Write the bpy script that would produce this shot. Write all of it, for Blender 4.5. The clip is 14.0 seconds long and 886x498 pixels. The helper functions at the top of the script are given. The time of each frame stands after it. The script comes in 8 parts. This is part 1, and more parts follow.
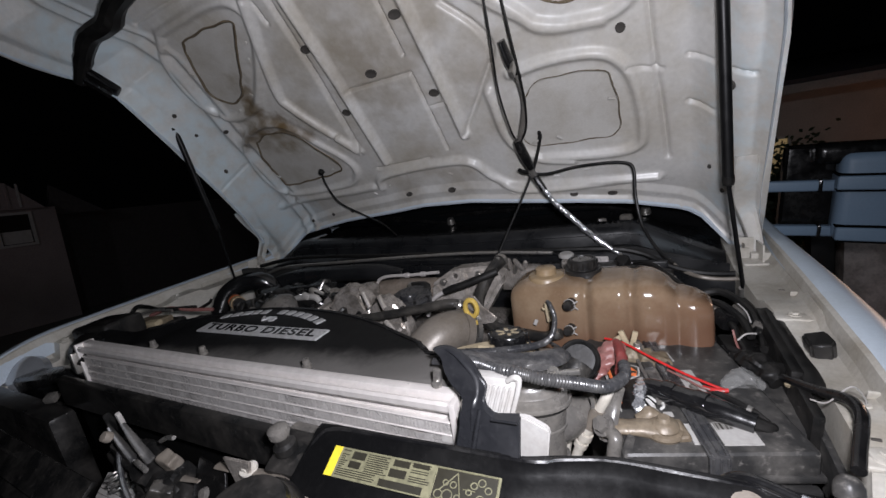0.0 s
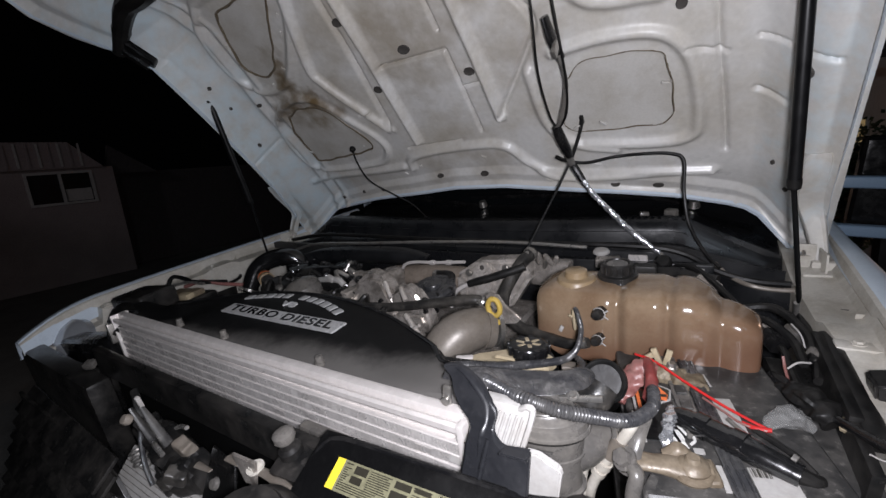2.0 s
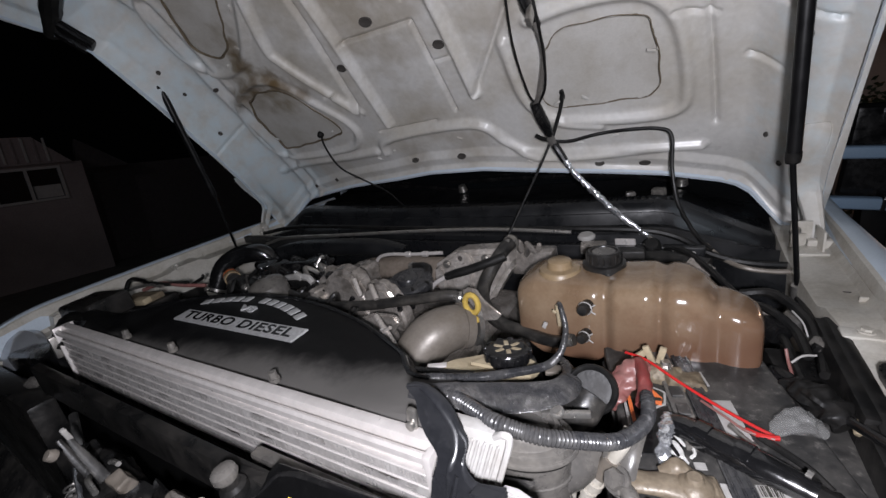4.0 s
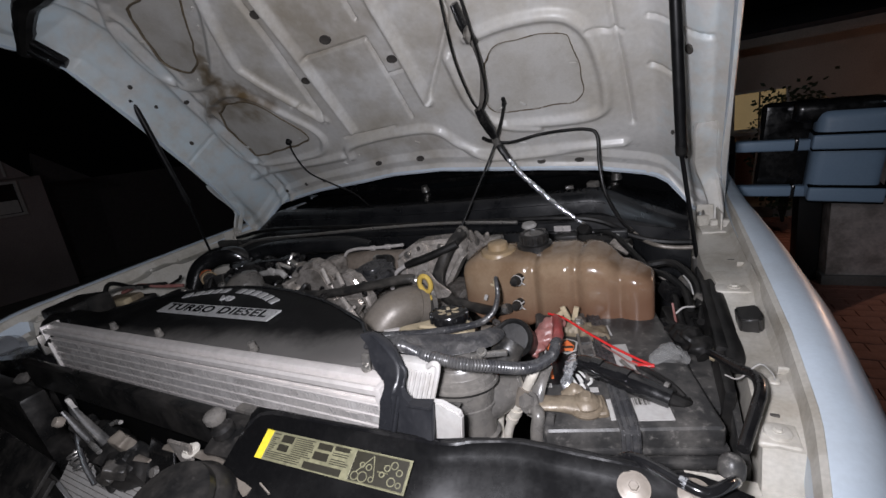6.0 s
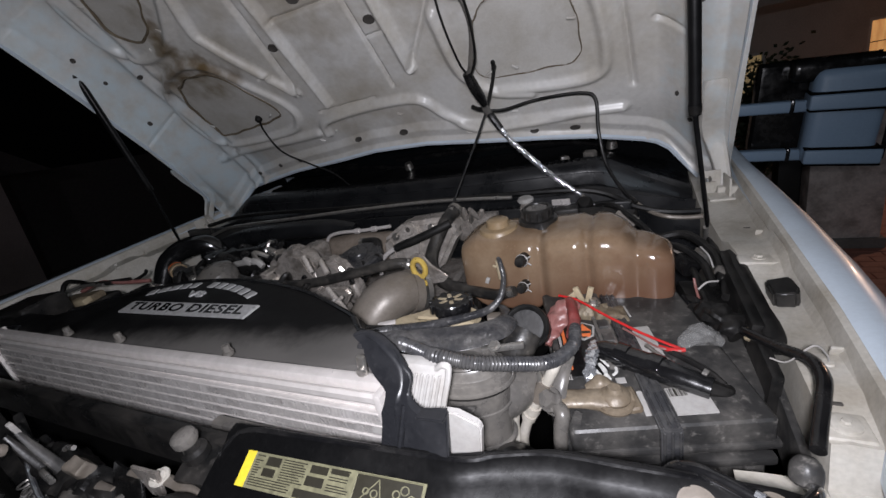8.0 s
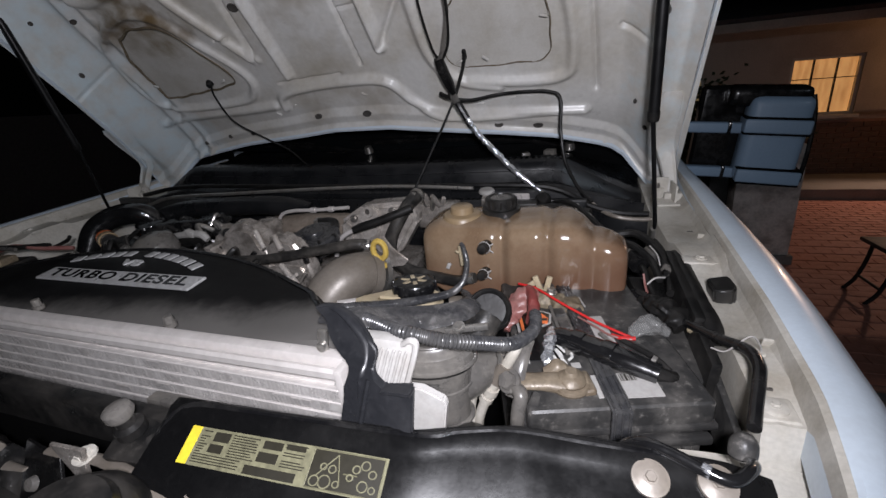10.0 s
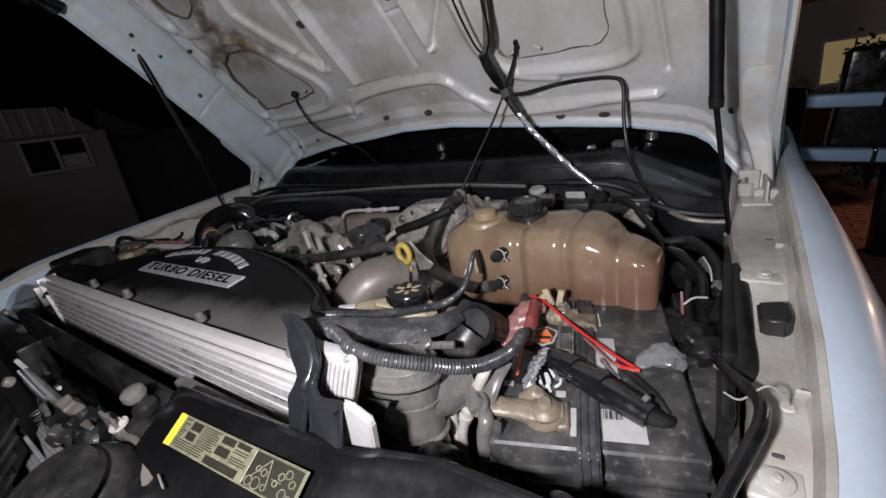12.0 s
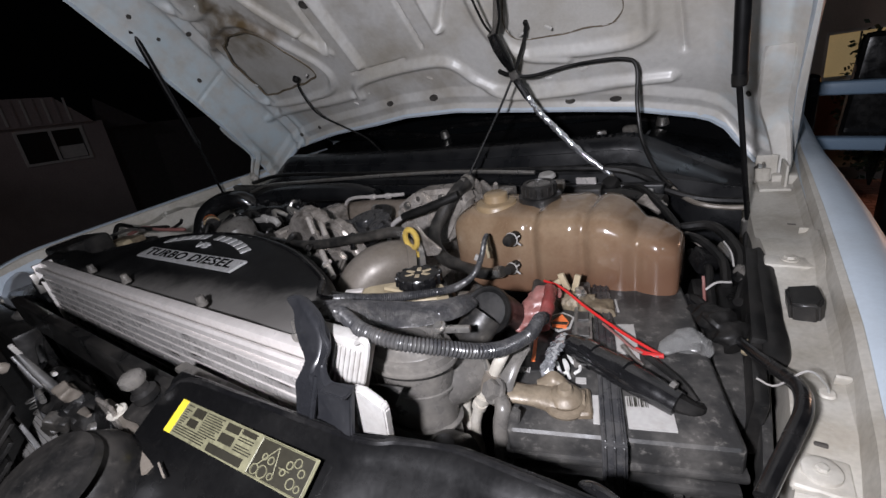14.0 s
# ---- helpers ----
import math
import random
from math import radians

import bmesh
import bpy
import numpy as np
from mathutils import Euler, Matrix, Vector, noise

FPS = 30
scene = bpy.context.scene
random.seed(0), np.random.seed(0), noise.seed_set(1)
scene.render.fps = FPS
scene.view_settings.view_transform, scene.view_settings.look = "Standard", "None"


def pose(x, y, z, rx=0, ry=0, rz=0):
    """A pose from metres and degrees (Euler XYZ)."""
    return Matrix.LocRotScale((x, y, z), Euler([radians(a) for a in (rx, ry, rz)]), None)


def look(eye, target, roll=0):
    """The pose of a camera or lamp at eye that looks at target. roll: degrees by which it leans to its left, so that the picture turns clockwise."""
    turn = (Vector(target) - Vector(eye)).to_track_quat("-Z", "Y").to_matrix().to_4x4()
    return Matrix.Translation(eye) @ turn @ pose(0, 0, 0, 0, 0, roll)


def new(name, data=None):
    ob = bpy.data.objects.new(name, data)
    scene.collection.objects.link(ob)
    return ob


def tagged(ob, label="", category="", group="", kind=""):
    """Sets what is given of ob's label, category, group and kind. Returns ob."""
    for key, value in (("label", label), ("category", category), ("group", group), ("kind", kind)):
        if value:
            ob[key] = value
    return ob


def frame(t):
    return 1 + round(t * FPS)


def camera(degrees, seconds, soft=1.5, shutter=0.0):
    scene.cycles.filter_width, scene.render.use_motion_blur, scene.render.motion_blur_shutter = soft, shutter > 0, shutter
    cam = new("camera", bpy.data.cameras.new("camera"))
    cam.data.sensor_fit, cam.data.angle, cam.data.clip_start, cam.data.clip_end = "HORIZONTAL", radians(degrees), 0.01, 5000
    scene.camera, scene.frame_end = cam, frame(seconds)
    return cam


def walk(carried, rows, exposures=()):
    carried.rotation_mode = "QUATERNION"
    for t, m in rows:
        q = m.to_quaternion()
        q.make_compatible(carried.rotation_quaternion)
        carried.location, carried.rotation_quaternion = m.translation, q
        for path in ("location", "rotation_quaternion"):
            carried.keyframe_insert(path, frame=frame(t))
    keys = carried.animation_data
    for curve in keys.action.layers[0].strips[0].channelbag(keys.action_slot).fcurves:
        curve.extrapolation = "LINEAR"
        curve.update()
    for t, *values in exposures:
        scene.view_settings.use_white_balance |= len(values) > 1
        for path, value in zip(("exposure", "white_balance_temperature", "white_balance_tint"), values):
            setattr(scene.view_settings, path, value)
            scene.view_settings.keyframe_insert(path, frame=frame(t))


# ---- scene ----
cam = camera(92.8, 14.0)
PATH = [
    (0, (0.658, 0.412, 1.641), (-0.286, 2.115, 1.187), -9.4),
    (0.5, (0.678, 0.441, 1.628), (-0.329, 2.086, 1.098), -9.4),
    (1, (0.68, 0.487, 1.629), (-0.355, 2.106, 1.076), -10.8),
    (1.5, (0.67, 0.483, 1.64), (-0.38, 2.09, 1.079), -9.8),
    (2, (0.657, 0.464, 1.669), (-0.43, 2.046, 1.109), -8.0),
    (2.2, (0.651, 0.477, 1.65), (-0.454, 2.047, 1.091), -7.0),
    (4.3, (0.639, 0.538, 1.668), (-0.387, 2.129, 1.022), -10.1),
    (4.5, (0.631, 0.533, 1.684), (-0.351, 2.156, 1.049), -8.5),
    (5, (0.643, 0.495, 1.689), (-0.342, 2.12, 1.064), -8.3),
    (5.5, (0.688, 0.484, 1.664), (-0.281, 2.117, 1.036), -8.5),
    (6, (0.732, 0.459, 1.657), (-0.208, 2.105, 1.018), -10.9),
    (6.5, (0.724, 0.46, 1.649), (-0.182, 2.114, 0.981), -12.6),
    (7, (0.692, 0.496, 1.637), (-0.186, 2.153, 0.942), -12.6),
    (7.2, (0.686, 0.511, 1.635), (-0.186, 2.16, 0.915), -12.7),
    (9.5, (0.666, 0.509, 1.644), (-0.159, 2.16, 0.873), -11.2),
    (10, (0.655, 0.501, 1.623), (0.017, 2.218, 0.82), -6.0),
    (10.5, (0.742, 0.53, 1.628), (-0.079, 2.183, 0.858), -8.3),
    (11, (0.801, 0.575, 1.614), (-0.268, 2.092, 0.869), -11.8),
    (11.5, (0.793, 0.576, 1.615), (-0.313, 2.063, 0.862), -11.3),
    (12, (0.782, 0.585, 1.621), (-0.334, 2.053, 0.846), -11.6),
    (12.5, (0.757, 0.583, 1.61), (-0.355, 2.048, 0.824), -11.4),
    (13, (0.749, 0.583, 1.61), (-0.353, 2.052, 0.819), -11.0),
    (13.5, (0.755, 0.584, 1.602), (-0.348, 2.048, 0.801), -11.1),
    (14, (0.758, 0.587, 1.602), (-0.353, 2.045, 0.801), -11.4),
]
TRUCK = Matrix.Translation((0, 1.0, 1.3)) @ pose(0, 0, 0, 5) @ Matrix.Translation((0, -1.0, -1.3))
walk(cam, [(t, TRUCK @ look(eye, target, roll)) for t, eye, target, roll in PATH], [(0.0, -0.06), (0.7, 0.06), (2.2, 0.06), (5.0, 0.0), (6.5, -0.14), (10.0, -0.12), (11.0, 0.04), (11.5, 0.08), (14.0, 0.09)])

# ---- night sky and lamps ----
world = bpy.data.worlds.new("night_sky")
scene.world = world
world.use_nodes = True
world.node_tree.nodes["Background"].inputs[0].default_value = (0.8, 0.85, 1.0, 1)
world.node_tree.nodes["Background"].inputs[1].default_value = 0.0003
scene.view_settings.exposure = 0.0


def lamp(name, kind, m, energy, colour, size=0.1, cone=None):
    data = bpy.data.lights.new(name, kind)
    data.energy, data.color = energy, colour
    if kind == "AREA":
        data.shape, data.size = "DISK", size
    else:
        data.shadow_soft_size = size
    if cone:
        data.spot_size, data.spot_blend = radians(cone), 0.6
    ob = new(name, data)
    ob.matrix_world = m
    return ob


# the hand torch behind the camera, the house's warm lamps and two added fills
lamp("hand_torch", "SPOT", TRUCK @ look((0.690, 0.458, 1.676), (0.0, 1.15, 1.38)), 29.3, (0.985, 0.978, 1.065), 0.02, 156)
lamp("porch_lamp", "SPOT", look((5.4, 8.0, 2.12), (3.9, 5.4, 0.0)), 120, (1.0, 0.66, 0.50), 0.1, 98)
lamp("wall_lamp_bulb", "POINT", Matrix.Translation((5.4, 8.20, 1.95)), 13, (1.0, 0.50, 0.22), 0.08)
# unseen spot added to lift the far house's upper wall and window
lamp("far_street_lamp", "SPOT", look((-5.0, -3.0, 4.5), (-9.0, 3.0, 2.75)), 48, (0.95, 0.88, 1.0), 0.15, 30)
# unseen cool spot added to brighten the truck's side, pillar and house wall
lamp("street_lamp", "SPOT", look((5.0, -4.0, 5.0), (1.2, 1.8, 1.2)), 130, (0.74, 0.86, 1.0), 0.12, 74)

# ---- materials ----


def mat(name, colour, rough=0.5, metal=0.0, dirt=None, amount=0.4, scale=18.0, bump=0.1, fine=220.0, coat=0.0, vary=0.10, specks=0.0, **extra):
    """Base colour with fine grain, larger stains of dirt, roughness that varies and a fine relief."""
    m = bpy.data.materials.new(name)
    m.use_nodes = True
    nt = m.node_tree
    b = nt.nodes["Principled BSDF"]
    geo = nt.nodes.new("ShaderNodeTexCoord")
    n1, n2 = nt.nodes.new("ShaderNodeTexNoise"), nt.nodes.new("ShaderNodeTexNoise")
    n1.inputs["Scale"].default_value, n1.inputs["Detail"].default_value = scale, 6
    n1.inputs["Roughness"].default_value = 0.65
    n2.inputs["Scale"].default_value, n2.inputs["Detail"].default_value = fine, 3
    for n in (n1, n2):
        nt.links.new(geo.outputs["Object"], n.inputs["Vector"])
    ramp = nt.nodes.new("ShaderNodeMapRange")
    ramp.inputs["From Min"].default_value, ramp.inputs["From Max"].default_value = 0.42, 0.68
    ramp.inputs["To Max"].default_value = amount
    nt.links.new(n1.outputs["Fac"], ramp.inputs["Value"])
    mix = nt.nodes.new("ShaderNodeMix")
    mix.data_type = "RGBA"
    d = dirt or tuple(c * 0.6 for c in colour)
    mix.inputs[6].default_value, mix.inputs[7].default_value = (*colour, 1), (*d, 1)
    nt.links.new(ramp.outputs["Result"], mix.inputs[0])
    if specks:
        n3, dust, mix0 = nt.nodes.new("ShaderNodeTexNoise"), nt.nodes.new("ShaderNodeMapRange"), mix
        n3.inputs["Scale"].default_value, n3.inputs["Detail"].default_value = 95, 8
        n3.inputs["Roughness"].default_value = 0.75
        nt.links.new(geo.outputs["Object"], n3.inputs["Vector"])
        dust.inputs["From Min"].default_value, dust.inputs["From Max"].default_value = 0.56, 0.72
        dust.inputs["To Max"].default_value = specks
        nt.links.new(n3.outputs["Fac"], dust.inputs["Value"])
        mix = nt.nodes.new("ShaderNodeMix")
        mix.data_type = "RGBA"
        mix.inputs[7].default_value = tuple(min(1.0, c * 2.2) for c in d) + (1,)
        nt.links.new(mix0.outputs[2], mix.inputs[6])
        nt.links.new(dust.outputs["Result"], mix.inputs[0])
    shade = nt.nodes.new("ShaderNodeMix")
    shade.data_type, shade.blend_type = "RGBA", "MULTIPLY"
    shade.inputs[0].default_value = 1.0
    grain = nt.nodes.new("ShaderNodeMapRange")
    grain.inputs["From Min"].default_value, grain.inputs["From Max"].default_value = 0.3, 0.7
    grain.inputs["To Min"].default_value, grain.inputs["To Max"].default_value = 1 - vary, 1 + vary
    nt.links.new(n2.outputs["Fac"], grain.inputs["Value"])
    nt.links.new(mix.outputs[2], shade.inputs[6])
    nt.links.new(grain.outputs["Result"], shade.inputs[7])
    nt.links.new(shade.outputs[2], b.inputs["Base Color"])
    rr = nt.nodes.new("ShaderNodeMapRange")
    rr.inputs["From Min"].default_value, rr.inputs["From Max"].default_value = 0.3, 0.7
    rr.inputs["To Min"].default_value, rr.inputs["To Max"].default_value = max(0.03, rough - 0.12), min(1, rough + 0.15)
    nt.links.new(n1.outputs["Fac"], rr.inputs["Value"])
    nt.links.new(rr.outputs["Result"], b.inputs["Roughness"])
    b.inputs["Metallic"].default_value = metal
    b.inputs["Coat Weight"].default_value = coat
    if bump:
        bp = nt.nodes.new("ShaderNodeBump")
        bp.inputs["Strength"].default_value, bp.inputs["Distance"].default_value = bump, 0.002
        nt.links.new(n2.outputs["Fac"], bp.inputs["Height"])
        nt.links.new(bp.outputs["Normal"], b.inputs["Normal"])
    for key, value in extra.items():
        b.inputs[key.replace("_", " ")].default_value = value
    return m


def tone_patch(m, spots, colour, strength=0.8):
    """Rust, grime or a paler tone in patches of uneven outline round given places of the object."""
    nt = m.node_tree
    b = nt.nodes["Principled BSDF"]
    src = b.inputs["Base Color"].links[0].from_socket
    geo = nt.nodes.new("ShaderNodeTexCoord")
    warp = nt.nodes.new("ShaderNodeTexNoise")
    warp.inputs["Scale"].default_value, warp.inputs["Detail"].default_value = 26, 5
    nt.links.new(geo.outputs["Object"], warp.inputs["Vector"])
    total = None
    for (x, y, z), r, k in spots:
        dist = nt.nodes.new("ShaderNodeVectorMath")
        dist.operation = "DISTANCE"
        dist.inputs[1].default_value = (x, y, z)
        nt.links.new(geo.outputs["Object"], dist.inputs[0])
        add = nt.nodes.new("ShaderNodeMath")
        add.operation, add.inputs[1].default_value = "MULTIPLY_ADD", r * 1.6
        nt.links.new(warp.outputs["Fac"], add.inputs[0])
        nt.links.new(dist.outputs["Value"], add.inputs[2])
        fade = nt.nodes.new("ShaderNodeMapRange")
        fade.inputs["From Min"].default_value, fade.inputs["From Max"].default_value = r * 0.9, r * 1.7
        fade.inputs["To Min"].default_value, fade.inputs["To Max"].default_value = strength * k, 0.0
        nt.links.new(add.outputs[0], fade.inputs["Value"])
        if total is None:
            total = fade.outputs["Result"]
        else:
            mx = nt.nodes.new("ShaderNodeMath")
            mx.operation = "MAXIMUM"
            nt.links.new(total, mx.inputs[0])
            nt.links.new(fade.outputs["Result"], mx.inputs[1])
            total = mx.outputs[0]
    mix = nt.nodes.new("ShaderNodeMix")
    mix.data_type = "RGBA"
    mix.inputs[7].default_value = (*colour, 1)
    nt.links.new(total, mix.inputs[0])
    nt.links.new(src, mix.inputs[6])
    nt.links.new(mix.outputs[2], b.inputs["Base Color"])
    return m


def sediment(m, low, high, colour, strength):
    """Brown residue that thickens towards the bottom of a see-through vessel, with an uneven upper line."""
    nt = m.node_tree
    b = nt.nodes["Principled BSDF"]
    src = b.inputs["Base Color"].links[0].from_socket
    geo, sep, wave = nt.nodes.new("ShaderNodeTexCoord"), nt.nodes.new("ShaderNodeSeparateXYZ"), nt.nodes.new("ShaderNodeTexNoise")
    wave.inputs["Scale"].default_value, wave.inputs["Detail"].default_value = 16, 3
    nt.links.new(geo.outputs["Object"], wave.inputs["Vector"])
    nt.links.new(geo.outputs["Object"], sep.inputs[0])
    add = nt.nodes.new("ShaderNodeMath")
    add.operation, add.inputs[1].default_value = "MULTIPLY_ADD", 0.06
    nt.links.new(wave.outputs["Fac"], add.inputs[0])
    tilt = nt.nodes.new("ShaderNodeMath")
    tilt.operation, tilt.inputs[1].default_value = "MULTIPLY_ADD", -0.22
    nt.links.new(sep.outputs[0], tilt.inputs[0])
    nt.links.new(sep.outputs[2], tilt.inputs[2])
    nt.links.new(tilt.outputs[0], add.inputs[2])
    fade, mix = nt.nodes.new("ShaderNodeMapRange"), nt.nodes.new("ShaderNodeMix")
    fade.inputs["From Min"].default_value, fade.inputs["From Max"].default_value = low + 0.03, high + 0.03
    fade.inputs["To Min"].default_value, fade.inputs["To Max"].default_value = strength, 0.0
    nt.links.new(add.outputs[0], fade.inputs["Value"])
    mix.data_type = "RGBA"
    mix.inputs[7].default_value = (*colour, 1)
    nt.links.new(fade.outputs["Result"], mix.inputs[0])
    nt.links.new(src, mix.inputs[6])
    nt.links.new(mix.outputs[2], b.inputs["Base Color"])
    return m


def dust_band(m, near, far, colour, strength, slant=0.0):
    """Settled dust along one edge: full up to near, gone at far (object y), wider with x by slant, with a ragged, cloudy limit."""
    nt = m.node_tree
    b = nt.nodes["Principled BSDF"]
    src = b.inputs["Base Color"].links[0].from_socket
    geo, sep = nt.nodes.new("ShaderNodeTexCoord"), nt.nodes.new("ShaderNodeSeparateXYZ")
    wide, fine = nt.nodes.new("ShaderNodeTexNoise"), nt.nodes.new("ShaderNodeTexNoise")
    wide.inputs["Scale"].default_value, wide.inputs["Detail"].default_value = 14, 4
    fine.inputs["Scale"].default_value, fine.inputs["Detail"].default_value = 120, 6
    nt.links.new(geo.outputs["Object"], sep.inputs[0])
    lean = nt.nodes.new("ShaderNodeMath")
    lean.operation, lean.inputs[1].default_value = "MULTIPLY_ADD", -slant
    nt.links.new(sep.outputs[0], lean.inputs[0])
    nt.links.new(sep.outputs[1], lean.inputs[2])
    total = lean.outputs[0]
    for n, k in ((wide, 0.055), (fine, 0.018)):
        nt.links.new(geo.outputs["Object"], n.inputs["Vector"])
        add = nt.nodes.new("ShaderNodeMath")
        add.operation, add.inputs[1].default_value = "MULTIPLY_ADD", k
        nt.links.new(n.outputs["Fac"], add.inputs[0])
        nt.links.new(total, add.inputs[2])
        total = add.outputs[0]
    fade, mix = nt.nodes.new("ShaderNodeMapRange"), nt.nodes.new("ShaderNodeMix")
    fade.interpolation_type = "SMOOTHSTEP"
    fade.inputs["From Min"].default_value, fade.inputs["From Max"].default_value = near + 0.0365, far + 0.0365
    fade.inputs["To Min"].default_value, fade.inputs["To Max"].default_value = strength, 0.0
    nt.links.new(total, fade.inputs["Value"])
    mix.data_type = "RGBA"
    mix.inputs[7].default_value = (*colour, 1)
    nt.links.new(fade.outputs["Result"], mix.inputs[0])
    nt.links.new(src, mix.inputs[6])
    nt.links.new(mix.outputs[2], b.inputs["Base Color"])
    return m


WHITE = mat("white_truck_paint", (0.58, 0.66, 0.74), 0.36, dirt=(0.47, 0.52, 0.56), amount=0.5, scale=9, bump=0.0, coat=0.15, vary=0.03)
INNER = mat("dusty_white_underside_paint", (0.62, 0.61, 0.585), 0.36, dirt=(0.47, 0.435, 0.37), amount=0.85, scale=6, bump=0.04, fine=90, vary=0.05, specks=0.12)
SKIN = mat("grey_primed_sheet", (0.59, 0.575, 0.54), 0.42, dirt=(0.46, 0.43, 0.375), amount=0.85, scale=9, bump=0.02, vary=0.04, specks=0.10)
CREAM = mat("dirty_cream_paint", (0.50, 0.478, 0.43), 0.38, dirt=(0.33, 0.297, 0.243), amount=0.85, scale=13, bump=0.08, vary=0.08, specks=0.2)
BLACK = mat("dusty_black_plastic", (0.008, 0.008, 0.008), 0.33, dirt=(0.042, 0.038, 0.034), amount=0.55, scale=21, bump=0.10, specks=0.35, Specular_IOR_Level=0.36)
GLOSSY = mat("glossy_black_plastic", (0.005, 0.005, 0.0055), 0.20, dirt=(0.022, 0.021, 0.020), amount=0.45, scale=24, bump=0.05, specks=0.25)
RUBBER = mat("black_rubber", (0.006, 0.006, 0.006), 0.42, dirt=(0.024, 0.022, 0.020), amount=0.55, scale=30, bump=0.12, specks=0.3, Specular_IOR_Level=0.30)
SHROUD = mat("dusty_shroud_plastic", (0.0035, 0.0035, 0.0038), 0.50, dirt=(0.010, 0.0098, 0.0095), amount=0.45, scale=12, bump=0.05, specks=0.25, Specular_IOR_Level=0.16)
GREY = mat("weathered_grey_plastic", (0.088, 0.083, 0.077), 0.27, dirt=(0.17, 0.157, 0.138), amount=0.75, scale=19, bump=0.06, specks=0.25)
LOOM = mat("ribbed_loom_plastic", (0.026, 0.0265, 0.029), 0.27, dirt=(0.10, 0.096, 0.090), amount=0.6, scale=26, bump=0.05, specks=0.3)
ALU = mat("bright_aluminium", (0.62, 0.585, 0.56), 0.38, 0.30, dirt=(0.46, 0.43, 0.405), amount=0.5, scale=22, bump=0.10, fine=70, vary=0.07, specks=0.15)
CAST = mat("dusty_cast_aluminium", (0.42, 0.385, 0.35), 0.27, 0.5, dirt=(0.13, 0.113, 0.096), amount=0.95, scale=30, bump=0.3, fine=130, vary=0.2, specks=0.4)
HEAD = mat("pale_cast_aluminium", (0.52, 0.48, 0.44), 0.30, 0.35, dirt=(0.25, 0.22, 0.19), amount=0.85, scale=26, bump=0.3, fine=120, vary=0.2, specks=0.4)
INTAKE = mat("tan_dusted_cast_iron", (0.27, 0.225, 0.185), 0.45, 0.2, dirt=(0.17, 0.135, 0.105), amount=0.8, scale=22, bump=0.25, fine=110, vary=0.15, specks=0.3)
PIPE = mat("dusty_tan_pipe", (0.195, 0.172, 0.147), 0.42, 0.15, dirt=(0.11, 0.091, 0.069), amount=0.8, scale=14, bump=0.08, vary=0.08, specks=0.3)
FIN = mat("bright_fin_strip", (0.68, 0.65, 0.625), 0.25, 0.58, dirt=(0.48, 0.45, 0.42), amount=0.6, scale=28, bump=0.22, fine=240, vary=0.10)
BRAID = mat("braided_loom_sleeve", (0.032, 0.032, 0.034), 0.20, dirt=(0.115, 0.110, 0.103), amount=0.6, scale=34, bump=0.05, vary=0.2, specks=0.3)
CLAMP = mat("tan_crusted_clamp", (0.19, 0.155, 0.112), 0.40, 0.1, dirt=(0.10, 0.074, 0.048), amount=0.8, scale=30, bump=0.25, vary=0.15, specks=0.25)
STEEL = mat("worn_steel", (0.46, 0.445, 0.42), 0.34, 0.85, dirt=(0.20, 0.175, 0.145), amount=0.7, scale=40, bump=0.15, specks=0.3)
RUSTY = mat("brown_corroded_metal", (0.175, 0.142, 0.095), 0.55, 0.15, dirt=(0.10, 0.072, 0.045), amount=0.85, scale=38, bump=0.6, vary=0.3, specks=0.45)
TANK = mat("aged_tan_reservoir_plastic", (0.225, 0.162, 0.106), 0.16, dirt=(0.135, 0.083, 0.047), amount=0.9, scale=11, bump=0.02, vary=0.05, specks=0.12, coat=0.3)
sediment(TANK, 0.085, 0.180, (0.120, 0.062, 0.038), 0.92)
TANKTOP = mat("aged_cream_neck_plastic", (0.285, 0.21, 0.125), 0.3, dirt=(0.19, 0.13, 0.07), amount=0.7, scale=14, bump=0.03, vary=0.05)
TAN = mat("tan_plastic", (0.36, 0.30, 0.20), 0.42, dirt=(0.22, 0.175, 0.115), amount=0.7, scale=26, bump=0.06, specks=0.2)
YELLOW = mat("yellow_plastic", (0.50, 0.35, 0.08), 0.4, dirt=(0.32, 0.22, 0.06), amount=0.5, scale=40, bump=0.03)
TAG = mat("yellow_sticker", (0.66, 0.53, 0.04), 0.4, dirt=(0.4, 0.31, 0.03), amount=0.6, scale=60, bump=0.0, vary=0.06)
PAPER = mat("white_label", (0.36, 0.35, 0.335), 0.5, dirt=(0.26, 0.242, 0.22), amount=0.65, scale=40, bump=0.0, vary=0.06, specks=0.15)
PRINT = mat("pale_sticker_print", (0.165, 0.158, 0.098), 0.42, dirt=(0.085, 0.08, 0.048), amount=0.8, scale=70, bump=0.0, vary=0.15, specks=0.25)
DARKPRINT = mat("dark_sticker_ground", (0.022, 0.02, 0.014), 0.4, bump=0.0)
SILVER = mat("silver_lettering", (0.50, 0.50, 0.50), 0.35, 0.35, dirt=(0.34, 0.33, 0.32), amount=0.6, scale=70, bump=0.03, specks=0.2)
RED = mat("red_plastic", (0.20, 0.078, 0.070), 0.36, dirt=(0.25, 0.14, 0.122), amount=0.6, scale=45, bump=0.5, fine=120, specks=0.4)
DARKRED = mat("dark_red_rubber", (0.17, 0.028, 0.026), 0.45, dirt=(0.22, 0.09, 0.08), amount=0.5, scale=45, bump=0.4, fine=120, specks=0.3)
WIRE = mat("red_wire_sheath", (0.48, 0.018, 0.018), 0.35, bump=0.0, vary=0.05)
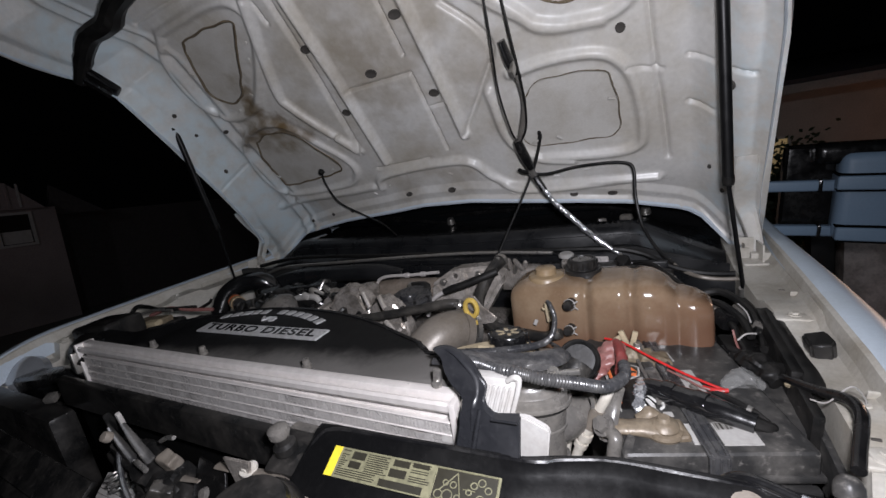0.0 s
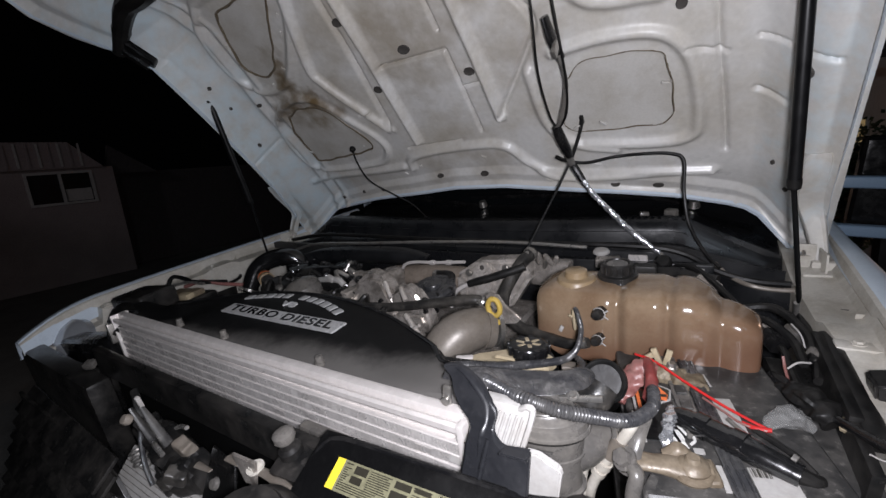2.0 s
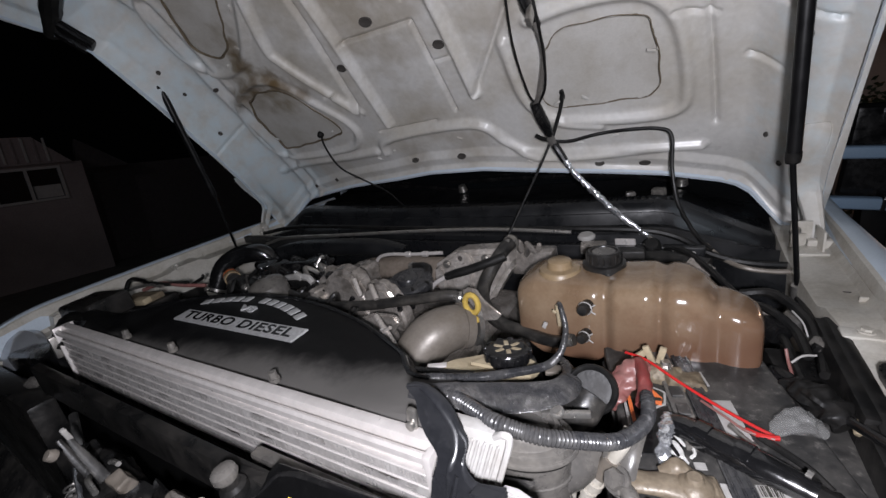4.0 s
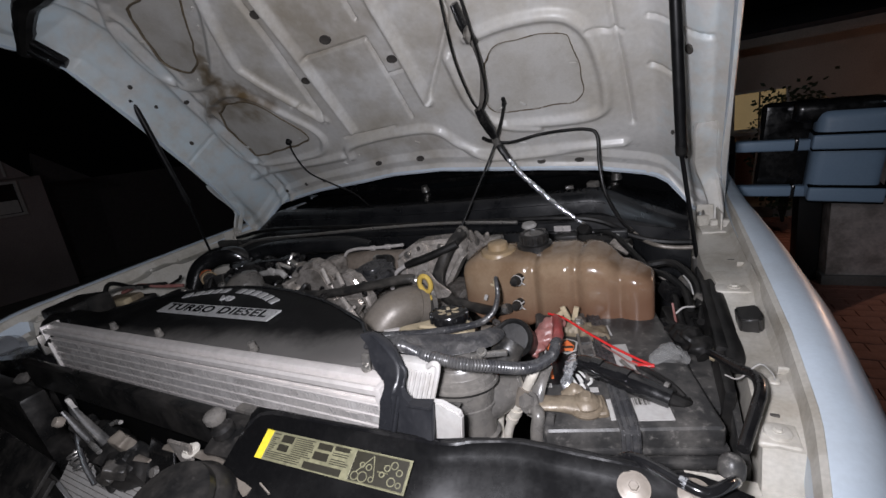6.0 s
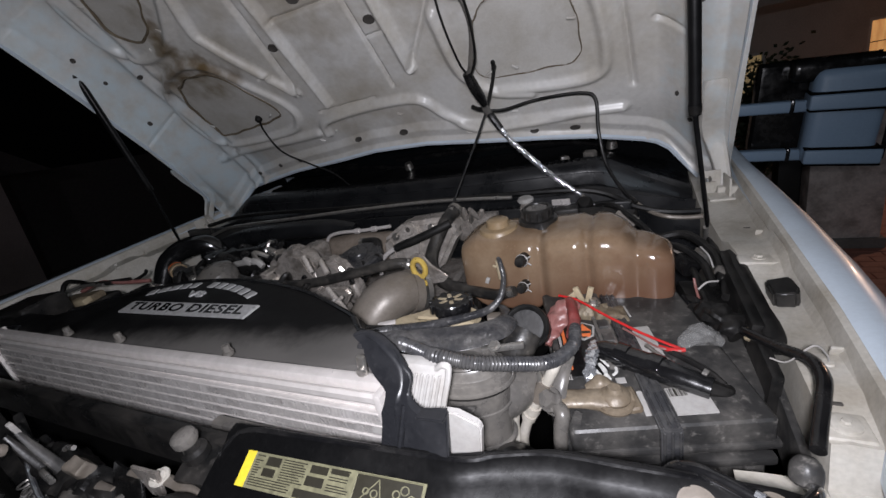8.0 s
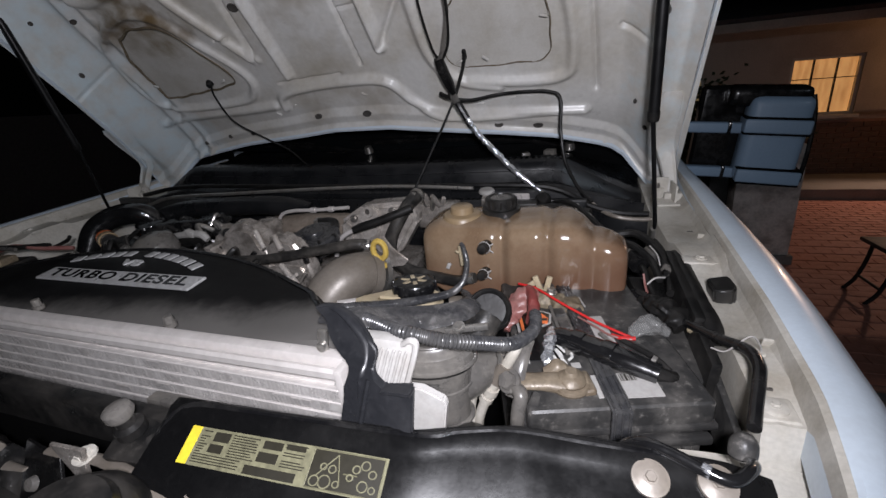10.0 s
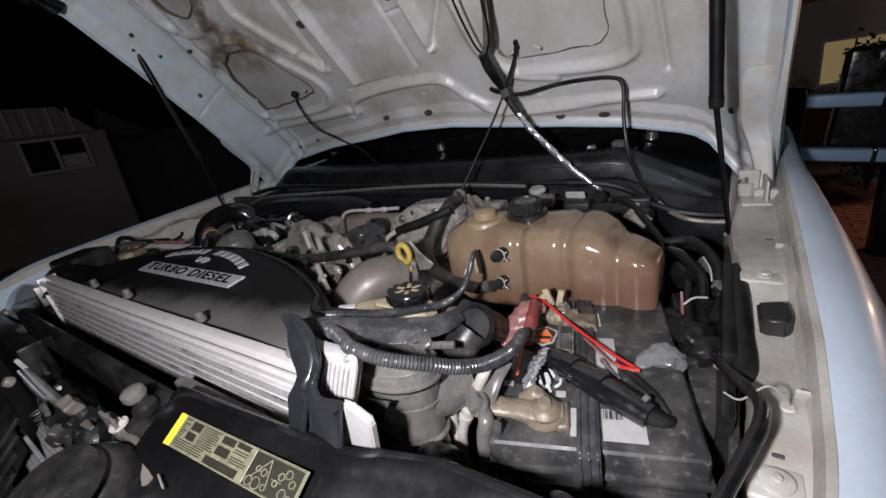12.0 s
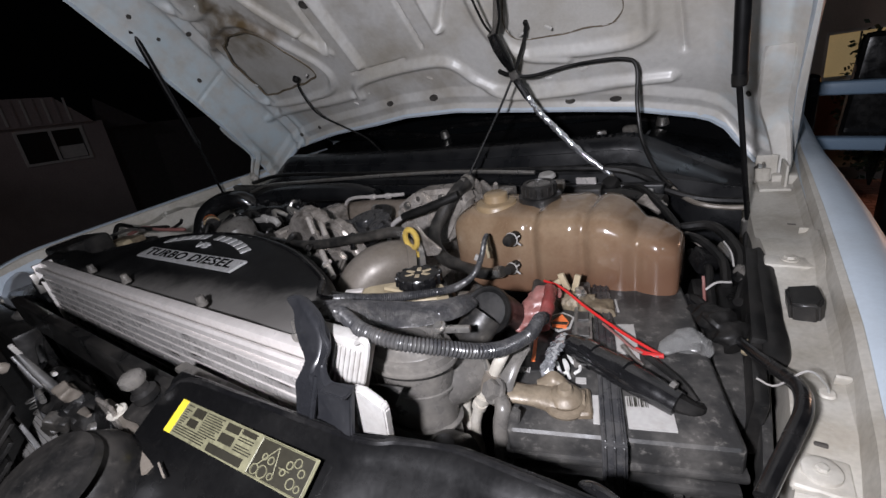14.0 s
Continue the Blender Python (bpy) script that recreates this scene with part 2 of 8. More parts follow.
ORANGE = mat("orange_print", (0.72, 0.17, 0.05), 0.45, bump=0.0, vary=0.05)
FOIL = mat("crumpled_foil_tape", (0.80, 0.82, 0.85), 0.17, 0.85, dirt=(0.42, 0.43, 0.45), amount=0.5, scale=70, bump=0.5, fine=170)
BAG = mat("clear_plastic_wrap", (0.42, 0.42, 0.41), 0.08, dirt=(0.4, 0.4, 0.38), amount=0.5, scale=60, bump=0.6, fine=70, Alpha=0.20)
HOSE = mat("dusty_coolant_hose", (0.014, 0.0136, 0.0132), 0.36, dirt=(0.075, 0.068, 0.059), amount=0.75, scale=28, bump=0.15, specks=0.45)
STRUT = mat("flat_black_strut_paint", (0.004, 0.004, 0.0045), 0.36, dirt=(0.010, 0.010, 0.010), amount=0.4, scale=20, bump=0.03, Specular_IOR_Level=0.3)
TAPE = mat("shiny_black_tape", (0.007, 0.007, 0.0075), 0.13, dirt=(0.02, 0.02, 0.02), amount=0.3, scale=30, bump=0.08, fine=90, Specular_IOR_Level=1.0)
PANEL = mat("satin_black_panel", (0.004, 0.004, 0.0042), 0.24, dirt=(0.012, 0.0115, 0.011), amount=0.4, scale=9, bump=0.03, specks=0.12, Specular_IOR_Level=0.45)
GLASS = mat("dark_windscreen_glass", (0.006, 0.007, 0.008), 0.10, bump=0.0, vary=0.0)
PANE = mat("dusty_dark_window_pane", (0.012, 0.012, 0.014), 0.42, dirt=(0.03, 0.03, 0.032), amount=0.5, scale=3, bump=0.0, Specular_IOR_Level=0.3)
COWL = mat("satin_black_cowl", (0.008, 0.0085, 0.0095), 0.3, dirt=(0.018, 0.018, 0.019), amount=0.5, scale=11, bump=0.05, specks=0.3)
# flat black painted where bay, cab and gaps lie in shade
VOID = mat("unlit_cavity_black", (0.003, 0.003, 0.003), 0.9, bump=0.0, Specular_IOR_Level=0.05)
# dark tone that paints the shade inside holes and slots
HOLE = mat("shaded_hole_dark", (0.060, 0.054, 0.048), 0.8, bump=0.0)
MIRROR = mat("pale_mirror_shell", (0.22, 0.31, 0.42), 0.4, dirt=(0.17, 0.25, 0.34), amount=0.4, scale=8, bump=0.02, vary=0.04)
LENS = mat("clear_lamp_lens", (0.5, 0.52, 0.55), 0.06, 0.6, bump=0.0, vary=0.02)
WASHED = mat("whitewashed_render", (0.84, 0.77, 0.72), 0.85, dirt=(0.36, 0.31, 0.28), amount=0.9, scale=7, bump=0.6, fine=40, specks=0.3)
STUCCO = mat("rendered_house_wall", (0.55, 0.50, 0.44), 0.85, dirt=(0.42, 0.38, 0.33), amount=0.6, scale=3, bump=0.5, fine=60)
SIDING = mat("brown_grey_house_siding", (0.40, 0.335, 0.325), 0.8, dirt=(0.29, 0.24, 0.23), amount=0.5, scale=2, bump=0.3, fine=40)
ROOF = mat("dark_roof_shingle", (0.09, 0.08, 0.08), 0.9, bump=0.5, fine=30)
BATT = mat("dusty_battery_case", (0.028, 0.0275, 0.027), 0.40, dirt=(0.115, 0.108, 0.099), amount=0.6, scale=24, bump=0.10, specks=0.6, Specular_IOR_Level=0.28)
ARM = mat("smooth_black_bracket", (0.013, 0.0135, 0.0155), 0.34, dirt=(0.040, 0.040, 0.042), amount=0.5, scale=11, bump=0.04, vary=0.08, specks=0.15, Specular_IOR_Level=0.45)
BRICK = mat("red_paving_brick", (0.55, 0.25, 0.19), 0.8, dirt=(0.40, 0.175, 0.13), amount=0.7, scale=4, bump=0.4, fine=60)
DARKBRICK = mat("brown_wall_brick", (0.20, 0.12, 0.085), 0.85, dirt=(0.13, 0.08, 0.06), amount=0.7, scale=4, bump=0.4, fine=60)
MORTAR = mat("sandy_mortar_bed", (0.40, 0.22, 0.17), 0.95, bump=0.5, fine=80)
CONCRETE = mat("rough_concrete", (0.30, 0.28, 0.26), 0.9, dirt=(0.2, 0.185, 0.17), amount=0.7, scale=2.5, bump=0.5, fine=50)
LEAF = mat("dark_shrub_leaf", (0.045, 0.07, 0.035), 0.6, bump=0.0, vary=0.3)
FRAMEWHITE = mat("white_window_frame", (0.62, 0.60, 0.57), 0.5, bump=0.0, vary=0.05)
IRON = mat("black_iron", (0.02, 0.02, 0.02), 0.5, bump=0.1)
CURTAIN = mat("lit_curtain", (0.7, 0.5, 0.25), 0.9, bump=0.0, vary=0.2, scale=3)
cb = CURTAIN.node_tree.nodes["Principled BSDF"]
cb.inputs["Emission Strength"].default_value = 0.55
ct = CURTAIN.node_tree
fold, glow, where = ct.nodes.new("ShaderNodeTexNoise"), ct.nodes.new("ShaderNodeMix"), ct.nodes.new("ShaderNodeTexCoord")
stretch = ct.nodes.new("ShaderNodeMapping")
stretch.inputs["Scale"].default_value = (9.0, 1.0, 1.6)
fold.inputs["Scale"].default_value, fold.inputs["Detail"].default_value = 2.2, 4
ct.links.new(where.outputs["Object"], stretch.inputs["Vector"])
ct.links.new(stretch.outputs["Vector"], fold.inputs["Vector"])
glow.data_type = "RGBA"
glow.inputs[6].default_value, glow.inputs[7].default_value = (0.30, 0.10, 0.025, 1), (1.3, 0.66, 0.24, 1)
ct.links.new(fold.outputs["Fac"], glow.inputs[0])
ct.links.new(glow.outputs[2], cb.inputs["Emission Color"])
DIMROOM = mat("dim_lit_curtain", (0.6, 0.5, 0.3), 0.9, bump=0.0, vary=0.2, scale=3)
cb = DIMROOM.node_tree.nodes["Principled BSDF"]
cb.inputs["Emission Color"].default_value, cb.inputs["Emission Strength"].default_value = (1.0, 0.72, 0.36, 1), 0.13

# ---- shapes ----


def xf(bm, m):
    bmesh.ops.transform(bm, matrix=m, verts=bm.verts)
    return bm


def join(*some):
    """Several bmeshes as one."""
    out = bmesh.new()
    for bm in some:
        me = bpy.data.meshes.new("join")
        bm.to_mesh(me)
        bm.free()
        out.from_mesh(me)
        bpy.data.meshes.remove(me)
    return out


def box(x0, x1, y0, y1, z0, z1, bevel=0.003, segs=2, m=None):
    bm = bmesh.new()
    bmesh.ops.create_cube(bm, size=1)
    xf(bm, Matrix.Translation(((x0 + x1) / 2, (y0 + y1) / 2, (z0 + z1) / 2)) @ Matrix.Diagonal((abs(x1 - x0), abs(y1 - y0), abs(z1 - z0), 1)))
    if bevel:
        bmesh.ops.bevel(bm, geom=bm.edges, offset=bevel, segments=segs, profile=0.6, affect="EDGES")
    return xf(bm, m) if m else bm


def block(centre, size, turn=(0, 0, 0), bevel=0.003, segs=2):
    sx, sy, sz = (s / 2 for s in size)
    return box(-sx, sx, -sy, sy, -sz, sz, bevel, segs, pose(*centre, *turn))


def spline(points, per=6):
    """Catmull-Rom through the points."""
    p = [Vector(q) for q in points]
    p = [2 * p[0] - p[1], *p, 2 * p[-1] - p[-2]]
    out = []
    for a, b, c, d in zip(p, p[1:], p[2:], p[3:]):
        for i in range(per):
            t = i / per
            out.append(0.5 * (2 * b + (c - a) * t + (2 * a - 5 * b + 4 * c - d) * t * t + (3 * b - a - 3 * c + d) * t ** 3))
    return out + [p[-2]]


def tube(points, r, segs=10, per=6, rib=0.0, amp=0.0, flat=1.0, wobble=0.0, crumple=0.0, grain=0.8, weave=0.0):
    """A round body along a smooth line; r a number or one radius for each point; rib: pitch of its corrugation; weave: pitch of its braid."""
    line = spline(points, per)
    if weave:
        segs = 6 * round(2 * math.pi * 0.8 * max(r) / weave)
    if rib or weave:
        dense = [line[0]]
        for a, b in zip(line, line[1:]):
            n = max(1, round((b - a).length / (rib / 4 if rib else weave / 6)))
            dense += [a.lerp(b, (i + 1) / n) for i in range(n)]
        line = dense
    n = len(line)
    radii = [r] * n if isinstance(r, (int, float)) else [float(q) for q in np.interp(np.linspace(0, len(r) - 1, n), range(len(r)), r)]
    bm = bmesh.new()
    rings, far, side = [], 0.0, None
    for i, q in enumerate(line):
        way = (line[min(i + 1, n - 1)] - line[max(i - 1, 0)]).normalized()
        if side is None:
            side = way.cross(Vector((0, 0, 1)) if abs(way.z) < 0.9 else Vector((1, 0, 0))).normalized()
        side = (side - way * side.dot(way)).normalized()
        up = way.cross(side)
        far += (q - line[i - 1]).length if i else 0.0
        rr = radii[i] + (amp * math.cos(2 * math.pi * far / rib) if rib else 0.0)
        if wobble:
            rr *= 1 + wobble * noise.noise(Vector((far * 45, radii[i] * 90, 0)))
        if weave:
            ring = []
            for k in range(segs):
                th, ph = k * 2 * math.pi / segs, 2 * math.pi * far / weave
                bump = 0.13 * weave * math.sin(ph + th * segs / 6) * math.sin(ph - th * segs / 6)
                ring.append(bm.verts.new(q + (rr + bump) * (math.cos(th) * side) + (flat * rr + bump) * math.sin(th) * up))
            rings.append(ring)
            continue
        if crumple:
            rings.append([bm.verts.new(q + rr * (1 + crumple * noise.noise((q + rr * (math.cos(k * 2 * math.pi / segs) * side + math.sin(k * 2 * math.pi / segs) * up)) * (grain / max(radii)))) * (math.cos(k * 2 * math.pi / segs) * side + flat * math.sin(k * 2 * math.pi / segs) * up)) for k in range(segs)])
            continue
        rings.append([bm.verts.new(q + rr * (math.cos(k * 2 * math.pi / segs) * side + flat * math.sin(k * 2 * math.pi / segs) * up)) for k in range(segs)])
    for a, b in zip(rings, rings[1:]):
        for k in range(segs):
            bm.faces.new((a[k], a[(k + 1) % segs], b[(k + 1) % segs], b[k]))
    bm.faces.new(rings[0][::-1])
    bm.faces.new(rings[-1])
    bmesh.ops.recalc_face_normals(bm, faces=bm.faces)
    return bm


def lathe(profile, m=None, segs=24, caps=True):
    """Turned body: (radius, height) pairs round z."""
    bm = bmesh.new()
    rings = [[bm.verts.new((r * math.cos(k * 2 * math.pi / segs), r * math.sin(k * 2 * math.pi / segs), h)) for k in range(segs)] for r, h in profile]
    for a, b in zip(rings, rings[1:]):
        for k in range(segs):
            bm.faces.new((a[k], a[(k + 1) % segs], b[(k + 1) % segs], b[k]))
    if profile[0][0] > 0 and caps:
        bm.faces.new(rings[0][::-1])
    if profile[-1][0] > 0 and caps:
        bm.faces.new(rings[-1])
    bmesh.ops.remove_doubles(bm, verts=bm.verts, dist=1e-6)
    bmesh.ops.recalc_face_normals(bm, faces=bm.faces)
    return xf(bm, m) if m else bm


def aim(centre, way):
    """A pose whose z axis points along way."""
    return Matrix.Translation(centre) @ Vector(way).to_track_quat("Z", "Y").to_matrix().to_4x4()


def hexbolt(centre, way, r=0.008, h=0.006, flange=1.5):
    head = lathe([(r * 0.9, h), (r, h * 0.8), (r, 0)], aim(centre, way), 6)
    return join(head, lathe([(0, h * 0.3), (r * flange, h * 0.25), (r * flange, -0.001)], aim(centre, way), 16))


def lumpy(centre, size, turn=(0, 0, 0), amp=0.006, seed=0):
    """A rough casting: a rounded block with uneven faces."""
    bm = bmesh.new()
    bmesh.ops.create_cube(bm, size=1)
    bmesh.ops.subdivide_edges(bm, edges=bm.edges, cuts=7, use_grid_fill=True)
    for v in bm.verts:
        p = v.co.copy()
        k = max(abs(c) for c in p) / max(1e-6, (abs(p.x) ** 8 + abs(p.y) ** 8 + abs(p.z) ** 8) ** 0.125)
        q = Vector((p.x * k * size[0], p.y * k * size[1], p.z * k * size[2]))
        n = noise.noise(q * 38 + Vector((seed, 0, 0))) + 0.6 * noise.noise(q * 90 + Vector((0, seed, 0)))
        v.co = q + q.normalized() * amp * n
    return xf(bm, pose(*centre, *turn))


def prism(outline, depth, m, bevel=0.0, segs=2):
    """A flat outline in x and y, raised by depth along z, set at m."""
    bm = bmesh.new()
    f = bm.faces.new([bm.verts.new((x, y, 0)) for x, y in outline])
    if f.normal.z < 0 or f.calc_area() and sum(a[0] * b[1] - b[0] * a[1] for a, b in zip(outline, outline[1:] + outline[:1])) < 0:
        f.normal_flip()
    out = bmesh.ops.extrude_face_region(bm, geom=[f])
    bmesh.ops.translate(bm, verts=[v for v in out["geom"] if isinstance(v, bmesh.types.BMVert)], vec=(0, 0, depth))
    bmesh.ops.recalc_face_normals(bm, faces=bm.faces)
    if bevel:
        bmesh.ops.bevel(bm, geom=bm.edges, offset=bevel, segments=segs, affect="EDGES")
    return xf(bm, m)


def sweep_profile(profile, stations, place):
    """A sheet: profile points carried over stations; place(station, a, b) gives the point."""
    bm = bmesh.new()
    rows = [[bm.verts.new(place(s, a, b)) for a, b in profile] for s in stations]
    for r, q in zip(rows, rows[1:]):
        for k in range(len(profile) - 1):
            bm.faces.new((r[k], r[k + 1], q[k + 1], q[k]))
    bmesh.ops.recalc_face_normals(bm, faces=bm.faces)
    return bm


def thicken(bm, t):
    bmesh.ops.solidify(bm, geom=bm.faces, thickness=t)
    return bm


# ---- things and parts ----
WORLD = {}
OUT = Matrix.Identity(4)


def thing(name, base, label, category, group="", kind="", at=TRUCK):
    ob = new(name)
    ob.empty_display_size = 0.05
    ob.matrix_world = at @ Matrix.Translation(base)
    WORLD[ob.name] = Matrix.Translation(base).inverted()
    return tagged(ob, label, category, group, kind)


def part(name, bm, material, parent, label="", angle=35):
    me = bpy.data.meshes.new(name)
    xf(bm, WORLD[parent.name])
    bm.to_mesh(me)
    bm.free()
    me.materials.append(material)
    me.polygons.foreach_set("use_smooth", [True] * len(me.polygons))
    me.set_sharp_from_angle(angle=radians(angle))
    ob = new(name, me)
    ob.parent = parent
    WORLD[ob.name] = WORLD[parent.name]
    return tagged(ob, label)


def lettering(text, size, depth, m, space=1.0, bold=0.0):
    """Built-in letters as a mesh, centred, in the plane of m."""
    cu = bpy.data.curves.new("letters", "FONT")
    cu.body, cu.size, cu.extrude, cu.align_x, cu.align_y, cu.space_character, cu.offset = text, size, depth, "CENTER", "CENTER", space, bold
    ob = bpy.data.objects.new("letters", cu)
    me = bpy.data.meshes.new_from_object(ob)
    bm = bmesh.new()
    bm.from_mesh(me)
    bpy.data.objects.remove(ob)
    bpy.data.meshes.remove(me)
    return xf(bm, m)


def flat(x, y, z, turn=0, tip=0):
    """A plane lying on top of things: x along the truck's width turned by turn degrees, tipped towards the front by tip."""
    return Matrix.Translation((x, y, z)) @ pose(0, 0, 0, 0, 0, turn) @ pose(0, 0, 0, tip)

# ======== the truck's body ========
truck = thing("pickup_truck", (0.02, 1.3, 0.55), "white pickup truck parked nose-on with its bonnet raised", "truck")


def fender(side, name):
    """Front wing: a rolled crown with an inner lip, narrowing towards the lamp."""
    prof = [(-0.004, 1.285), (-0.003, 1.318), (0.002, 1.331), (0.012, 1.337), (0.03, 1.338), (0.046, 1.333), (0.06, 1.322), (0.072, 1.304), (0.083, 1.27), (0.095, 1.2), (0.105, 1.08), (0.11, 0.9), (0.105, 0.72)]
    ys = np.concatenate([np.linspace(0.66, 0.9, 10), np.linspace(0.95, 1.95, 18)])

    def place(y, a, b):
        front = max(0.0, (0.86 - y) / 0.2)
        x = float(np.interp(y, [0.66, 0.75, 0.86, 1.0, 1.3, 1.6, 1.95], [0.800, 0.832, 0.848, 0.855, 0.857, 0.856, 0.868])) + a * float(np.interp(y, [0.66, 0.85, 1.12, 1.3, 1.5, 1.7, 1.95], [0.6, 0.82, 0.92, 0.84, 0.70, 0.52, 0.40]))
        b = b if side > 0 or y > 0.80 else max(b, 1.20 + 0.6 * (0.80 - y))
        z = b - 0.04 * front ** 2 - 0.02 * max(0.0, y - 1.5)
        return (x if side > 0 else 0.04 - x, y, z)

    wing = part(name, thicken(sweep_profile(prof, ys, place), -0.003), WHITE, truck, "glossy white painted front wing")
    # cream lip, its dull colour also standing in for the gutter's shade
    lip = [(-0.0075, 1.284), (-0.0068, 1.318), (-0.0020, 1.3335), (0.0045, 1.3362), (0.0065, 1.3345)]
    part("inner_lip", sweep_profile(lip, ys, lambda y, a, b: place(y, a, b + 0.0012)), CREAM, wing, "dull cream inner lip of the wing")


fender(1, "fender")
fender(-1, "fender")


def rail(side):
    """Inner wing rail: folded cream sheet with pads, steps and slots."""
    zs = {0.70: 1.255, 0.83: 1.268, 0.84: 1.309, 0.88: 1.310, 0.895: 1.314, 0.95: 1.312, 0.97: 1.302, 1.12: 1.302, 1.135: 1.304, 1.160: 1.312, 1.170: 1.313, 1.225: 1.314, 1.25: 1.304, 1.45: 1.299, 1.70: 1.297}
    ys = sorted(zs)
    prof = [(0.772, -0.22), (0.782, -0.05), (0.788, -0.012), (0.796, 0.0), (0.815, 0.002), (0.836, 0.001), (0.844, 0.004), (0.850, 0.016)]

    def place(y, a, b):
        edge = float(np.interp(y, [0.70, 0.86, 1.0, 1.12, 1.20, 1.28, 1.36], [0.806, 0.808, 0.810, 0.807, 0.798, 0.785, 0.778]))
        a = a if a >= 0.83 else edge + (a - 0.796) * (0.15 if a < 0.796 else (0.83 - edge) / 0.034)
        return (a if side > 0 else 0.04 - a, y, zs[y] + b)

    bm = sweep_profile(prof, ys, place)
    return part("inner_rail", thicken(bm, -0.002), CREAM, truck, "dirty cream painted inner wing rail")


right_rail = rail(1)
part("liner", box(0.794, 0.802, 0.845, 1.22, 1.02, 1.282, 0.003), BATT, truck, "dusty black inner wing liner")
left_rail = rail(-1)
for s, grp in ((1, right_rail), (-1, left_rail)):
    k = (lambda x: x) if s > 0 else (lambda x: 0.04 - x)
    part("raised_pad", block((k(0.822), 0.859, 1.3085), (0.034, 0.032, 0.008), bevel=0.004, segs=3), CREAM, grp)
    part("washer", lathe([(0.0, 0.0025), (0.0085, 0.0025), (0.0108, 0.0018), (0.0112, -0.002)], aim((k(0.822), 0.859, 1.3135), (0, 0, 1))), CREAM, grp)
    part("bolt", hexbolt((k(0.822), 0.859, 1.3155), (0, 0, 1), 0.0036, 0.003), CREAM, grp)
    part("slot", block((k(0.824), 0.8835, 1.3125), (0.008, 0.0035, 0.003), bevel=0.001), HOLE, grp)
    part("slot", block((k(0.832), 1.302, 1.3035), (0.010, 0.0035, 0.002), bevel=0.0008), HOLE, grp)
    part("bolt", hexbolt((k(0.822), 1.166, 1.3165), (0, 0, 1), 0.006, 0.004), CREAM, grp)
    part("raised_pad", block((k(0.823), 1.166, 1.3095), (0.052, 0.026, 0.010), bevel=0.004), CREAM, grp)
    part("stud", lathe([(0.0, 0.002), (0.005, 0.002), (0.006, 0)], aim((k(0.832), 0.936, 1.3150), (0, 0, 1)), 12), CREAM, grp)
    part("tab", block((k(0.842), 0.950, 1.320), (0.010, 0.003, 0.011), (20, 0, 0), 0.001), CREAM, grp)
    part("tab", block((k(0.842), 1.268, 1.310), (0.010, 0.003, 0.009), (15, 0, 0), 0.001), CREAM, grp)

part("foam_strip", tube([(0.796, 1.212, 1.302), (0.797, 1.17, 1.306), (0.799, 1.11, 1.306), (0.801, 1.05, 1.305), (0.804, 1.00, 1.304), (0.803, 0.972, 1.298)], [0.0095, 0.0105, 0.011, 0.011, 0.012, 0.009], 12, 6, flat=0.55, wobble=0.1), RUBBER, right_rail, "black foam sealing strip")

# rubber bonnet stops
stop = thing("bonnet_stop", (0.828, 1.072, 1.305), "black rubber bonnet stop on the cream rail", "rubber stop", "bonnet stops")
part("pad", join(prism([(-0.0135, -0.019), (0.009, -0.023), (0.0155, -0.012), (0.014, 0.017), (-0.013, 0.015)], 0.022, Matrix.Translation((0.829, 1.074, 1.303)) @ pose(0, 0, 0, 3, -8, 4), 0.0028, 3)), BLACK, stop)

# front panel at the lamp, behind the bolts
lamp_panel = part("lamp_panel", thicken(sweep_profile([(0.64, -0.05), (0.70, -0.008), (0.73, 0.0), (0.80, 0.003), (0.84, 0.004)], np.linspace(0.745, 0.85, 8), lambda s, y, b: (s, y, 1.262 + b - 1.6 * max(0, 0.79 - s) ** 2)), 0.003), CREAM, truck, "cream painted panel with rust spots")

# firewall, bay floor and inner wings close the bay
part("firewall", box(-0.78, 0.655, 1.415, 1.435, 0.75, 1.325, 0.004), COWL, truck, "black sound-deadened firewall")
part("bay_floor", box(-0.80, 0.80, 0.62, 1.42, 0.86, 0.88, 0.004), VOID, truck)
for x in (-0.765, 0.806):
    part("inner_wing", box(x - 0.012, x + 0.012, 0.70, 1.42, 0.88, 1.23, 0.004), BLACK, truck)

# cowl, windscreen and wipers
cowl_prof = [(1.437, 1.285), (1.441, 1.332), (1.452, 1.342), (1.472, 1.343), (1.479, 1.356), (1.483, 1.366), (1.489, 1.366), (1.494, 1.380), (1.503, 1.390), (1.530, 1.391), (1.538, 1.383), (1.548, 1.383), (1.556, 1.376), (1.600, 1.374), (1.66, 1.366), (1.74, 1.352), (1.80, 1.372)]


def cowl_place(s, y, z):
    drop = 0.55 * max(0.0, s - 0.58) + 0.5 * max(0.0, -0.56 - s)
    return (s, y + 0.10 * (s - 0.02) ** 2, z - drop * float(np.interp(y, [1.437, 1.49, 1.8], [0.35, 1.0, 0.35])))


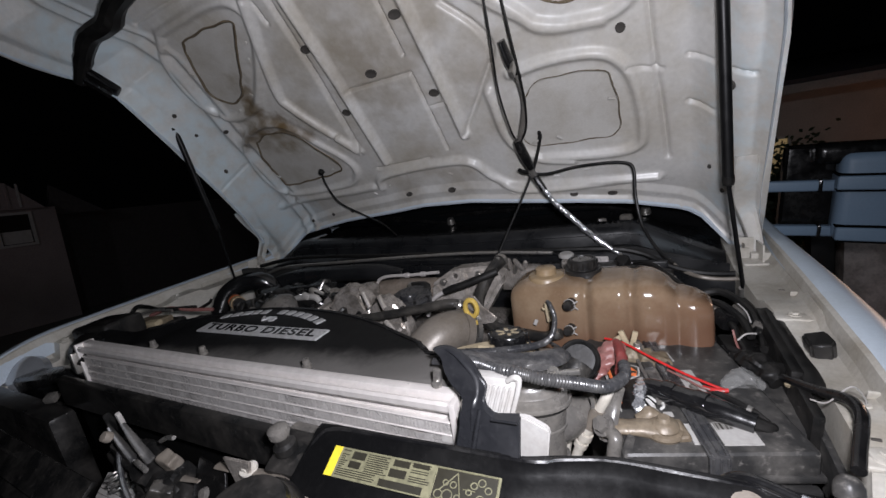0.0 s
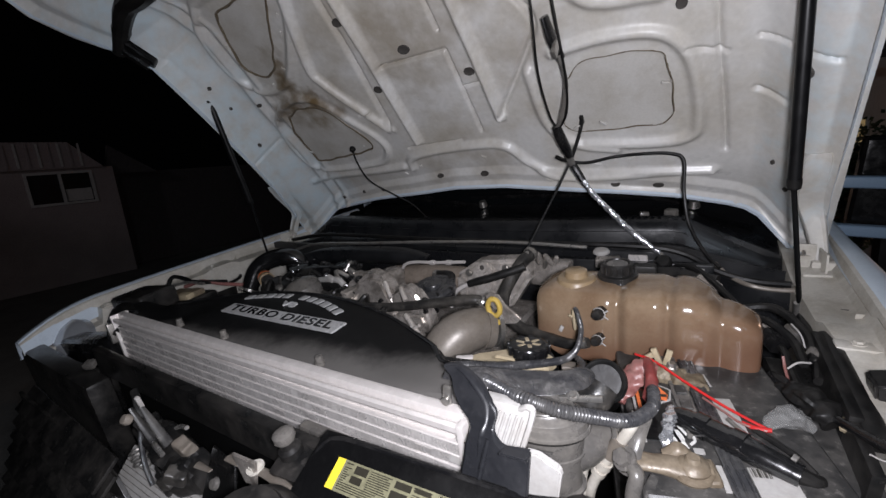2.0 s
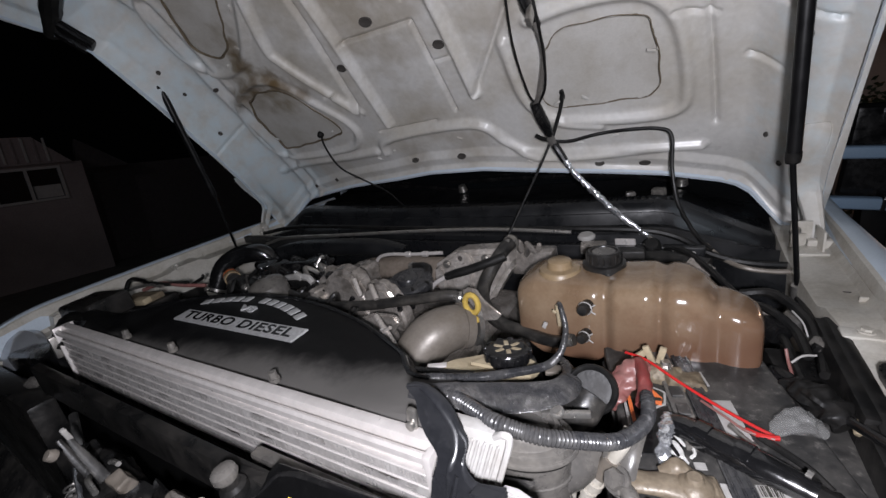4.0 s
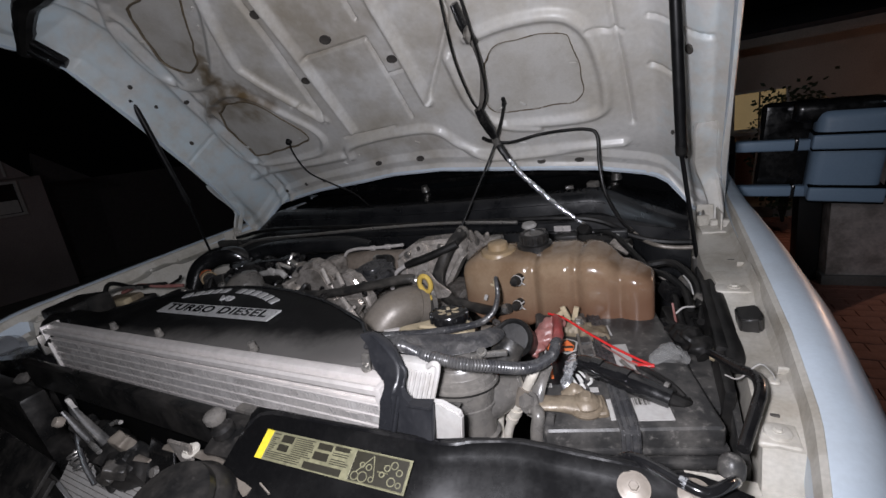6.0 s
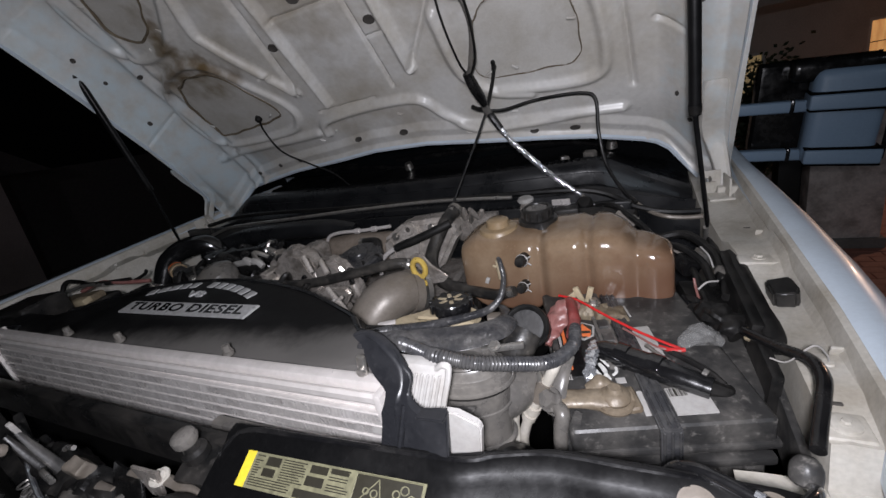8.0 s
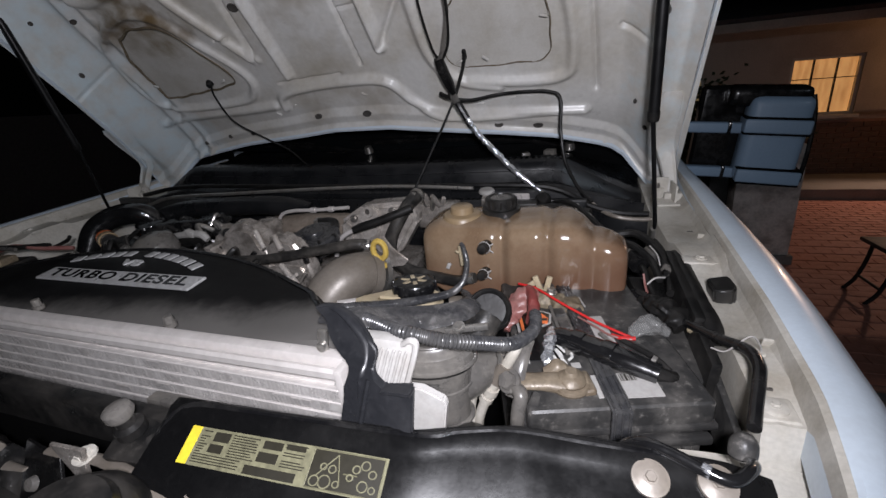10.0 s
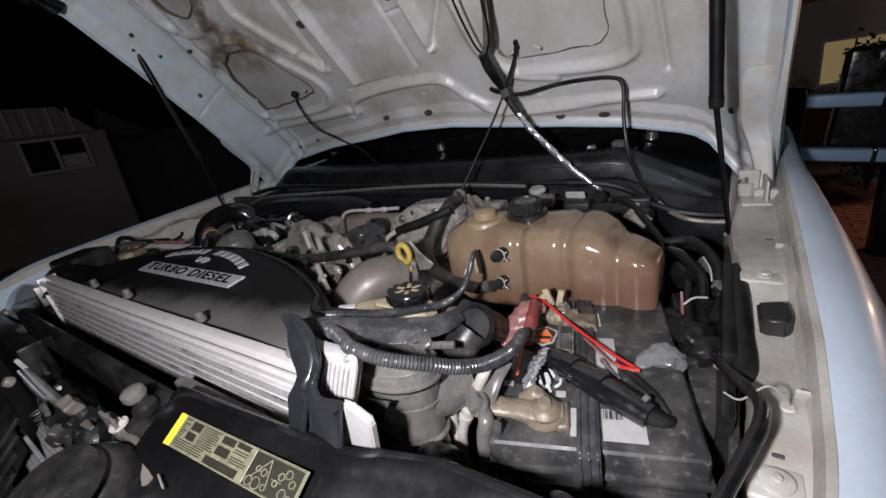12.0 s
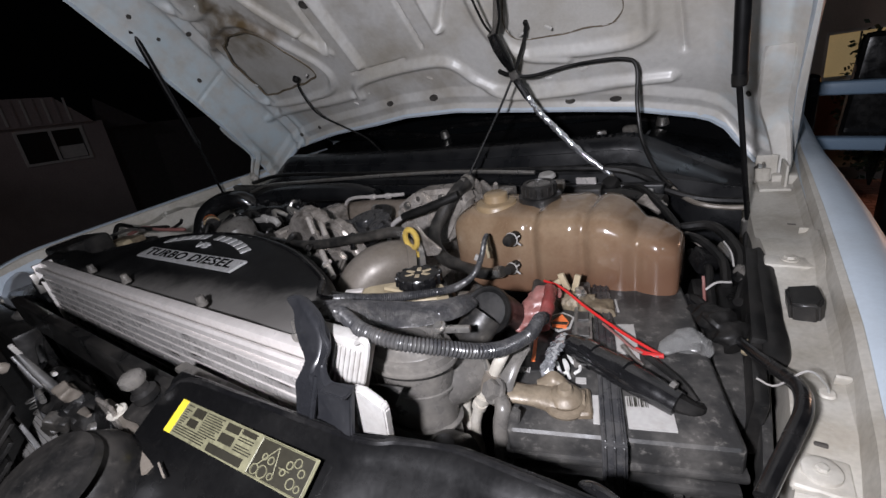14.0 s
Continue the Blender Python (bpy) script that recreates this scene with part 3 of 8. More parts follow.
cowl = part("cowl", thicken(sweep_profile(cowl_prof, np.linspace(-0.80, 0.84, 60), cowl_place), -0.003), COWL, truck, "black plastic cowl below the windscreen")
slats = bmesh.new()
for k in range(58):
    x = -0.22 + k * 0.0145
    slats = join(slats, block((x, 1.516 + 0.1 * (x - 0.02) ** 2, 1.3925), (0.006, 0.022, 0.003), bevel=0.0))
part("vent_slats", slats, BLACK, cowl)
part("seal", tube([(-0.74, 1.475, 1.318), (-0.5, 1.452, 1.352), (-0.1, 1.449, 1.350), (0.3, 1.449, 1.350), (0.52, 1.452, 1.348), (0.60, 1.452, 1.335), (0.66, 1.43, 1.309), (0.72, 1.42, 1.296), (0.80, 1.43, 1.290)], 0.0065, 8), RUBBER, cowl, "black rubber bonnet seal")
part("gutter_lip", tube([(0.655, 1.448, 1.320), (0.672, 1.435, 1.306), (0.692, 1.418, 1.298), (0.715, 1.402, 1.294), (0.745, 1.400, 1.290), (0.78, 1.402, 1.290), (0.80, 1.41, 1.292)], 0.0045, 8), PIPE, cowl, "dull tan gutter lip")
part("side_panel", thicken(sweep_profile([(0.0, 0.0), (-0.004, -0.03), (-0.012, -0.20)], [(0.655, 1.448, 1.320), (0.672, 1.435, 1.306), (0.692, 1.418, 1.298), (0.715, 1.402, 1.294), (0.745, 1.400, 1.290), (0.775, 1.402, 1.290)], lambda q, a, b: (q[0], q[1] + a, q[2] + b)), 0.003), COWL, cowl)
part("edge_strip", tube([(-0.56, 1.35, 1.327), (-0.45, 1.352, 1.350), (-0.23, 1.354, 1.360), (0.0, 1.40, 1.358), (0.2, 1.432, 1.354), (0.4, 1.436, 1.347)], 0.0045, 8), STEEL, truck, "dull metal firewall edge")
screen = thicken(sweep_profile([(1.79, 1.375), (2.05, 1.62), (2.45, 1.97)], np.linspace(-0.74, 0.80, 14), lambda s, y, z: (s * (1 - 0.12 * (z - 1.37)), y + 0.18 * (s - 0.02) ** 2, z)), 0.005)
part("windscreen", screen, GLASS, truck, "dark windscreen glass")
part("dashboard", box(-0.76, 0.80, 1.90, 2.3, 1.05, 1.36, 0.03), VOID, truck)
part("roof", box(-0.72, 0.76, 2.50, 3.6, 1.93, 1.97, 0.02), WHITE, truck)
for k, x in ((1, 0.845), (-1, -0.805)):
    part("door", box(x - 0.025, x + 0.025, 1.98, 3.2, 0.55, 1.36, 0.02), WHITE, truck, "white painted cab door")
    part("pillar", tube([(x - 0.02 * k, 1.96, 1.36), (x - 0.06 * k, 2.2, 1.62), (x - 0.12 * k, 2.55, 1.95)], 0.035, 8), WHITE, truck)
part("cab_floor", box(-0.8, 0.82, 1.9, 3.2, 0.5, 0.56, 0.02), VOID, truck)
for pts in ([(0.60, 1.80, 1.36), (0.46, 1.815, 1.385), (0.2, 1.80, 1.400), (-0.10, 1.795, 1.402)], [(-0.05, 1.79, 1.372), (-0.25, 1.80, 1.392), (-0.5, 1.81, 1.402)]):
    wiper = part("wiper", join(tube(pts, 0.007, 6), tube([(p[0] - 0.03, p[1] + 0.014, p[2] + 0.012) for p in pts[1:]], 0.004, 6)), GLOSSY, truck, "black wiper arm")
    part("pivot_cap", lathe([(0.0, 0.022), (0.012, 0.020), (0.016, 0.0)], aim((pts[0][0], pts[0][1] - 0.005, pts[0][2] + 0.0), (0, -0.3, 1)), 14), STEEL, wiper)
part("nozzle", block((0.500, 1.60, 1.384), (0.022, 0.022, 0.02), (0, 0, 20), 0.005), GREY, cowl)
part("nozzle", block((0.56, 1.61, 1.386), (0.03, 0.02, 0.024), (10, 0, -20), 0.006), GREY, cowl)

# towing mirror on two arms
mirror = part("side_mirror", join(block((1.225, 2.20, 1.285), (0.175, 0.10, 0.285), (0, 4, -6), 0.035, 4)), MIRROR, truck, "large pale towing mirror on two arms")
for z in (1.336, 1.172):
    part("shell_band", block((1.224, 2.186, z), (0.180, 0.106, 0.044), (0, 4, -6), 0.008, 3), MIRROR, mirror)
    for dz in (-0.0245, 0.0245):
        part("shell_groove", block((1.224, 2.190, z + dz), (0.179, 0.104, 0.007), (0, 4, -6), 0.002, 1), VOID, mirror)
part("rim", tube([(1.306, 2.165, 1.425), (1.318, 2.16, 1.36), (1.322, 2.16, 1.25), (1.318, 2.165, 1.15)], 0.007, 8), GLOSSY, mirror)
for z in (1.330, 1.178):
    part("arm", block((1.045, 2.205, z + 0.004), (0.23, 0.035, 0.036), (0, 4, 0), 0.010, 3), MIRROR, mirror)
    part("collar", block((1.10, 2.204, z), (0.012, 0.041, 0.042), (0, 4, 0), 0.006, 2), GLOSSY, mirror)
part("mount", box(0.86, 0.94, 2.17, 2.25, 1.12, 1.38, 0.02), GLOSSY, mirror)
# black block that carries the shade on the mirror's inner side
part("inner_shell", block((1.090, 2.265, 1.318), (0.165, 0.06, 0.285), (0, 4, 0), 0.024, 3), GLOSSY, mirror, "black block in place of shade on the mirror's inner side")
part("top_cap", block((1.200, 2.220, 1.425), (0.225, 0.100, 0.066), (0, 4, -6), 0.026, 4), GLOSSY, mirror)

# ======== bonnet ========
bonnet = thing("bonnet", (0.03, 1.70, 1.30), "raised white bonnet, ribbed underside stained with rust", "bonnet")
RV = Vector((0, -0.6252, 0.7805))
RW = Vector((0, -0.7805, -0.6252))
RB = Vector((0, 1.762, 1.30))


def on_hood(u, v, w=0.0):
    return RB + Vector((float(u), 0, 0)) + float(v) * RV + float(w) * RW


HOODM = Matrix(((1, 0, 0, 0), (0, RV.y, RW.y, RB.y), (0, RV.z, RW.z, RB.z), (0, 0, 0, 1)))


def left_edge(v):
    return np.interp(v, [0.0, 0.11, 0.225, 0.37, 0.49, 0.60, 0.70, 0.79, 0.88, 0.93, 0.98, 1.05, 1.12, 1.2], [-0.835, -0.825, -0.780, -0.728, -0.707, -0.697, -0.685, -0.680, -0.677, -0.708, -0.78, -0.875, -0.95, -0.97])


def left_fold(v):
    return np.interp(v, [0.0, 0.11, 0.26, 0.42, 0.64, 0.75, 0.89, 0.96, 1.05, 1.12, 1.2], [-0.83, -0.82, -0.795, -0.772, -0.765, -0.748, -0.735, -0.77, -0.88, -0.95, -0.97])


def right_edge(v):
    return np.interp(v, [0.0, 0.17, 0.30, 0.46, 0.65, 0.9, 0.96, 1.05, 1.2], [0.85, 0.850, 0.842, 0.838, 0.832, 0.80, 0.83, 0.94, 1.03])


def rear_edge(u):
    return np.interp(u, [-0.85, -0.80, -0.633, -0.376, -0.165, -0.027, 0.141, 0.299, 0.441, 0.57, 0.688, 0.748, 0.807, 0.86], [0.06, 0.09, 0.157, 0.211, 0.238, 0.258, 0.26, 0.240, 0.222, 0.199, 0.157, 0.115, 0.074, 0.06])


def near_line(u, v, pts):
    best = np.full(u.shape, 9.0)
    for (a, b), (c, d) in zip(pts, pts[1:]):
        L = (c - a) ** 2 + (d - b) ** 2
        t = np.clip(((u - a) * (c - a) + (v - b) * (d - b)) / L, 0, 1)
        best = np.minimum(best, np.hypot(u - a - t * (c - a), v - b - t * (d - b)))
    return best


def smooth_line(pts, per=5):
    return [(p.x, p.y) for p in spline([(a, b, 0) for a, b in pts], per)]


def inside(u, v, pts):
    hit = np.zeros(u.shape, bool)
    for (a, b), (c, d) in zip(pts, pts[1:] + pts[:1]):
        if b != d:
            hit ^= ((b > v) != (d > v)) & (u < (c - a) * (v - b) / (d - b) + a)
    return hit


def turned(pts):
    return [(0.075 - a, b) for a, b in pts][::-1]


TRAP = [(-0.437, 0.915), (-0.462, 0.88), (-0.492, 0.80), (-0.49, 0.750), (-0.45, 0.727), (-0.405, 0.737), (-0.355, 0.78), (-0.275, 0.87), (-0.24, 0.912), (-0.335, 0.922)]
TRI = [(-0.500, 0.585), (-0.43, 0.606), (-0.345, 0.588), (-0.295, 0.52), (-0.258, 0.437), (-0.30, 0.412), (-0.40, 0.40), (-0.525, 0.393), (-0.545, 0.45), (-0.535, 0.51)]
RECT = [(0.375, 0.545), (0.42, 0.580), (0.54, 0.575), (0.565, 0.54), (0.572, 0.457), (0.562, 0.407), (0.519, 0.398), (0.349, 0.413)]
PANS = [TRAP, TRI, RECT, turned(TRAP)]
TRAPRIM = [(-0.48, 0.955), (-0.25, 0.962), (-0.188, 0.92), (-0.214, 0.855), (-0.32, 0.745), (-0.395, 0.695), (-0.51, 0.687), (-0.57, 0.76), (-0.555, 0.88), (-0.48, 0.955)]
TRIRIM = [(-0.50, 0.622), (-0.41, 0.640), (-0.335, 0.615), (-0.273, 0.54), (-0.212, 0.452), (-0.222, 0.392), (-0.298, 0.358), (-0.55, 0.352), (-0.605, 0.43), (-0.575, 0.56), (-0.50, 0.622)]
RECTRIM = [(0.36, 0.612), (0.45, 0.622), (0.54, 0.613), (0.585, 0.58), (0.608, 0.52), (0.616, 0.41), (0.598, 0.361), (0.516, 0.352), (0.34, 0.368)]
RIDGES = [([(-0.062, 1.1), (-0.068, 0.70), (-0.082, 0.43)], 0.013, 0.020), ([(0.195, 1.1), (0.198, 0.645), (0.196, 0.475)], 0.013, 0.020),
          (smooth_line([(-0.14, 1.0), (-0.265, 0.74), (-0.262, 0.665), (-0.20, 0.56), (-0.150, 0.482)]), 0.014, 0.016),
          (smooth_line([(0.24, 0.92), (0.40, 0.75), (0.455, 0.695), (0.56, 0.68)]), 0.016, 0.014),
          (smooth_line([(0.30, 0.58), (0.305, 0.44), (0.36, 0.37), (0.45, 0.345)]), 0.014, 0.014),
          (smooth_line([(-0.16, 0.33), (-0.145, 0.365), (-0.09, 0.382), (0.05, 0.393), (0.17, 0.385), (0.225, 0.325), (0.28, 0.285), (0.36, 0.272), (0.64, 0.262)]), 0.013, 0.015),
          (smooth_line([(-0.64, 0.30), (-0.5, 0.315), (-0.3, 0.325), (-0.19, 0.335)]), 0.014, 0.011),
          (smooth_line(TRIRIM), 0.012, 0.013), (smooth_line(TRAPRIM), 0.013, 0.013), (smooth_line(turned(TRAPRIM)), 0.013, 0.013), (smooth_line(RECTRIM), 0.013, 0.012)]
GROOVES = [([(-0.102, 1.0), (-0.12, 0.72), (-0.150, 0.475)], 0.008, 0.012), (smooth_line([(0.27, 0.80), (0.326, 0.731), (0.34, 0.677), (0.303, 0.617), (0.20, 0.48)]), 0.008, 0.011),
           ([(-0.060, 0.672), (0.134, 0.674), (0.128, 0.437)], 0.0045, 0.009), ([(0.142, 0.95), (0.138, 0.72)], 0.0045, 0.009), ([(-0.13, 0.405), (0.0, 0.412), (0.06, 0.415)], 0.005, 0.006),
           (smooth_line([(0.635, 0.95), (0.642, 0.638), (0.656, 0.45), (0.664, 0.32)]), 0.007, 0.010), ([(0.597, 0.566), (0.658, 0.545)], 0.005, 0.007), ([(0.704, 0.565), (0.80, 0.552)], 0.005, 0.008), ([(0.705, 0.458), (0.752, 0.445)], 0.006, 0.008),
           ([(-0.70, 0.50), (-0.62, 0.515)], 0.006, 0.006), ([(-0.225, 0.545), (-0.18, 0.55)], 0.004, 0.006), ([(0.14, 0.575), (0.19, 0.578)], 0.004, 0.006), (smooth_line([(-0.53, 0.993), (-0.33, 0.997), (-0.17, 0.95), (-0.15, 0.88)]), 0.006, 0.008)]


def hood_w(u, v, detail=True):
    lip, dl, dr = u - left_edge(v), u - left_fold(v), right_edge(v) - u
    sl = np.clip((0.165 - dl) / 0.10, 0, 1)
    sr = np.clip((0.135 - dr) / 0.10, 0, 1)
    w = 0.085 * (sl * sl * (3 - 2 * sl)) + 0.080 * (sr * sr * (3 - 2 * sr))
    w = w + 0.03 * np.clip((0.03 - np.minimum(lip, dr)) / 0.03, 0, 1)
    w = w + (0.008 + 0.008 * np.clip((u + 0.1) / 0.5, 0, 1)) * np.exp(-((v - 0.27) / 0.11) ** 2) * np.clip((u + 0.45) / 0.3, 0, 1)
    if not detail:
        return w
    raised = 0.010 * np.exp(-((dl - 0.185) / 0.012) ** 2) + 0.007 * np.exp(-((dl - 0.245) / 0.012) ** 2)
    for pts, wide, high in RIDGES:
        raised = np.maximum(raised, high * np.exp(-np.abs(near_line(u, v, pts) / (0.9 * wide)) ** 2.6))
    w = w + raised
    for pts, wide, deep in GROOVES:
        w = w - deep * np.exp(-(near_line(u, v, pts) / (0.8 * wide)) ** 2)
    w = w - 0.008 * np.exp(-((dl - 0.215) / 0.010) ** 2)
    # flat flange along the rear edge
    k = np.clip((0.055 - (v - rear_edge(u))) / 0.02, 0, 1)
    w = w + 0.012 * k
    w = w + 0.018 * np.clip((0.012 - (v - rear_edge(u))) / 0.012, 0, 1)
    return w


def hood_grid(nu, nv, lift, detail, cut):
    s, t = np.meshgrid(np.linspace(0, 1, nu), np.linspace(0, 1, nv))
    v0 = 0.10 + 1.1 * t
    u = left_edge(v0) + s * (right_edge(v0) - left_edge(v0))
    v = rear_edge(u) + t * (1.2 - rear_edge(u))
    w = hood_w(u, v, detail) + lift
    co = np.stack([u, RB.y + v * RV.y + w * RW.y, RB.z + v * RV.z + w * RW.z], -1).reshape(-1, 3)
    i = np.arange(nu * nv).reshape(nv, nu)
    quads = np.stack([i[:-1, :-1], i[:-1, 1:], i[1:, 1:], i[1:, :-1]], -1).reshape(-1, 4)
    if cut:
        cu = (u[:-1, :-1] + u[1:, 1:]) / 2
        cv = (v[:-1, :-1] + v[1:, 1:]) / 2
        gone = np.zeros(cu.shape, bool)
        for pan in PANS:
            gone |= inside(cu, cv, smooth_line(pan + pan[:1], 3)[:-1])
        quads = quads[~gone.reshape(-1)]
    me = bpy.data.meshes.new("sheet")
    me.from_pydata(co.tolist(), [], quads.tolist())
    bm = bmesh.new()
    bm.from_mesh(me)
    bpy.data.meshes.remove(me)
    bmesh.ops.delete(bm, geom=[x for x in bm.verts if not x.link_faces], context="VERTS")
    return bm


base = Vector((0.03, 1.70, 1.30))
spot = lambda u, v: tuple(on_hood(u, v, 0.01) - base)  # noqa: E731
tone_patch(INNER, [(spot(-0.45, 0.620), 0.065, 0.8), (spot(-0.36, 0.620), 0.065, 0.8), (spot(-0.52, 0.60), 0.05, 0.6), (spot(-0.395, 0.70), 0.045, 0.8), (spot(-0.38, 0.75), 0.035, 0.8), (spot(0.03, 0.72), 0.22, 0.55), (spot(0.13, 0.72), 0.13, 0.55), (spot(-0.05, 0.69), 0.10, 0.5), (spot(0.30, 0.66), 0.13, 0.45), (spot(0.12, 0.33), 0.11, 0.45), (spot(-0.25, 0.62), 0.09, 0.4), (spot(0.06, 0.43), 0.11, 0.3), (spot(-0.10, 0.78), 0.16, 0.35), (spot(0.10, 0.88), 0.18, 0.4), (spot(0.22, 0.78), 0.10, 0.5), (spot(-0.06, 0.30), 0.09, 0.45), (spot(0.52, 0.24), 0.08, 0.25), (spot(-0.30, 0.88), 0.10, 0.3), (spot(0.34, 0.46), 0.10, 0.25), (spot(0.66, 0.40), 0.12, 0.2)], (0.19, 0.135, 0.065), 0.85)
# pale blue tone along the panel's left and right edges
tone_patch(INNER, [(spot(-0.72, v), 0.24, 0.9) for v in (0.25, 0.4, 0.55, 0.7, 0.85, 0.98)] + [(spot(-0.55, 0.26), 0.10, 0.6)] + [(spot(0.83, v), 0.12, 1.0) for v in (0.2, 0.32, 0.44, 0.56, 0.68, 0.8, 0.92)], (0.58, 0.69, 0.74), 0.9)
tone_patch(INNER, [(spot(a, b), r, k) for a, b, r, k in ((-0.545, 0.585, 0.045, 0.8), (-0.50, 0.602, 0.055, 0.9), (-0.45, 0.616, 0.060, 1.0), (-0.40, 0.622, 0.062, 1.0), (-0.35, 0.618, 0.060, 1.0), (-0.31, 0.600, 0.050, 0.9), (-0.285, 0.575, 0.040, 0.7), (-0.40, 0.690, 0.042, 0.95), (-0.385, 0.722, 0.042, 0.9), (-0.365, 0.752, 0.036, 0.8), (-0.345, 0.780, 0.030, 0.5))], (0.125, 0.078, 0.028), 0.88)
tone_patch(SKIN, [(spot(-0.42, 0.585), 0.11, 1.0), (spot(-0.37, 0.575), 0.09, 0.8), (spot(-0.48, 0.555), 0.08, 0.7), (spot(-0.40, 0.745), 0.07, 0.7), (spot(0.55, 0.48), 0.08, 0.25)], (0.20, 0.145, 0.07), 0.85)
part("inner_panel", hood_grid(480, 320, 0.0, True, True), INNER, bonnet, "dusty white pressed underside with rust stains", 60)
# thin dark brown line round each cut-out
for pan in PANS:
    line = smooth_line(pan + pan[:1], 6)
    part("pan_edge", tube([on_hood(u + 0.0016 * math.sin(57 * u + 90 * v), v + 0.0018 * math.sin(80 * u + 31 * v), float(hood_w(np.array(u), np.array(v))) - 0.001) for u, v in line], 0.0016 if pan is RECT else 0.0034, 6, 2, wobble=0.35), RUSTY, bonnet, "dark brown rolled edge of the cut-out")
part("outer_skin", hood_grid(120, 90, -0.024, False, False), SKIN, bonnet, "grey backs of the outer sheet", 60)
edge_l = [(float(left_edge(v)) - 0.004, v) for v in np.linspace(0.10, 1.2, 40)]
edge_r = [(float(right_edge(v)) + 0.004, v) for v in np.linspace(0.09, 1.2, 40)]
for e in (edge_l, edge_r):
    part("hem", sweep_profile([(0, 0.118), (0, 0.085), (0, 0.04), (0, -0.03)], e, lambda s, a, b: on_hood(s[0] + (0.016 if b > 0.1 else 0) * (1 if s[0] < 0 else -1), s[1], b)), WHITE, bonnet, "white painted folded edge")
rear = [(u, float(rear_edge(u)) - 0.002) for u in np.linspace(-0.82, 0.85, 60)]
part("rear_hem", tube([on_hood(u, v, float(hood_w(np.array(u), np.array(v + 0.004), False)) + 0.024) for u, v in rear], 0.0065, 6, 1), WHITE, bonnet)
# shallow dark discs carry the shade of the holes, nothing is cut
holes = [(0.034, 0.699, 0.016, 0.011), (-0.105, 0.614, 0.010, 0.013), (-0.096, 0.80, 0.010, 0.014), (0.168, 0.611, 0.010, 0.014), (0.167, 0.807, 0.010, 0.016), (-0.07, 0.294, 0.012, 0.007), (0.086, 0.297, 0.013, 0.008), (0.435, 0.236, 0.011, 0.007), (0.532, 0.226, 0.012, 0.008), (-0.571, 0.651, 0.006, 0.008), (-0.558, 0.211, 0.006, 0.006), (-0.442, 0.231, 0.006, 0.006), (-0.343, 0.241, 0.006, 0.006), (-0.639, 0.766, 0.006, 0.006), (-0.645, 0.685, 0.005, 0.005), (-0.664, 0.540, 0.007, 0.006), (0.591, 0.652, 0.009, 0.010), (0.769, 0.523, 0.010, 0.008), (0.770, 0.245, 0.006, 0.005), (0.745, 0.300, 0.006, 0.004)]
for u, v, a, b in holes:
    w = float(hood_w(np.array(u), np.array(v)))
    e = 0.006
    n = Vector((float(hood_w(np.array(u + e), np.array(v))) - float(hood_w(np.array(u - e), np.array(v))), float(hood_w(np.array(u), np.array(v + e))) - float(hood_w(np.array(u), np.array(v - e))), 0)) / (2 * e)
    tip = Vector((-n.x, -n.y, 1)).normalized().to_track_quat("Z", "Y").to_matrix().to_4x4()
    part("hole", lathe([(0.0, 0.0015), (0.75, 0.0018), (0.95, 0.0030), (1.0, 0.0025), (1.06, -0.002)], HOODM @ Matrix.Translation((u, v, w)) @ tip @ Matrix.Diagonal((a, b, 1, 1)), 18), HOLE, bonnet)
for u, v in ((-0.36, 0.735), (-0.28, 0.82), (-0.25, 0.86), (-0.49, 0.84), (-0.30, 0.43), (-0.535, 0.44), (0.43, 0.418), (0.37, 0.415), (0.56, 0.50), (0.33, 0.33), (0.48, 0.31), (-0.13, 0.33), (0.10, 0.35), (0.27, 0.262), (0.40, 0.30), (-0.45, 0.70), (-0.2, 0.305)):
    part("weld_tab", xf(block((0, 0, 0), (0.016, 0.005, 0.005), (0, 0, 40 * math.sin(u * 40)), 0.0012), HOODM @ Matrix.Translation((u, v, float(hood_w(np.array(u), np.array(v))) + 0.001))), INNER, bonnet)
part("front_seal", tube([on_hood(u, v, w) for u, v, w in ((0.40, 1.10, 0.05), (0.0, 1.105, 0.05), (-0.40, 1.06, 0.06), (-0.50, 1.03, 0.07), (-0.60, 1.025, 0.075), (-0.68, 0.992, 0.09), (-0.745, 0.955, 0.11))], [0.024, 0.024, 0.024, 0.026, 0.024, 0.022, 0.016], 10, 6, wobble=0.12), RUBBER, bonnet, "torn black rubber front seal")
part("stop_bracket", join(xf(block((0, 0, 0), (0.040, 0.080, 0.022), (0, 0, 28), 0.007), HOODM @ Matrix.Translation((-0.688, 0.925, 0.100))), xf(block((0, 0, 0), (0.018, 0.07, 0.030), (0, 0, 28), 0.004), HOODM @ Matrix.Translation((-0.700, 0.925, 0.105)))), GLOSSY, bonnet)
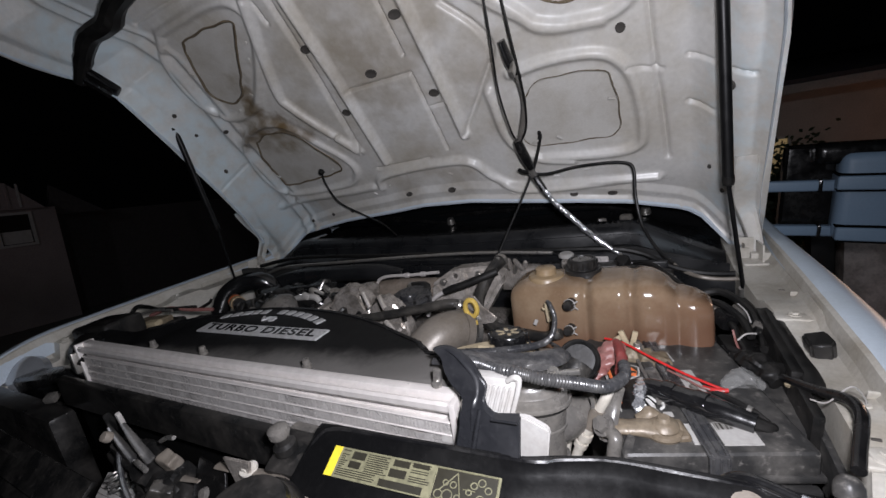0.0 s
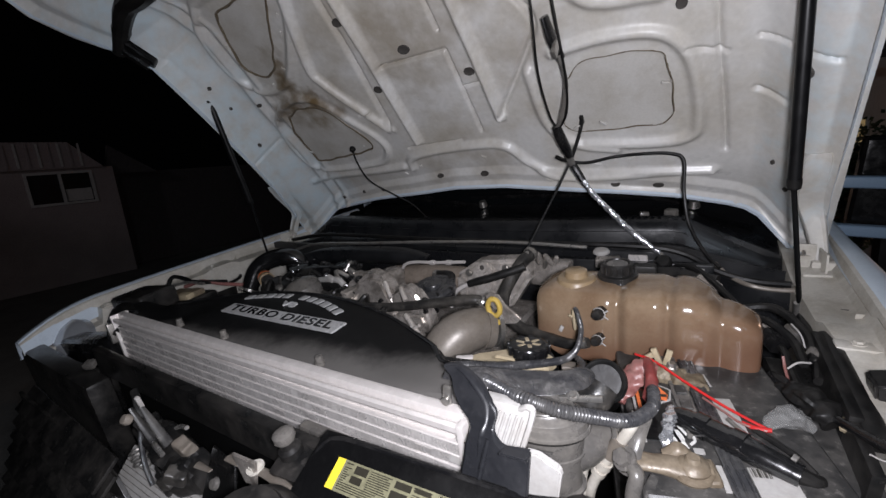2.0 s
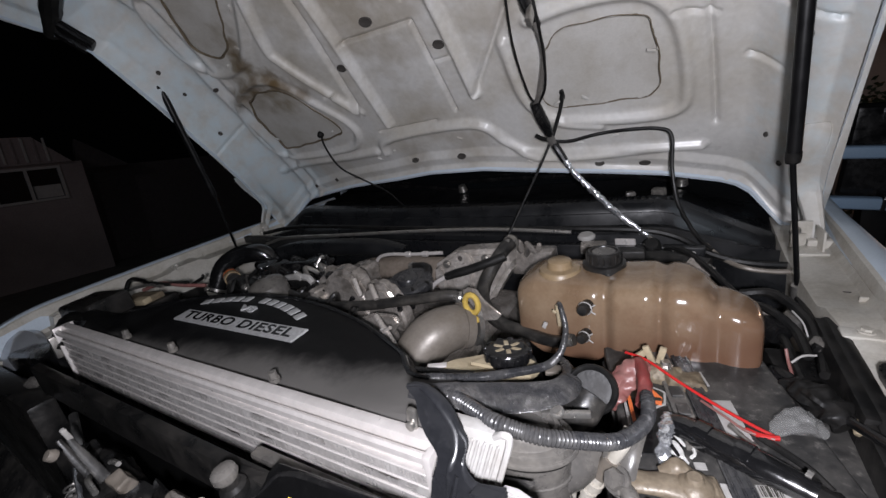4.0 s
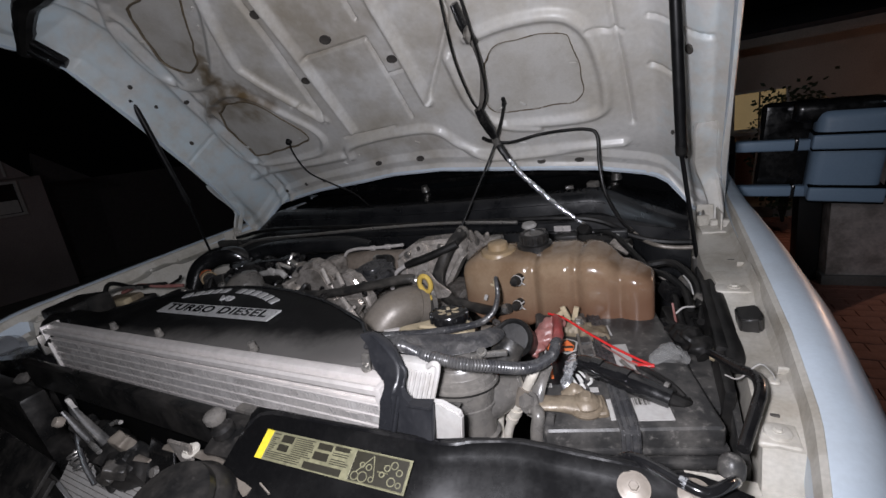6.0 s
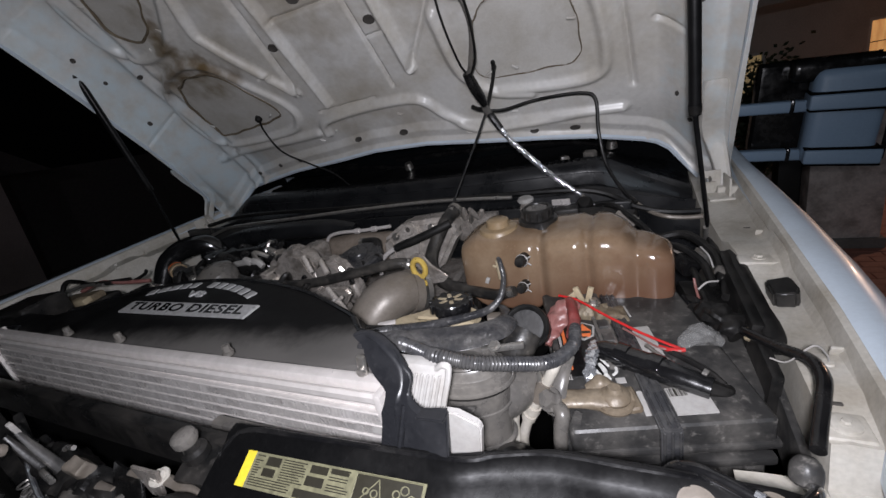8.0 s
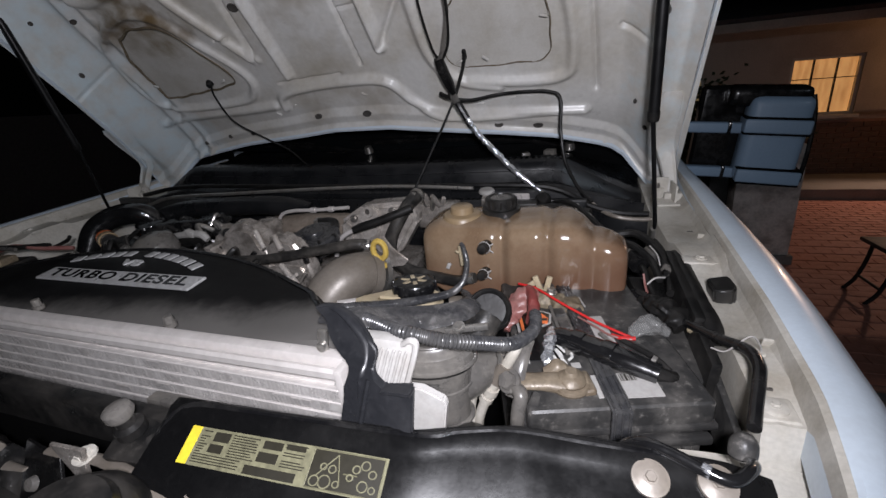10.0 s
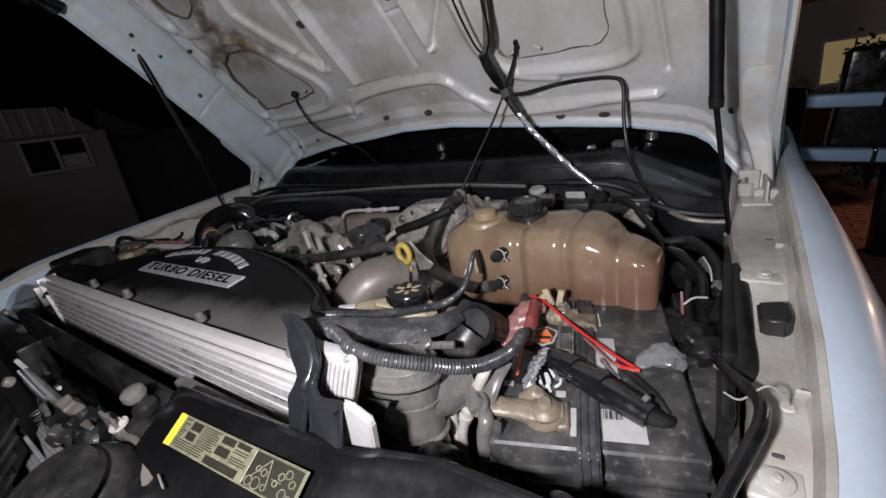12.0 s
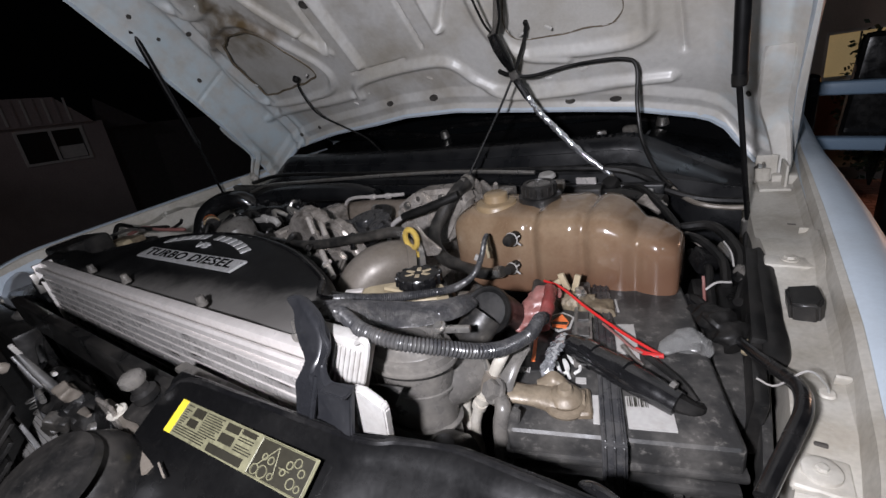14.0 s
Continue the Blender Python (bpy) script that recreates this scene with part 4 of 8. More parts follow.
for u in (0.812, -0.775):
    s = 1 if u > 0 else -1
    stations = [(0.018, 1.512, 1.312, 0.011), (0.016, 1.520, 1.335, 0.014), (0.010, 1.532, 1.368, 0.017), (0.004, 1.544, 1.395, 0.020), (-0.002, 1.540, 1.415, 0.022), (-0.007, 1.520, 1.440, 0.023), (-0.009, 1.484, 1.485, 0.022), (-0.010, 1.462, 1.520, 0.022), (-0.010, 1.458, 1.532, 0.018)]
    part("hinge_arm", thicken(sweep_profile([(-1.0, -0.012), (-1.0, 0.002), (-0.82, 0.008), (-0.5, 0.004), (0.5, 0.003), (0.82, 0.007), (1.0, 0.002), (1.0, -0.012)], stations, lambda q, a, b: (u + s * (q[0] + a * q[3]), q[1] - b, q[2])), 0.003), INNER, bonnet, "white painted hinge arm")
    part("hinge_front", join(block((u - 0.007 * s, 1.503, 1.316), (0.032, 0.005, 0.070), (4, 0, 0), 0.002), block((u + 0.020 * s, 1.497, 1.300), (0.036, 0.014, 0.036), (6, 0, 0), 0.003)), CREAM, bonnet)
    part("hinge_plate", join(block((u + 0.004 * s, 1.478, 1.303), (0.044, 0.056, 0.005), (0, 0, 6 * s), 0.002), block((u + 0.018 * s, 1.485, 1.322), (0.004, 0.048, 0.040), (0, 0, 6 * s), 0.0015), block((u - 0.012 * s, 1.492, 1.316), (0.022, 0.004, 0.028), (8, 0, 4 * s), 0.0015)), CREAM, bonnet, "cream hinge bracket bolted to the rail")
    part("hinge_bolt", hexbolt((u - 0.014 * s, 1.50, 1.328), (-s, -0.4, 0.3), 0.008, 0.008), STEEL, bonnet)

# ======== gas struts ========


def strut(side):
    k = (lambda x: x) if side > 0 else (lambda x: 0.075 - x)
    top, mid, low = Vector((k(0.742), 1.248, 1.835)), Vector((k(0.755) - (0 if side > 0 else 0.012), 1.311, 1.500)), Vector((k(0.786) - (0 if side > 0 else 0.026), 1.355, 1.262))
    ob = thing("gas_strut", low, "black gas strut propping the raised bonnet", "gas strut", "bonnet struts")
    part("cylinder", tube([top, mid.lerp(top, 0.5), mid], 0.0092, 14, 3), STRUT, ob)
    part("gland", lathe([(0.0088, 0.0), (0.0100, 0.006), (0.0100, 0.016), (0.0, 0.016)], aim(mid, top - mid), 14), RUBBER, ob)
    part("rod", tube([mid, mid.lerp(low, 0.5), low], 0.0040, 10, 3), STRUT, ob)
    part("ball_end", join(lathe([(0.0, 0.03), (0.008, 0.028), (0.010, 0.005), (0.009, -0.004), (0, -0.006)], aim(low, mid - low), 12), block(low + Vector((0.008 * side, 0.0, -0.004)), (0.03, 0.014, 0.014), bevel=0.004)), STEEL, ob)
    part("top_joint", block(top + Vector((0, 0.012, 0.0)), (0.02, 0.05, 0.018), bevel=0.004), GLOSSY, ob)


strut(1)
strut(-1)

# ======== front of the bay ========
ridge_x = [0.300, 0.34, 0.40, 0.53, 0.565, 0.61, 0.68, 0.715, 0.76, 0.79]
ridge_y = [0.705, 0.708, 0.713, 0.727, 0.741, 0.752, 0.755, 0.757, 0.762, 0.768]
ridge_z = [1.357, 1.357, 1.354, 1.347, 1.345, 1.345, 1.343, 1.340, 1.334, 1.318]


def ridge(x):
    return float(np.interp(x, ridge_x, ridge_y)), float(np.interp(x, ridge_x, ridge_z))


def beam_place(s, a, b):
    y, z = ridge(s)
    return (s, y + a, z + b)


beam_prof = [(0.006, -0.11), (0.005, -0.02), (0.004, -0.004), (0.001, 0.0), (-0.006, -0.001), (-0.012, -0.006), (-0.020, -0.0095), (-0.062, -0.031), (-0.10, -0.055), (-0.14, -0.10), (-0.15, -0.2)]
support = part("radiator_support", thicken(sweep_profile(beam_prof, np.linspace(0.300, 0.79, 44), beam_place), -0.004), PANEL, truck, "glossy black plastic panel over the radiator")
part("end_cap", box(0.296, 0.304, 0.56, 0.705, 1.16, 1.315, 0.003, 2), GLOSSY, support)
part("lip", tube([(0.305, 0.66, 1.331), (0.312, 0.70, 1.358), (0.40, 0.7125, 1.357), (0.53, 0.7265, 1.3495), (0.565, 0.740, 1.3475), (0.61, 0.751, 1.347), (0.68, 0.754, 1.345), (0.75, 0.760, 1.337)], 0.0032, 8), GLOSSY, support)
for x, y, z in ((0.706, 0.739, 1.3375), (0.750, 0.746, 1.3360)):
    part("washer", lathe([(0.0, 0.0030), (0.0085, 0.0030), (0.0105, 0.0018), (0.0128, 0.0014), (0.0132, -0.001)], aim((x, y, z), (0.06, -0.46, 1)), 32), PIPE, support, "dusty grey plastic push fastener")
    part("bolt", hexbolt((x, y - 0.001, z + 0.0025), (0.04, -0.46, 1), 0.0040, 0.003, 1.3), PIPE, support)
part("cross_rail", box(-0.36, 0.30, 0.692, 0.708, 1.29, 1.345, 0.004), BLACK, truck, "thin black cross rail")
part("dusty_rail", box(0.22, 0.42, 0.722, 0.737, 1.26, 1.330, 0.004), GREY, truck, "dusty grey cross rail")
# added black filler box, covers the far wing's front from the camera
part("left_support", box(-0.79, -0.36, 0.66, 0.705, 0.95, 1.275, 0.01), BLACK, truck, "black filler box in the dark below the far wing")
# black box painting the shaded gap behind the cross rail
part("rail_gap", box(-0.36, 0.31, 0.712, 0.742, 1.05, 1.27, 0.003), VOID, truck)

# emission and belt-routing sticker on the panel
sticker = thing("routing_sticker", (0.43, 0.683, 1.346), "worn yellow-ended belt routing sticker on the black panel", "sticker")
SM = Matrix.Translation((0.4285, 0.6815, 1.3445)) @ pose(0, 0, 0, 0, 1.0, 3.4) @ pose(0, 0, 0, 27) @ Matrix.Diagonal((0.98, 0.88, 1, 1))


def print_bar(name, x0, x1, y0, y1, material, lift=0.0012, label=""):
    return part(name, xf(box(x0, x1, y0, y1, 0.0, lift, 0.0), SM), material, sticker, label)


print_bar("backing", -0.094, 0.094, -0.017, 0.017, PRINT, 0.0008)
print_bar("yellow_end", -0.094, -0.084, -0.017, 0.017, TAG, 0.0013, "yellow warning end")
print_bar("dark_block", -0.068, -0.052, 0.006, 0.0145, DARKPRINT)
print_bar("dark_block", -0.069, -0.055, -0.004, 0.0035, DARKPRINT)
print_bar("dark_block", -0.018, 0.0005, 0.0075, 0.0145, DARKPRINT)
print_bar("dark_block", -0.020, -0.001, -0.004, 0.0045, DARKPRINT)
print_bar("dark_block", 0.004, 0.022, 0.010, 0.0148, DARKPRINT)
print_bar("dark_block", -0.028, 0.020, -0.0155, -0.008, DARKPRINT)
print_bar("diagram_ground", 0.030, 0.092, -0.0155, 0.0155, DARKPRINT)
lines = bmesh.new()
rng = random.Random(4)
for k in range(13):
    y = 0.0140 - k * 0.0023
    for x0, x1 in ((-0.081, -0.071), (-0.049, -0.022), (0.003, 0.026)) if k < 9 else ((-0.081, -0.031),):
        if rng.random() < 0.9:
            lines = join(lines, box(x0, x1 - rng.random() * 0.006, y - 0.00045, y + 0.00045, 0.0, 0.0014, 0.0))
tagged(part("small_print", xf(lines, SM), DARKPRINT, sticker), kind="stuff")
for x, y, r in ((0.037, -0.010, 0.0045), (0.046, -0.0095, 0.0055), (0.042, 0.002, 0.003), (0.050, 0.001, 0.0035), (0.056, -0.010, 0.003), (0.070, 0.004, 0.0035), (0.066, -0.003, 0.003), (0.077, 0.008, 0.004), (0.084, 0.002, 0.0035), (0.078, -0.008, 0.0045), (0.086, -0.0095, 0.003)):
    part("pulley_ring", xf(lathe([(r, 0.0022), (r, 0.0008), (r - 0.0009, 0.0008), (r - 0.0009, 0.0022), (r, 0.0022)], None, 18, False), SM @ Matrix.Translation((x, y, 0))), PRINT, sticker)
for a, b in (((0.037, -0.006), (0.052, 0.013)), ((0.052, 0.013), (0.058, -0.008)), ((0.060, -0.001), (0.072, -0.001)), ((0.030, -0.0155), (0.030, 0.0155)), ((0.030, 0.0155), (0.092, 0.0155)), ((0.092, 0.0155), (0.092, -0.0155)), ((0.092, -0.0155), (0.030, -0.0155))):
    part("belt_line", xf(tube([(*a, 0.0015), ((a[0] + b[0]) / 2, (a[1] + b[1]) / 2, 0.0015), (*b, 0.0015)], 0.0006, 4, 1), SM), PRINT, sticker)

bump_stop = thing("bump_stop", (0.266, 0.676, 1.330), "dusty grey rubber bump stop by the sticker panel", "rubber stop", "bonnet stops")
part("cap", lathe([(0.0, 0.036), (0.009, 0.0355), (0.0135, 0.032), (0.0145, 0.025), (0.012, 0.020), (0.009, 0.019)], aim((0.268, 0.678, 1.345), (0, -0.15, 1)) @ Matrix.Diagonal((0.86, 0.86, 0.86, 1))), GREY, bump_stop)
part("stem", lathe([(0.009, 0.020), (0.010, 0.010), (0.015, 0.006), (0.015, -0.004)], aim((0.268, 0.678, 1.345), (0, -0.15, 1)) @ Matrix.Diagonal((0.86, 0.86, 0.86, 1))), BLACK, bump_stop)
part("bracket", block((0.285, 0.684, 1.330), (0.07, 0.05, 0.016), (20, 8, 10), 0.004), BLACK, bump_stop)

# pale finned sheet in front of the rail, tilted to fit the camera's view
condenser = thing("condenser", (0.0, 0.62, 1.10), "pale finned panel behind the grille, tilted to fit the camera's view", "condenser")
CM = pose(0, 0.646, 1.240, -46)
part("core", box(-0.125, 0.29, 0.0, 0.018, -0.19, 0.0, 0.002, 2, CM), CAST, condenser)
fins = bmesh.new()
for k in range(26):
    z = -0.004 - k * 0.0072
    fins = join(fins, box(-0.123, 0.288, -0.0025, 0.001, z - 0.0030, z + 0.0030, 0.0))
tagged(part("fin_strip", xf(fins, CM), PAPER, condenser), kind="stuff")
part("side_plate", prism([(0.187, 1.334), (0.236, 1.338), (0.222, 1.300), (0.200, 1.296)], 0.004, Matrix.Translation((0, 0.655, 0)) @ pose(0, 0, 0, 90), 0.001), CAST, condenser)

# latch assembly
LATCH = Matrix.Translation((0.01, 0.656, 1.282)) @ Matrix.Translation((0.0, -0.645, -1.285))
latch = thing("bonnet_latch", (0.02, 0.65, 1.24), "dirty black bonnet latch with cable and springs", "latch")
for q, size, turn, k in (((0.010, 0.640, 1.280), (0.090, 0.045, 0.055), (25, 8, -8), 1), ((0.060, 0.632, 1.272), (0.050, 0.040, 0.055), (10, -12, 20), 2), ((-0.052, 0.642, 1.282), (0.045, 0.035, 0.060), (5, 18, 0), 3), ((-0.085, 0.650, 1.270), (0.040, 0.030, 0.045), (0, -25, 10), 4), ((0.020, 0.622, 1.258), (0.040, 0.030, 0.040), (0, 30, 0), 5)):
    part("casting", xf(lumpy(q, size, turn, 0.007, k * 2.3), LATCH), BLACK, latch)
part("plate", xf(prism([(-0.03, -0.035), (0.055, -0.03), (0.03, 0.03), (-0.03, 0.035)], 0.004, Matrix.Translation((0.125, 0.640, 1.275)) @ pose(0, 0, 0, 62, 0, -4), 0.001), LATCH), PANEL, latch)
part("pawl", xf(lumpy((0.074, 0.612, 1.288), (0.028, 0.018, 0.020), (20, 30, 40), 0.004, 8), LATCH), HOSE, latch)
part("pawl", xf(lumpy((0.056, 0.606, 1.276), (0.018, 0.014, 0.016), (10, -20, 10), 0.003, 9), LATCH), HOSE, latch)
part("link", xf(tube([(0.005, 0.622, 1.306), (0.025, 0.616, 1.314), (0.050, 0.613, 1.310)], 0.0035, 8), LATCH), STEEL, latch)
part("cable", xf(tube([(-0.16, 0.665, 1.318), (-0.125, 0.655, 1.315), (-0.105, 0.645, 1.290), (-0.090, 0.632, 1.258), (-0.078, 0.622, 1.235)], 0.006, 8, flat=0.6), LATCH), BATT, latch)
part("cable", xf(tube([(-0.06, 0.645, 1.315), (-0.045, 0.625, 1.305), (-0.03, 0.612, 1.270), (-0.01, 0.606, 1.240)], 0.0035, 8), LATCH), LOOM, latch)
part("spring", xf(tube([(-0.048 + 0.011 * math.cos(k * 0.9), 0.614 + 0.011 * math.sin(k * 0.9), 1.252 + 0.0014 * k) for k in range(22)], 0.0014, 5, 2), LATCH), STEEL, latch)
part("tab", block((0.014, 0.634, 1.368), (0.007, 0.006, 0.020), (10, 16, 0), 0.002), PAPER, latch, "white plastic tab")
part("upright", tube([(0.014, 0.634, 1.362), (0.022, 0.637, 1.335), (0.034, 0.642, 1.300), (0.040, 0.646, 1.262)], [0.003, 0.0055, 0.007, 0.008], 10, 6, flat=0.5), BATT, latch)
part("upright", tube([(-0.018, 0.630, 1.352), (-0.006, 0.634, 1.318), (0.006, 0.640, 1.280), (0.012, 0.644, 1.240)], [0.003, 0.006, 0.008, 0.009], 10, 6, flat=0.5), BLACK, latch)
part("roller", lathe([(0.0, 0.005), (0.006, 0.004), (0.0075, -0.002), (0.006, -0.006)], aim((0.013, 0.614, 1.355), (0, -0.7, 0.7)), 14), PIPE, latch)
part("rod", tube([(0.070, 0.646, 1.336), (0.092, 0.644, 1.347), (0.112, 0.643, 1.352)], 0.0028, 8), STEEL, latch)
part("spoon", tube([(0.052, 0.649, 1.279), (0.085, 0.646, 1.284), (0.131, 0.645, 1.291)], [0.007, 0.006, 0.003], 10, 6, flat=0.4), PIPE, latch, "pale pressed release lever")
part("bright_boss", lumpy((0.078, 0.646, 1.309), (0.026, 0.018, 0.022), (20, 10, 0), 0.004, 4), PIPE, latch)
part("grommet", xf(lathe([(0.0, 0.004), (0.006, 0.003), (0.008, -0.002)], aim((0.135, 0.628, 1.285), (0, -0.8, 0.6)), 12), LATCH), GREY, latch)

# horn shell beside the latch
horn = thing("horn", (0.285, 0.585, 1.20), "dusty black domed horn shell below the panel", "horn")
part("shell", lathe([(0.0, 0.062), (0.030, 0.060), (0.052, 0.050), (0.066, 0.032), (0.071, 0.008), (0.073, -0.02), (0.070, -0.06)], aim((0.304, 0.604, 1.306), (0.1, -0.25, 1)) @ Matrix.Diagonal((0.70, 0.70, 0.9, 1)), 32), BLACK, horn)
part("flange", lathe([(0.0, 0.0675), (0.024, 0.0655), (0.040, 0.060), (0.042, 0.052)], aim((0.314, 0.596, 1.307), (0.1, -0.25, 1)) @ Matrix.Diagonal((1.0, 1.0, 0.9, 1)), 32), BLACK, horn)
part("mount", tube([(0.15, 0.662, 1.305), (0.20, 0.660, 1.312), (0.245, 0.657, 1.322), (0.29, 0.650, 1.328), (0.325, 0.645, 1.327), (0.352, 0.636, 1.324)], 0.006, 10, flat=0.4), PIPE, horn, "dusty tan mounting strip")
part("tab", block((0.376, 0.640, 1.333), (0.018, 0.002, 0.003), (0, 10, -15), 0.0008), PIPE, horn)
part("mount_bolt", hexbolt((0.222, 0.657, 1.322), (0, -0.2, 1), 0.007, 0.006), CREAM, horn)

# dark grille slats and lower shield
grille = thing("grille", (0.0, 0.52, 1.0), "dark slatted grille below the latch", "grille")
for k in range(7):
    part("slat", block((-0.27 + 0.012 * k, 0.592 - 0.012 * k, 1.262 - 0.018 * k), (0.44, 0.05, 0.006), (38, 0, -2), 0.002), BLACK, grille)
part("shield", prism([(-0.50, 1.275), (-0.20, 1.265), (-0.10, 1.258), (-0.062, 1.242), (-0.045, 1.205), (-0.01, 1.165), (0.02, 1.09), (-0.50, 1.0)], 0.006, Matrix.Translation((0, 0.600, 0)) @ pose(0, 0, 0, 90), 0.001), BLACK, grille, "torn black plastic shield")

# lamp on the far wing
lamp_left = thing("headlamp", (-0.60, 0.70, 1.10), "clear headlamp in a dark surround on the far wing", "headlamp")
part("housing", block((-0.57, 0.690, 1.235), (0.26, 0.06, 0.05), (0, -6, 0), 0.02, 4), BLACK, lamp_left)
part("surround", block((-0.66, 0.765, 1.235), (0.34, 0.06, 0.10), (0, -8, 4), 0.02, 3), GLOSSY, lamp_left)
part("lens", lathe([(0.0, 0.022), (0.03, 0.018), (0.05, 0.008), (0.056, -0.01)], aim((-0.77, 0.755, 1.262), (0.5, -0.6, 0.7)), 24), LENS, lamp_left)
part("clip", block((-0.44, 0.70, 1.288), (0.022, 0.02, 0.014), (20, 0, 30), 0.004), GREY, lamp_left)

# ======== intercooler ========
cooler = thing("intercooler", (0.03, 0.78, 1.0), "bright ribbed aluminium intercooler across the front of the bay", "intercooler")
part("core", box(-0.408, 0.442, 0.763, 0.784, 1.02, 1.356, 0.002), ALU, cooler)
for k in range(17):
    z = 1.3505 - k * 0.0158
    part("cooling_tube", box(-0.406, 0.440, 0.7560, 0.7645, z - 0.0013, z + 0.0013, 0.0009, 1), ALU, cooler)
rng = random.Random(7)
me = bpy.data.meshes.new("fin_rows")
vs, fs = [], []
for k in range(16):
    z = 1.3426 - k * 0.0158
    tip = 0.0
    for i in range(172):
        x = -0.404 + i * 0.0049
        if i % 5 == 0:
            tip = rng.gauss(0, 0.0011)
        n = len(vs)
        a, b = 0.7572 + 0.0003 * rng.random(), 0.7572 + 0.0007 + 0.0006 * rng.random()
        vs += [(x, a, z - 0.0059), (x + 0.0034, a + 0.0002, z - 0.0059), (x + 0.0049, b, z - 0.0059), (x, a + tip, z + 0.0059), (x + 0.0034, a + tip + 0.0002, z + 0.0059), (x + 0.0049, b + tip, z + 0.0059)]
        fs += [(n, n + 1, n + 4, n + 3), (n + 1, n + 2, n + 5, n + 4)]
me.from_pydata(vs, [], fs)
fin_bm = bmesh.new()
fin_bm.from_mesh(me)
bpy.data.meshes.remove(me)
tagged(part("fin_strip", fin_bm, FIN, cooler), kind="stuff")
part("top_rail", sweep_profile([(0.758, 1.358), (0.7535, 1.364), (0.7535, 1.3705), (0.757, 1.373), (0.7600, 1.3725), (0.7612, 1.361), (0.7642, 1.361), (0.7650, 1.374), (0.767, 1.3775), (0.774, 1.379), (0.779, 1.378), (0.781, 1.372), (0.781, 1.35)], [-0.41, 0.0, 0.445], lambda s, y, z: (s, y, z + 0.008 * max(0.0, s))), ALU, cooler, "pale aluminium top rail")
for x in (-0.411, 0.447):
    part("end_plate", box(x - 0.004, x + 0.004, 0.752, 0.786, 1.02, 1.378, 0.0015), ALU, cooler)
for x in (-0.19, -0.04, 0.20):
    part("stud", join(lathe([(0.0, 0.016), (0.005, 0.015), (0.006, 0.0)], aim((x, 0.790, 1.372), (0, 0, 1)), 10), lathe([(0.0, 0.005), (0.007, 0.004), (0.007, -0.001)], aim((x, 0.790, 1.374), (0, 0, 1)), 12)), GREY, cooler)
lean = Matrix(((1, 0, 0.30, -0.30 * 1.399), (0, 1, 0.25, -0.25 * 1.396 + 0.004), (0, 0, 1, 0), (0, 0, 0, 1)))
tank = part("side_tank", xf(box(0.446, 0.518, 0.768, 0.782, 1.325, 1.404, 0.004), lean), PAPER, cooler, "pale cast side tank with comb ribs")
for k in range(10):
    part("comb_rib", xf(box(0.456 + k * 0.0060, 0.4588 + k * 0.0060, 0.7655, 0.769, 1.345, 1.396, 0.0008, 1), lean), PAPER, cooler)
part("tank_flange", xf(tube([(0.506, 0.768, 1.402), (0.513, 0.766, 1.407), (0.519, 0.767, 1.401), (0.520, 0.767, 1.37), (0.520, 0.767, 1.335)], 0.003, 8), lean), PAPER, cooler)
part("gusset", prism([(0.476, 1.337), (0.531, 1.348), (0.517, 1.325), (0.482, 1.322)], 0.003, Matrix.Translation((0, 0.789, 0)) @ pose(0, 0, 0, 90), 0.0005), BATT, cooler)
part("white_block", prism([(0.522, 1.384), (0.534, 1.3845), (0.552, 1.376), (0.5545, 1.371), (0.548, 1.330), (0.525, 1.24), (0.485, 1.24), (0.510, 1.31)], 0.008, Matrix.Translation((0, 0.750, 0)) @ pose(0, 0, 0, 90), 0.0015), PAPER, cooler, "white foam block")
part("left_stay", box(-0.421, -0.412, 0.742, 0.765, 1.318, 1.362, 0.002), STEEL, cooler)

# black bracket over the intercooler's end
bracket = thing("bracket", (0.48, 0.752, 1.25), "curved black plastic bracket over the intercooler end", "bracket")
outline = smooth_line([(0.421, 1.4295), (0.436, 1.4330), (0.448, 1.4312), (0.460, 1.4262), (0.472, 1.4190), (0.482, 1.4115), (0.489, 1.4045), (0.4905, 1.3985), (0.4898, 1.3935), (0.495, 1.3890), (0.504, 1.3862)], 3) + [(0.529, 1.3880), (0.5285, 1.345), (0.514, 1.25), (0.440, 1.25), (0.4530, 1.315), (0.4615, 1.347)] + smooth_line([(0.4675, 1.374), (0.4680, 1.3875), (0.4650, 1.3930), (0.4480, 1.4015), (0.4380, 1.4110), (0.4330, 1.4205), (0.4260, 1.4255)], 3)
bm = prism(outline, 0.006, Matrix.Identity(4), 0.0014)
for vtx in bm.verts:
    a, b, d = vtx.co
    y = float(np.interp(b, [1.25, 1.35, 1.383, 1.392, 1.404, 1.418, 1.433], [0.714, 0.729, 0.737, 0.752, 0.765, 0.776, 0.783]))
    vtx.co = (a, y - d - 0.005 * math.exp(-((a - 0.480) / 0.010) ** 2) * float(np.interp(b, [1.30, 1.35, 1.41, 1.43], [0.0, 1.0, 1.0, 0.0])), b)
part("arm", bm, ARM, bracket)
part("hook", tube([(0.428, 0.781, 1.4300), (0.446, 0.778, 1.4290), (0.463, 0.772, 1.4205), (0.478, 0.764, 1.4080), (0.483, 0.753, 1.3970), (0.481, 0.742, 1.388), (0.478, 0.735, 1.365)], [0.003, 0.005, 0.006, 0.006, 0.0055, 0.004, 0.002], 14, flat=0.55), ARM, bracket)
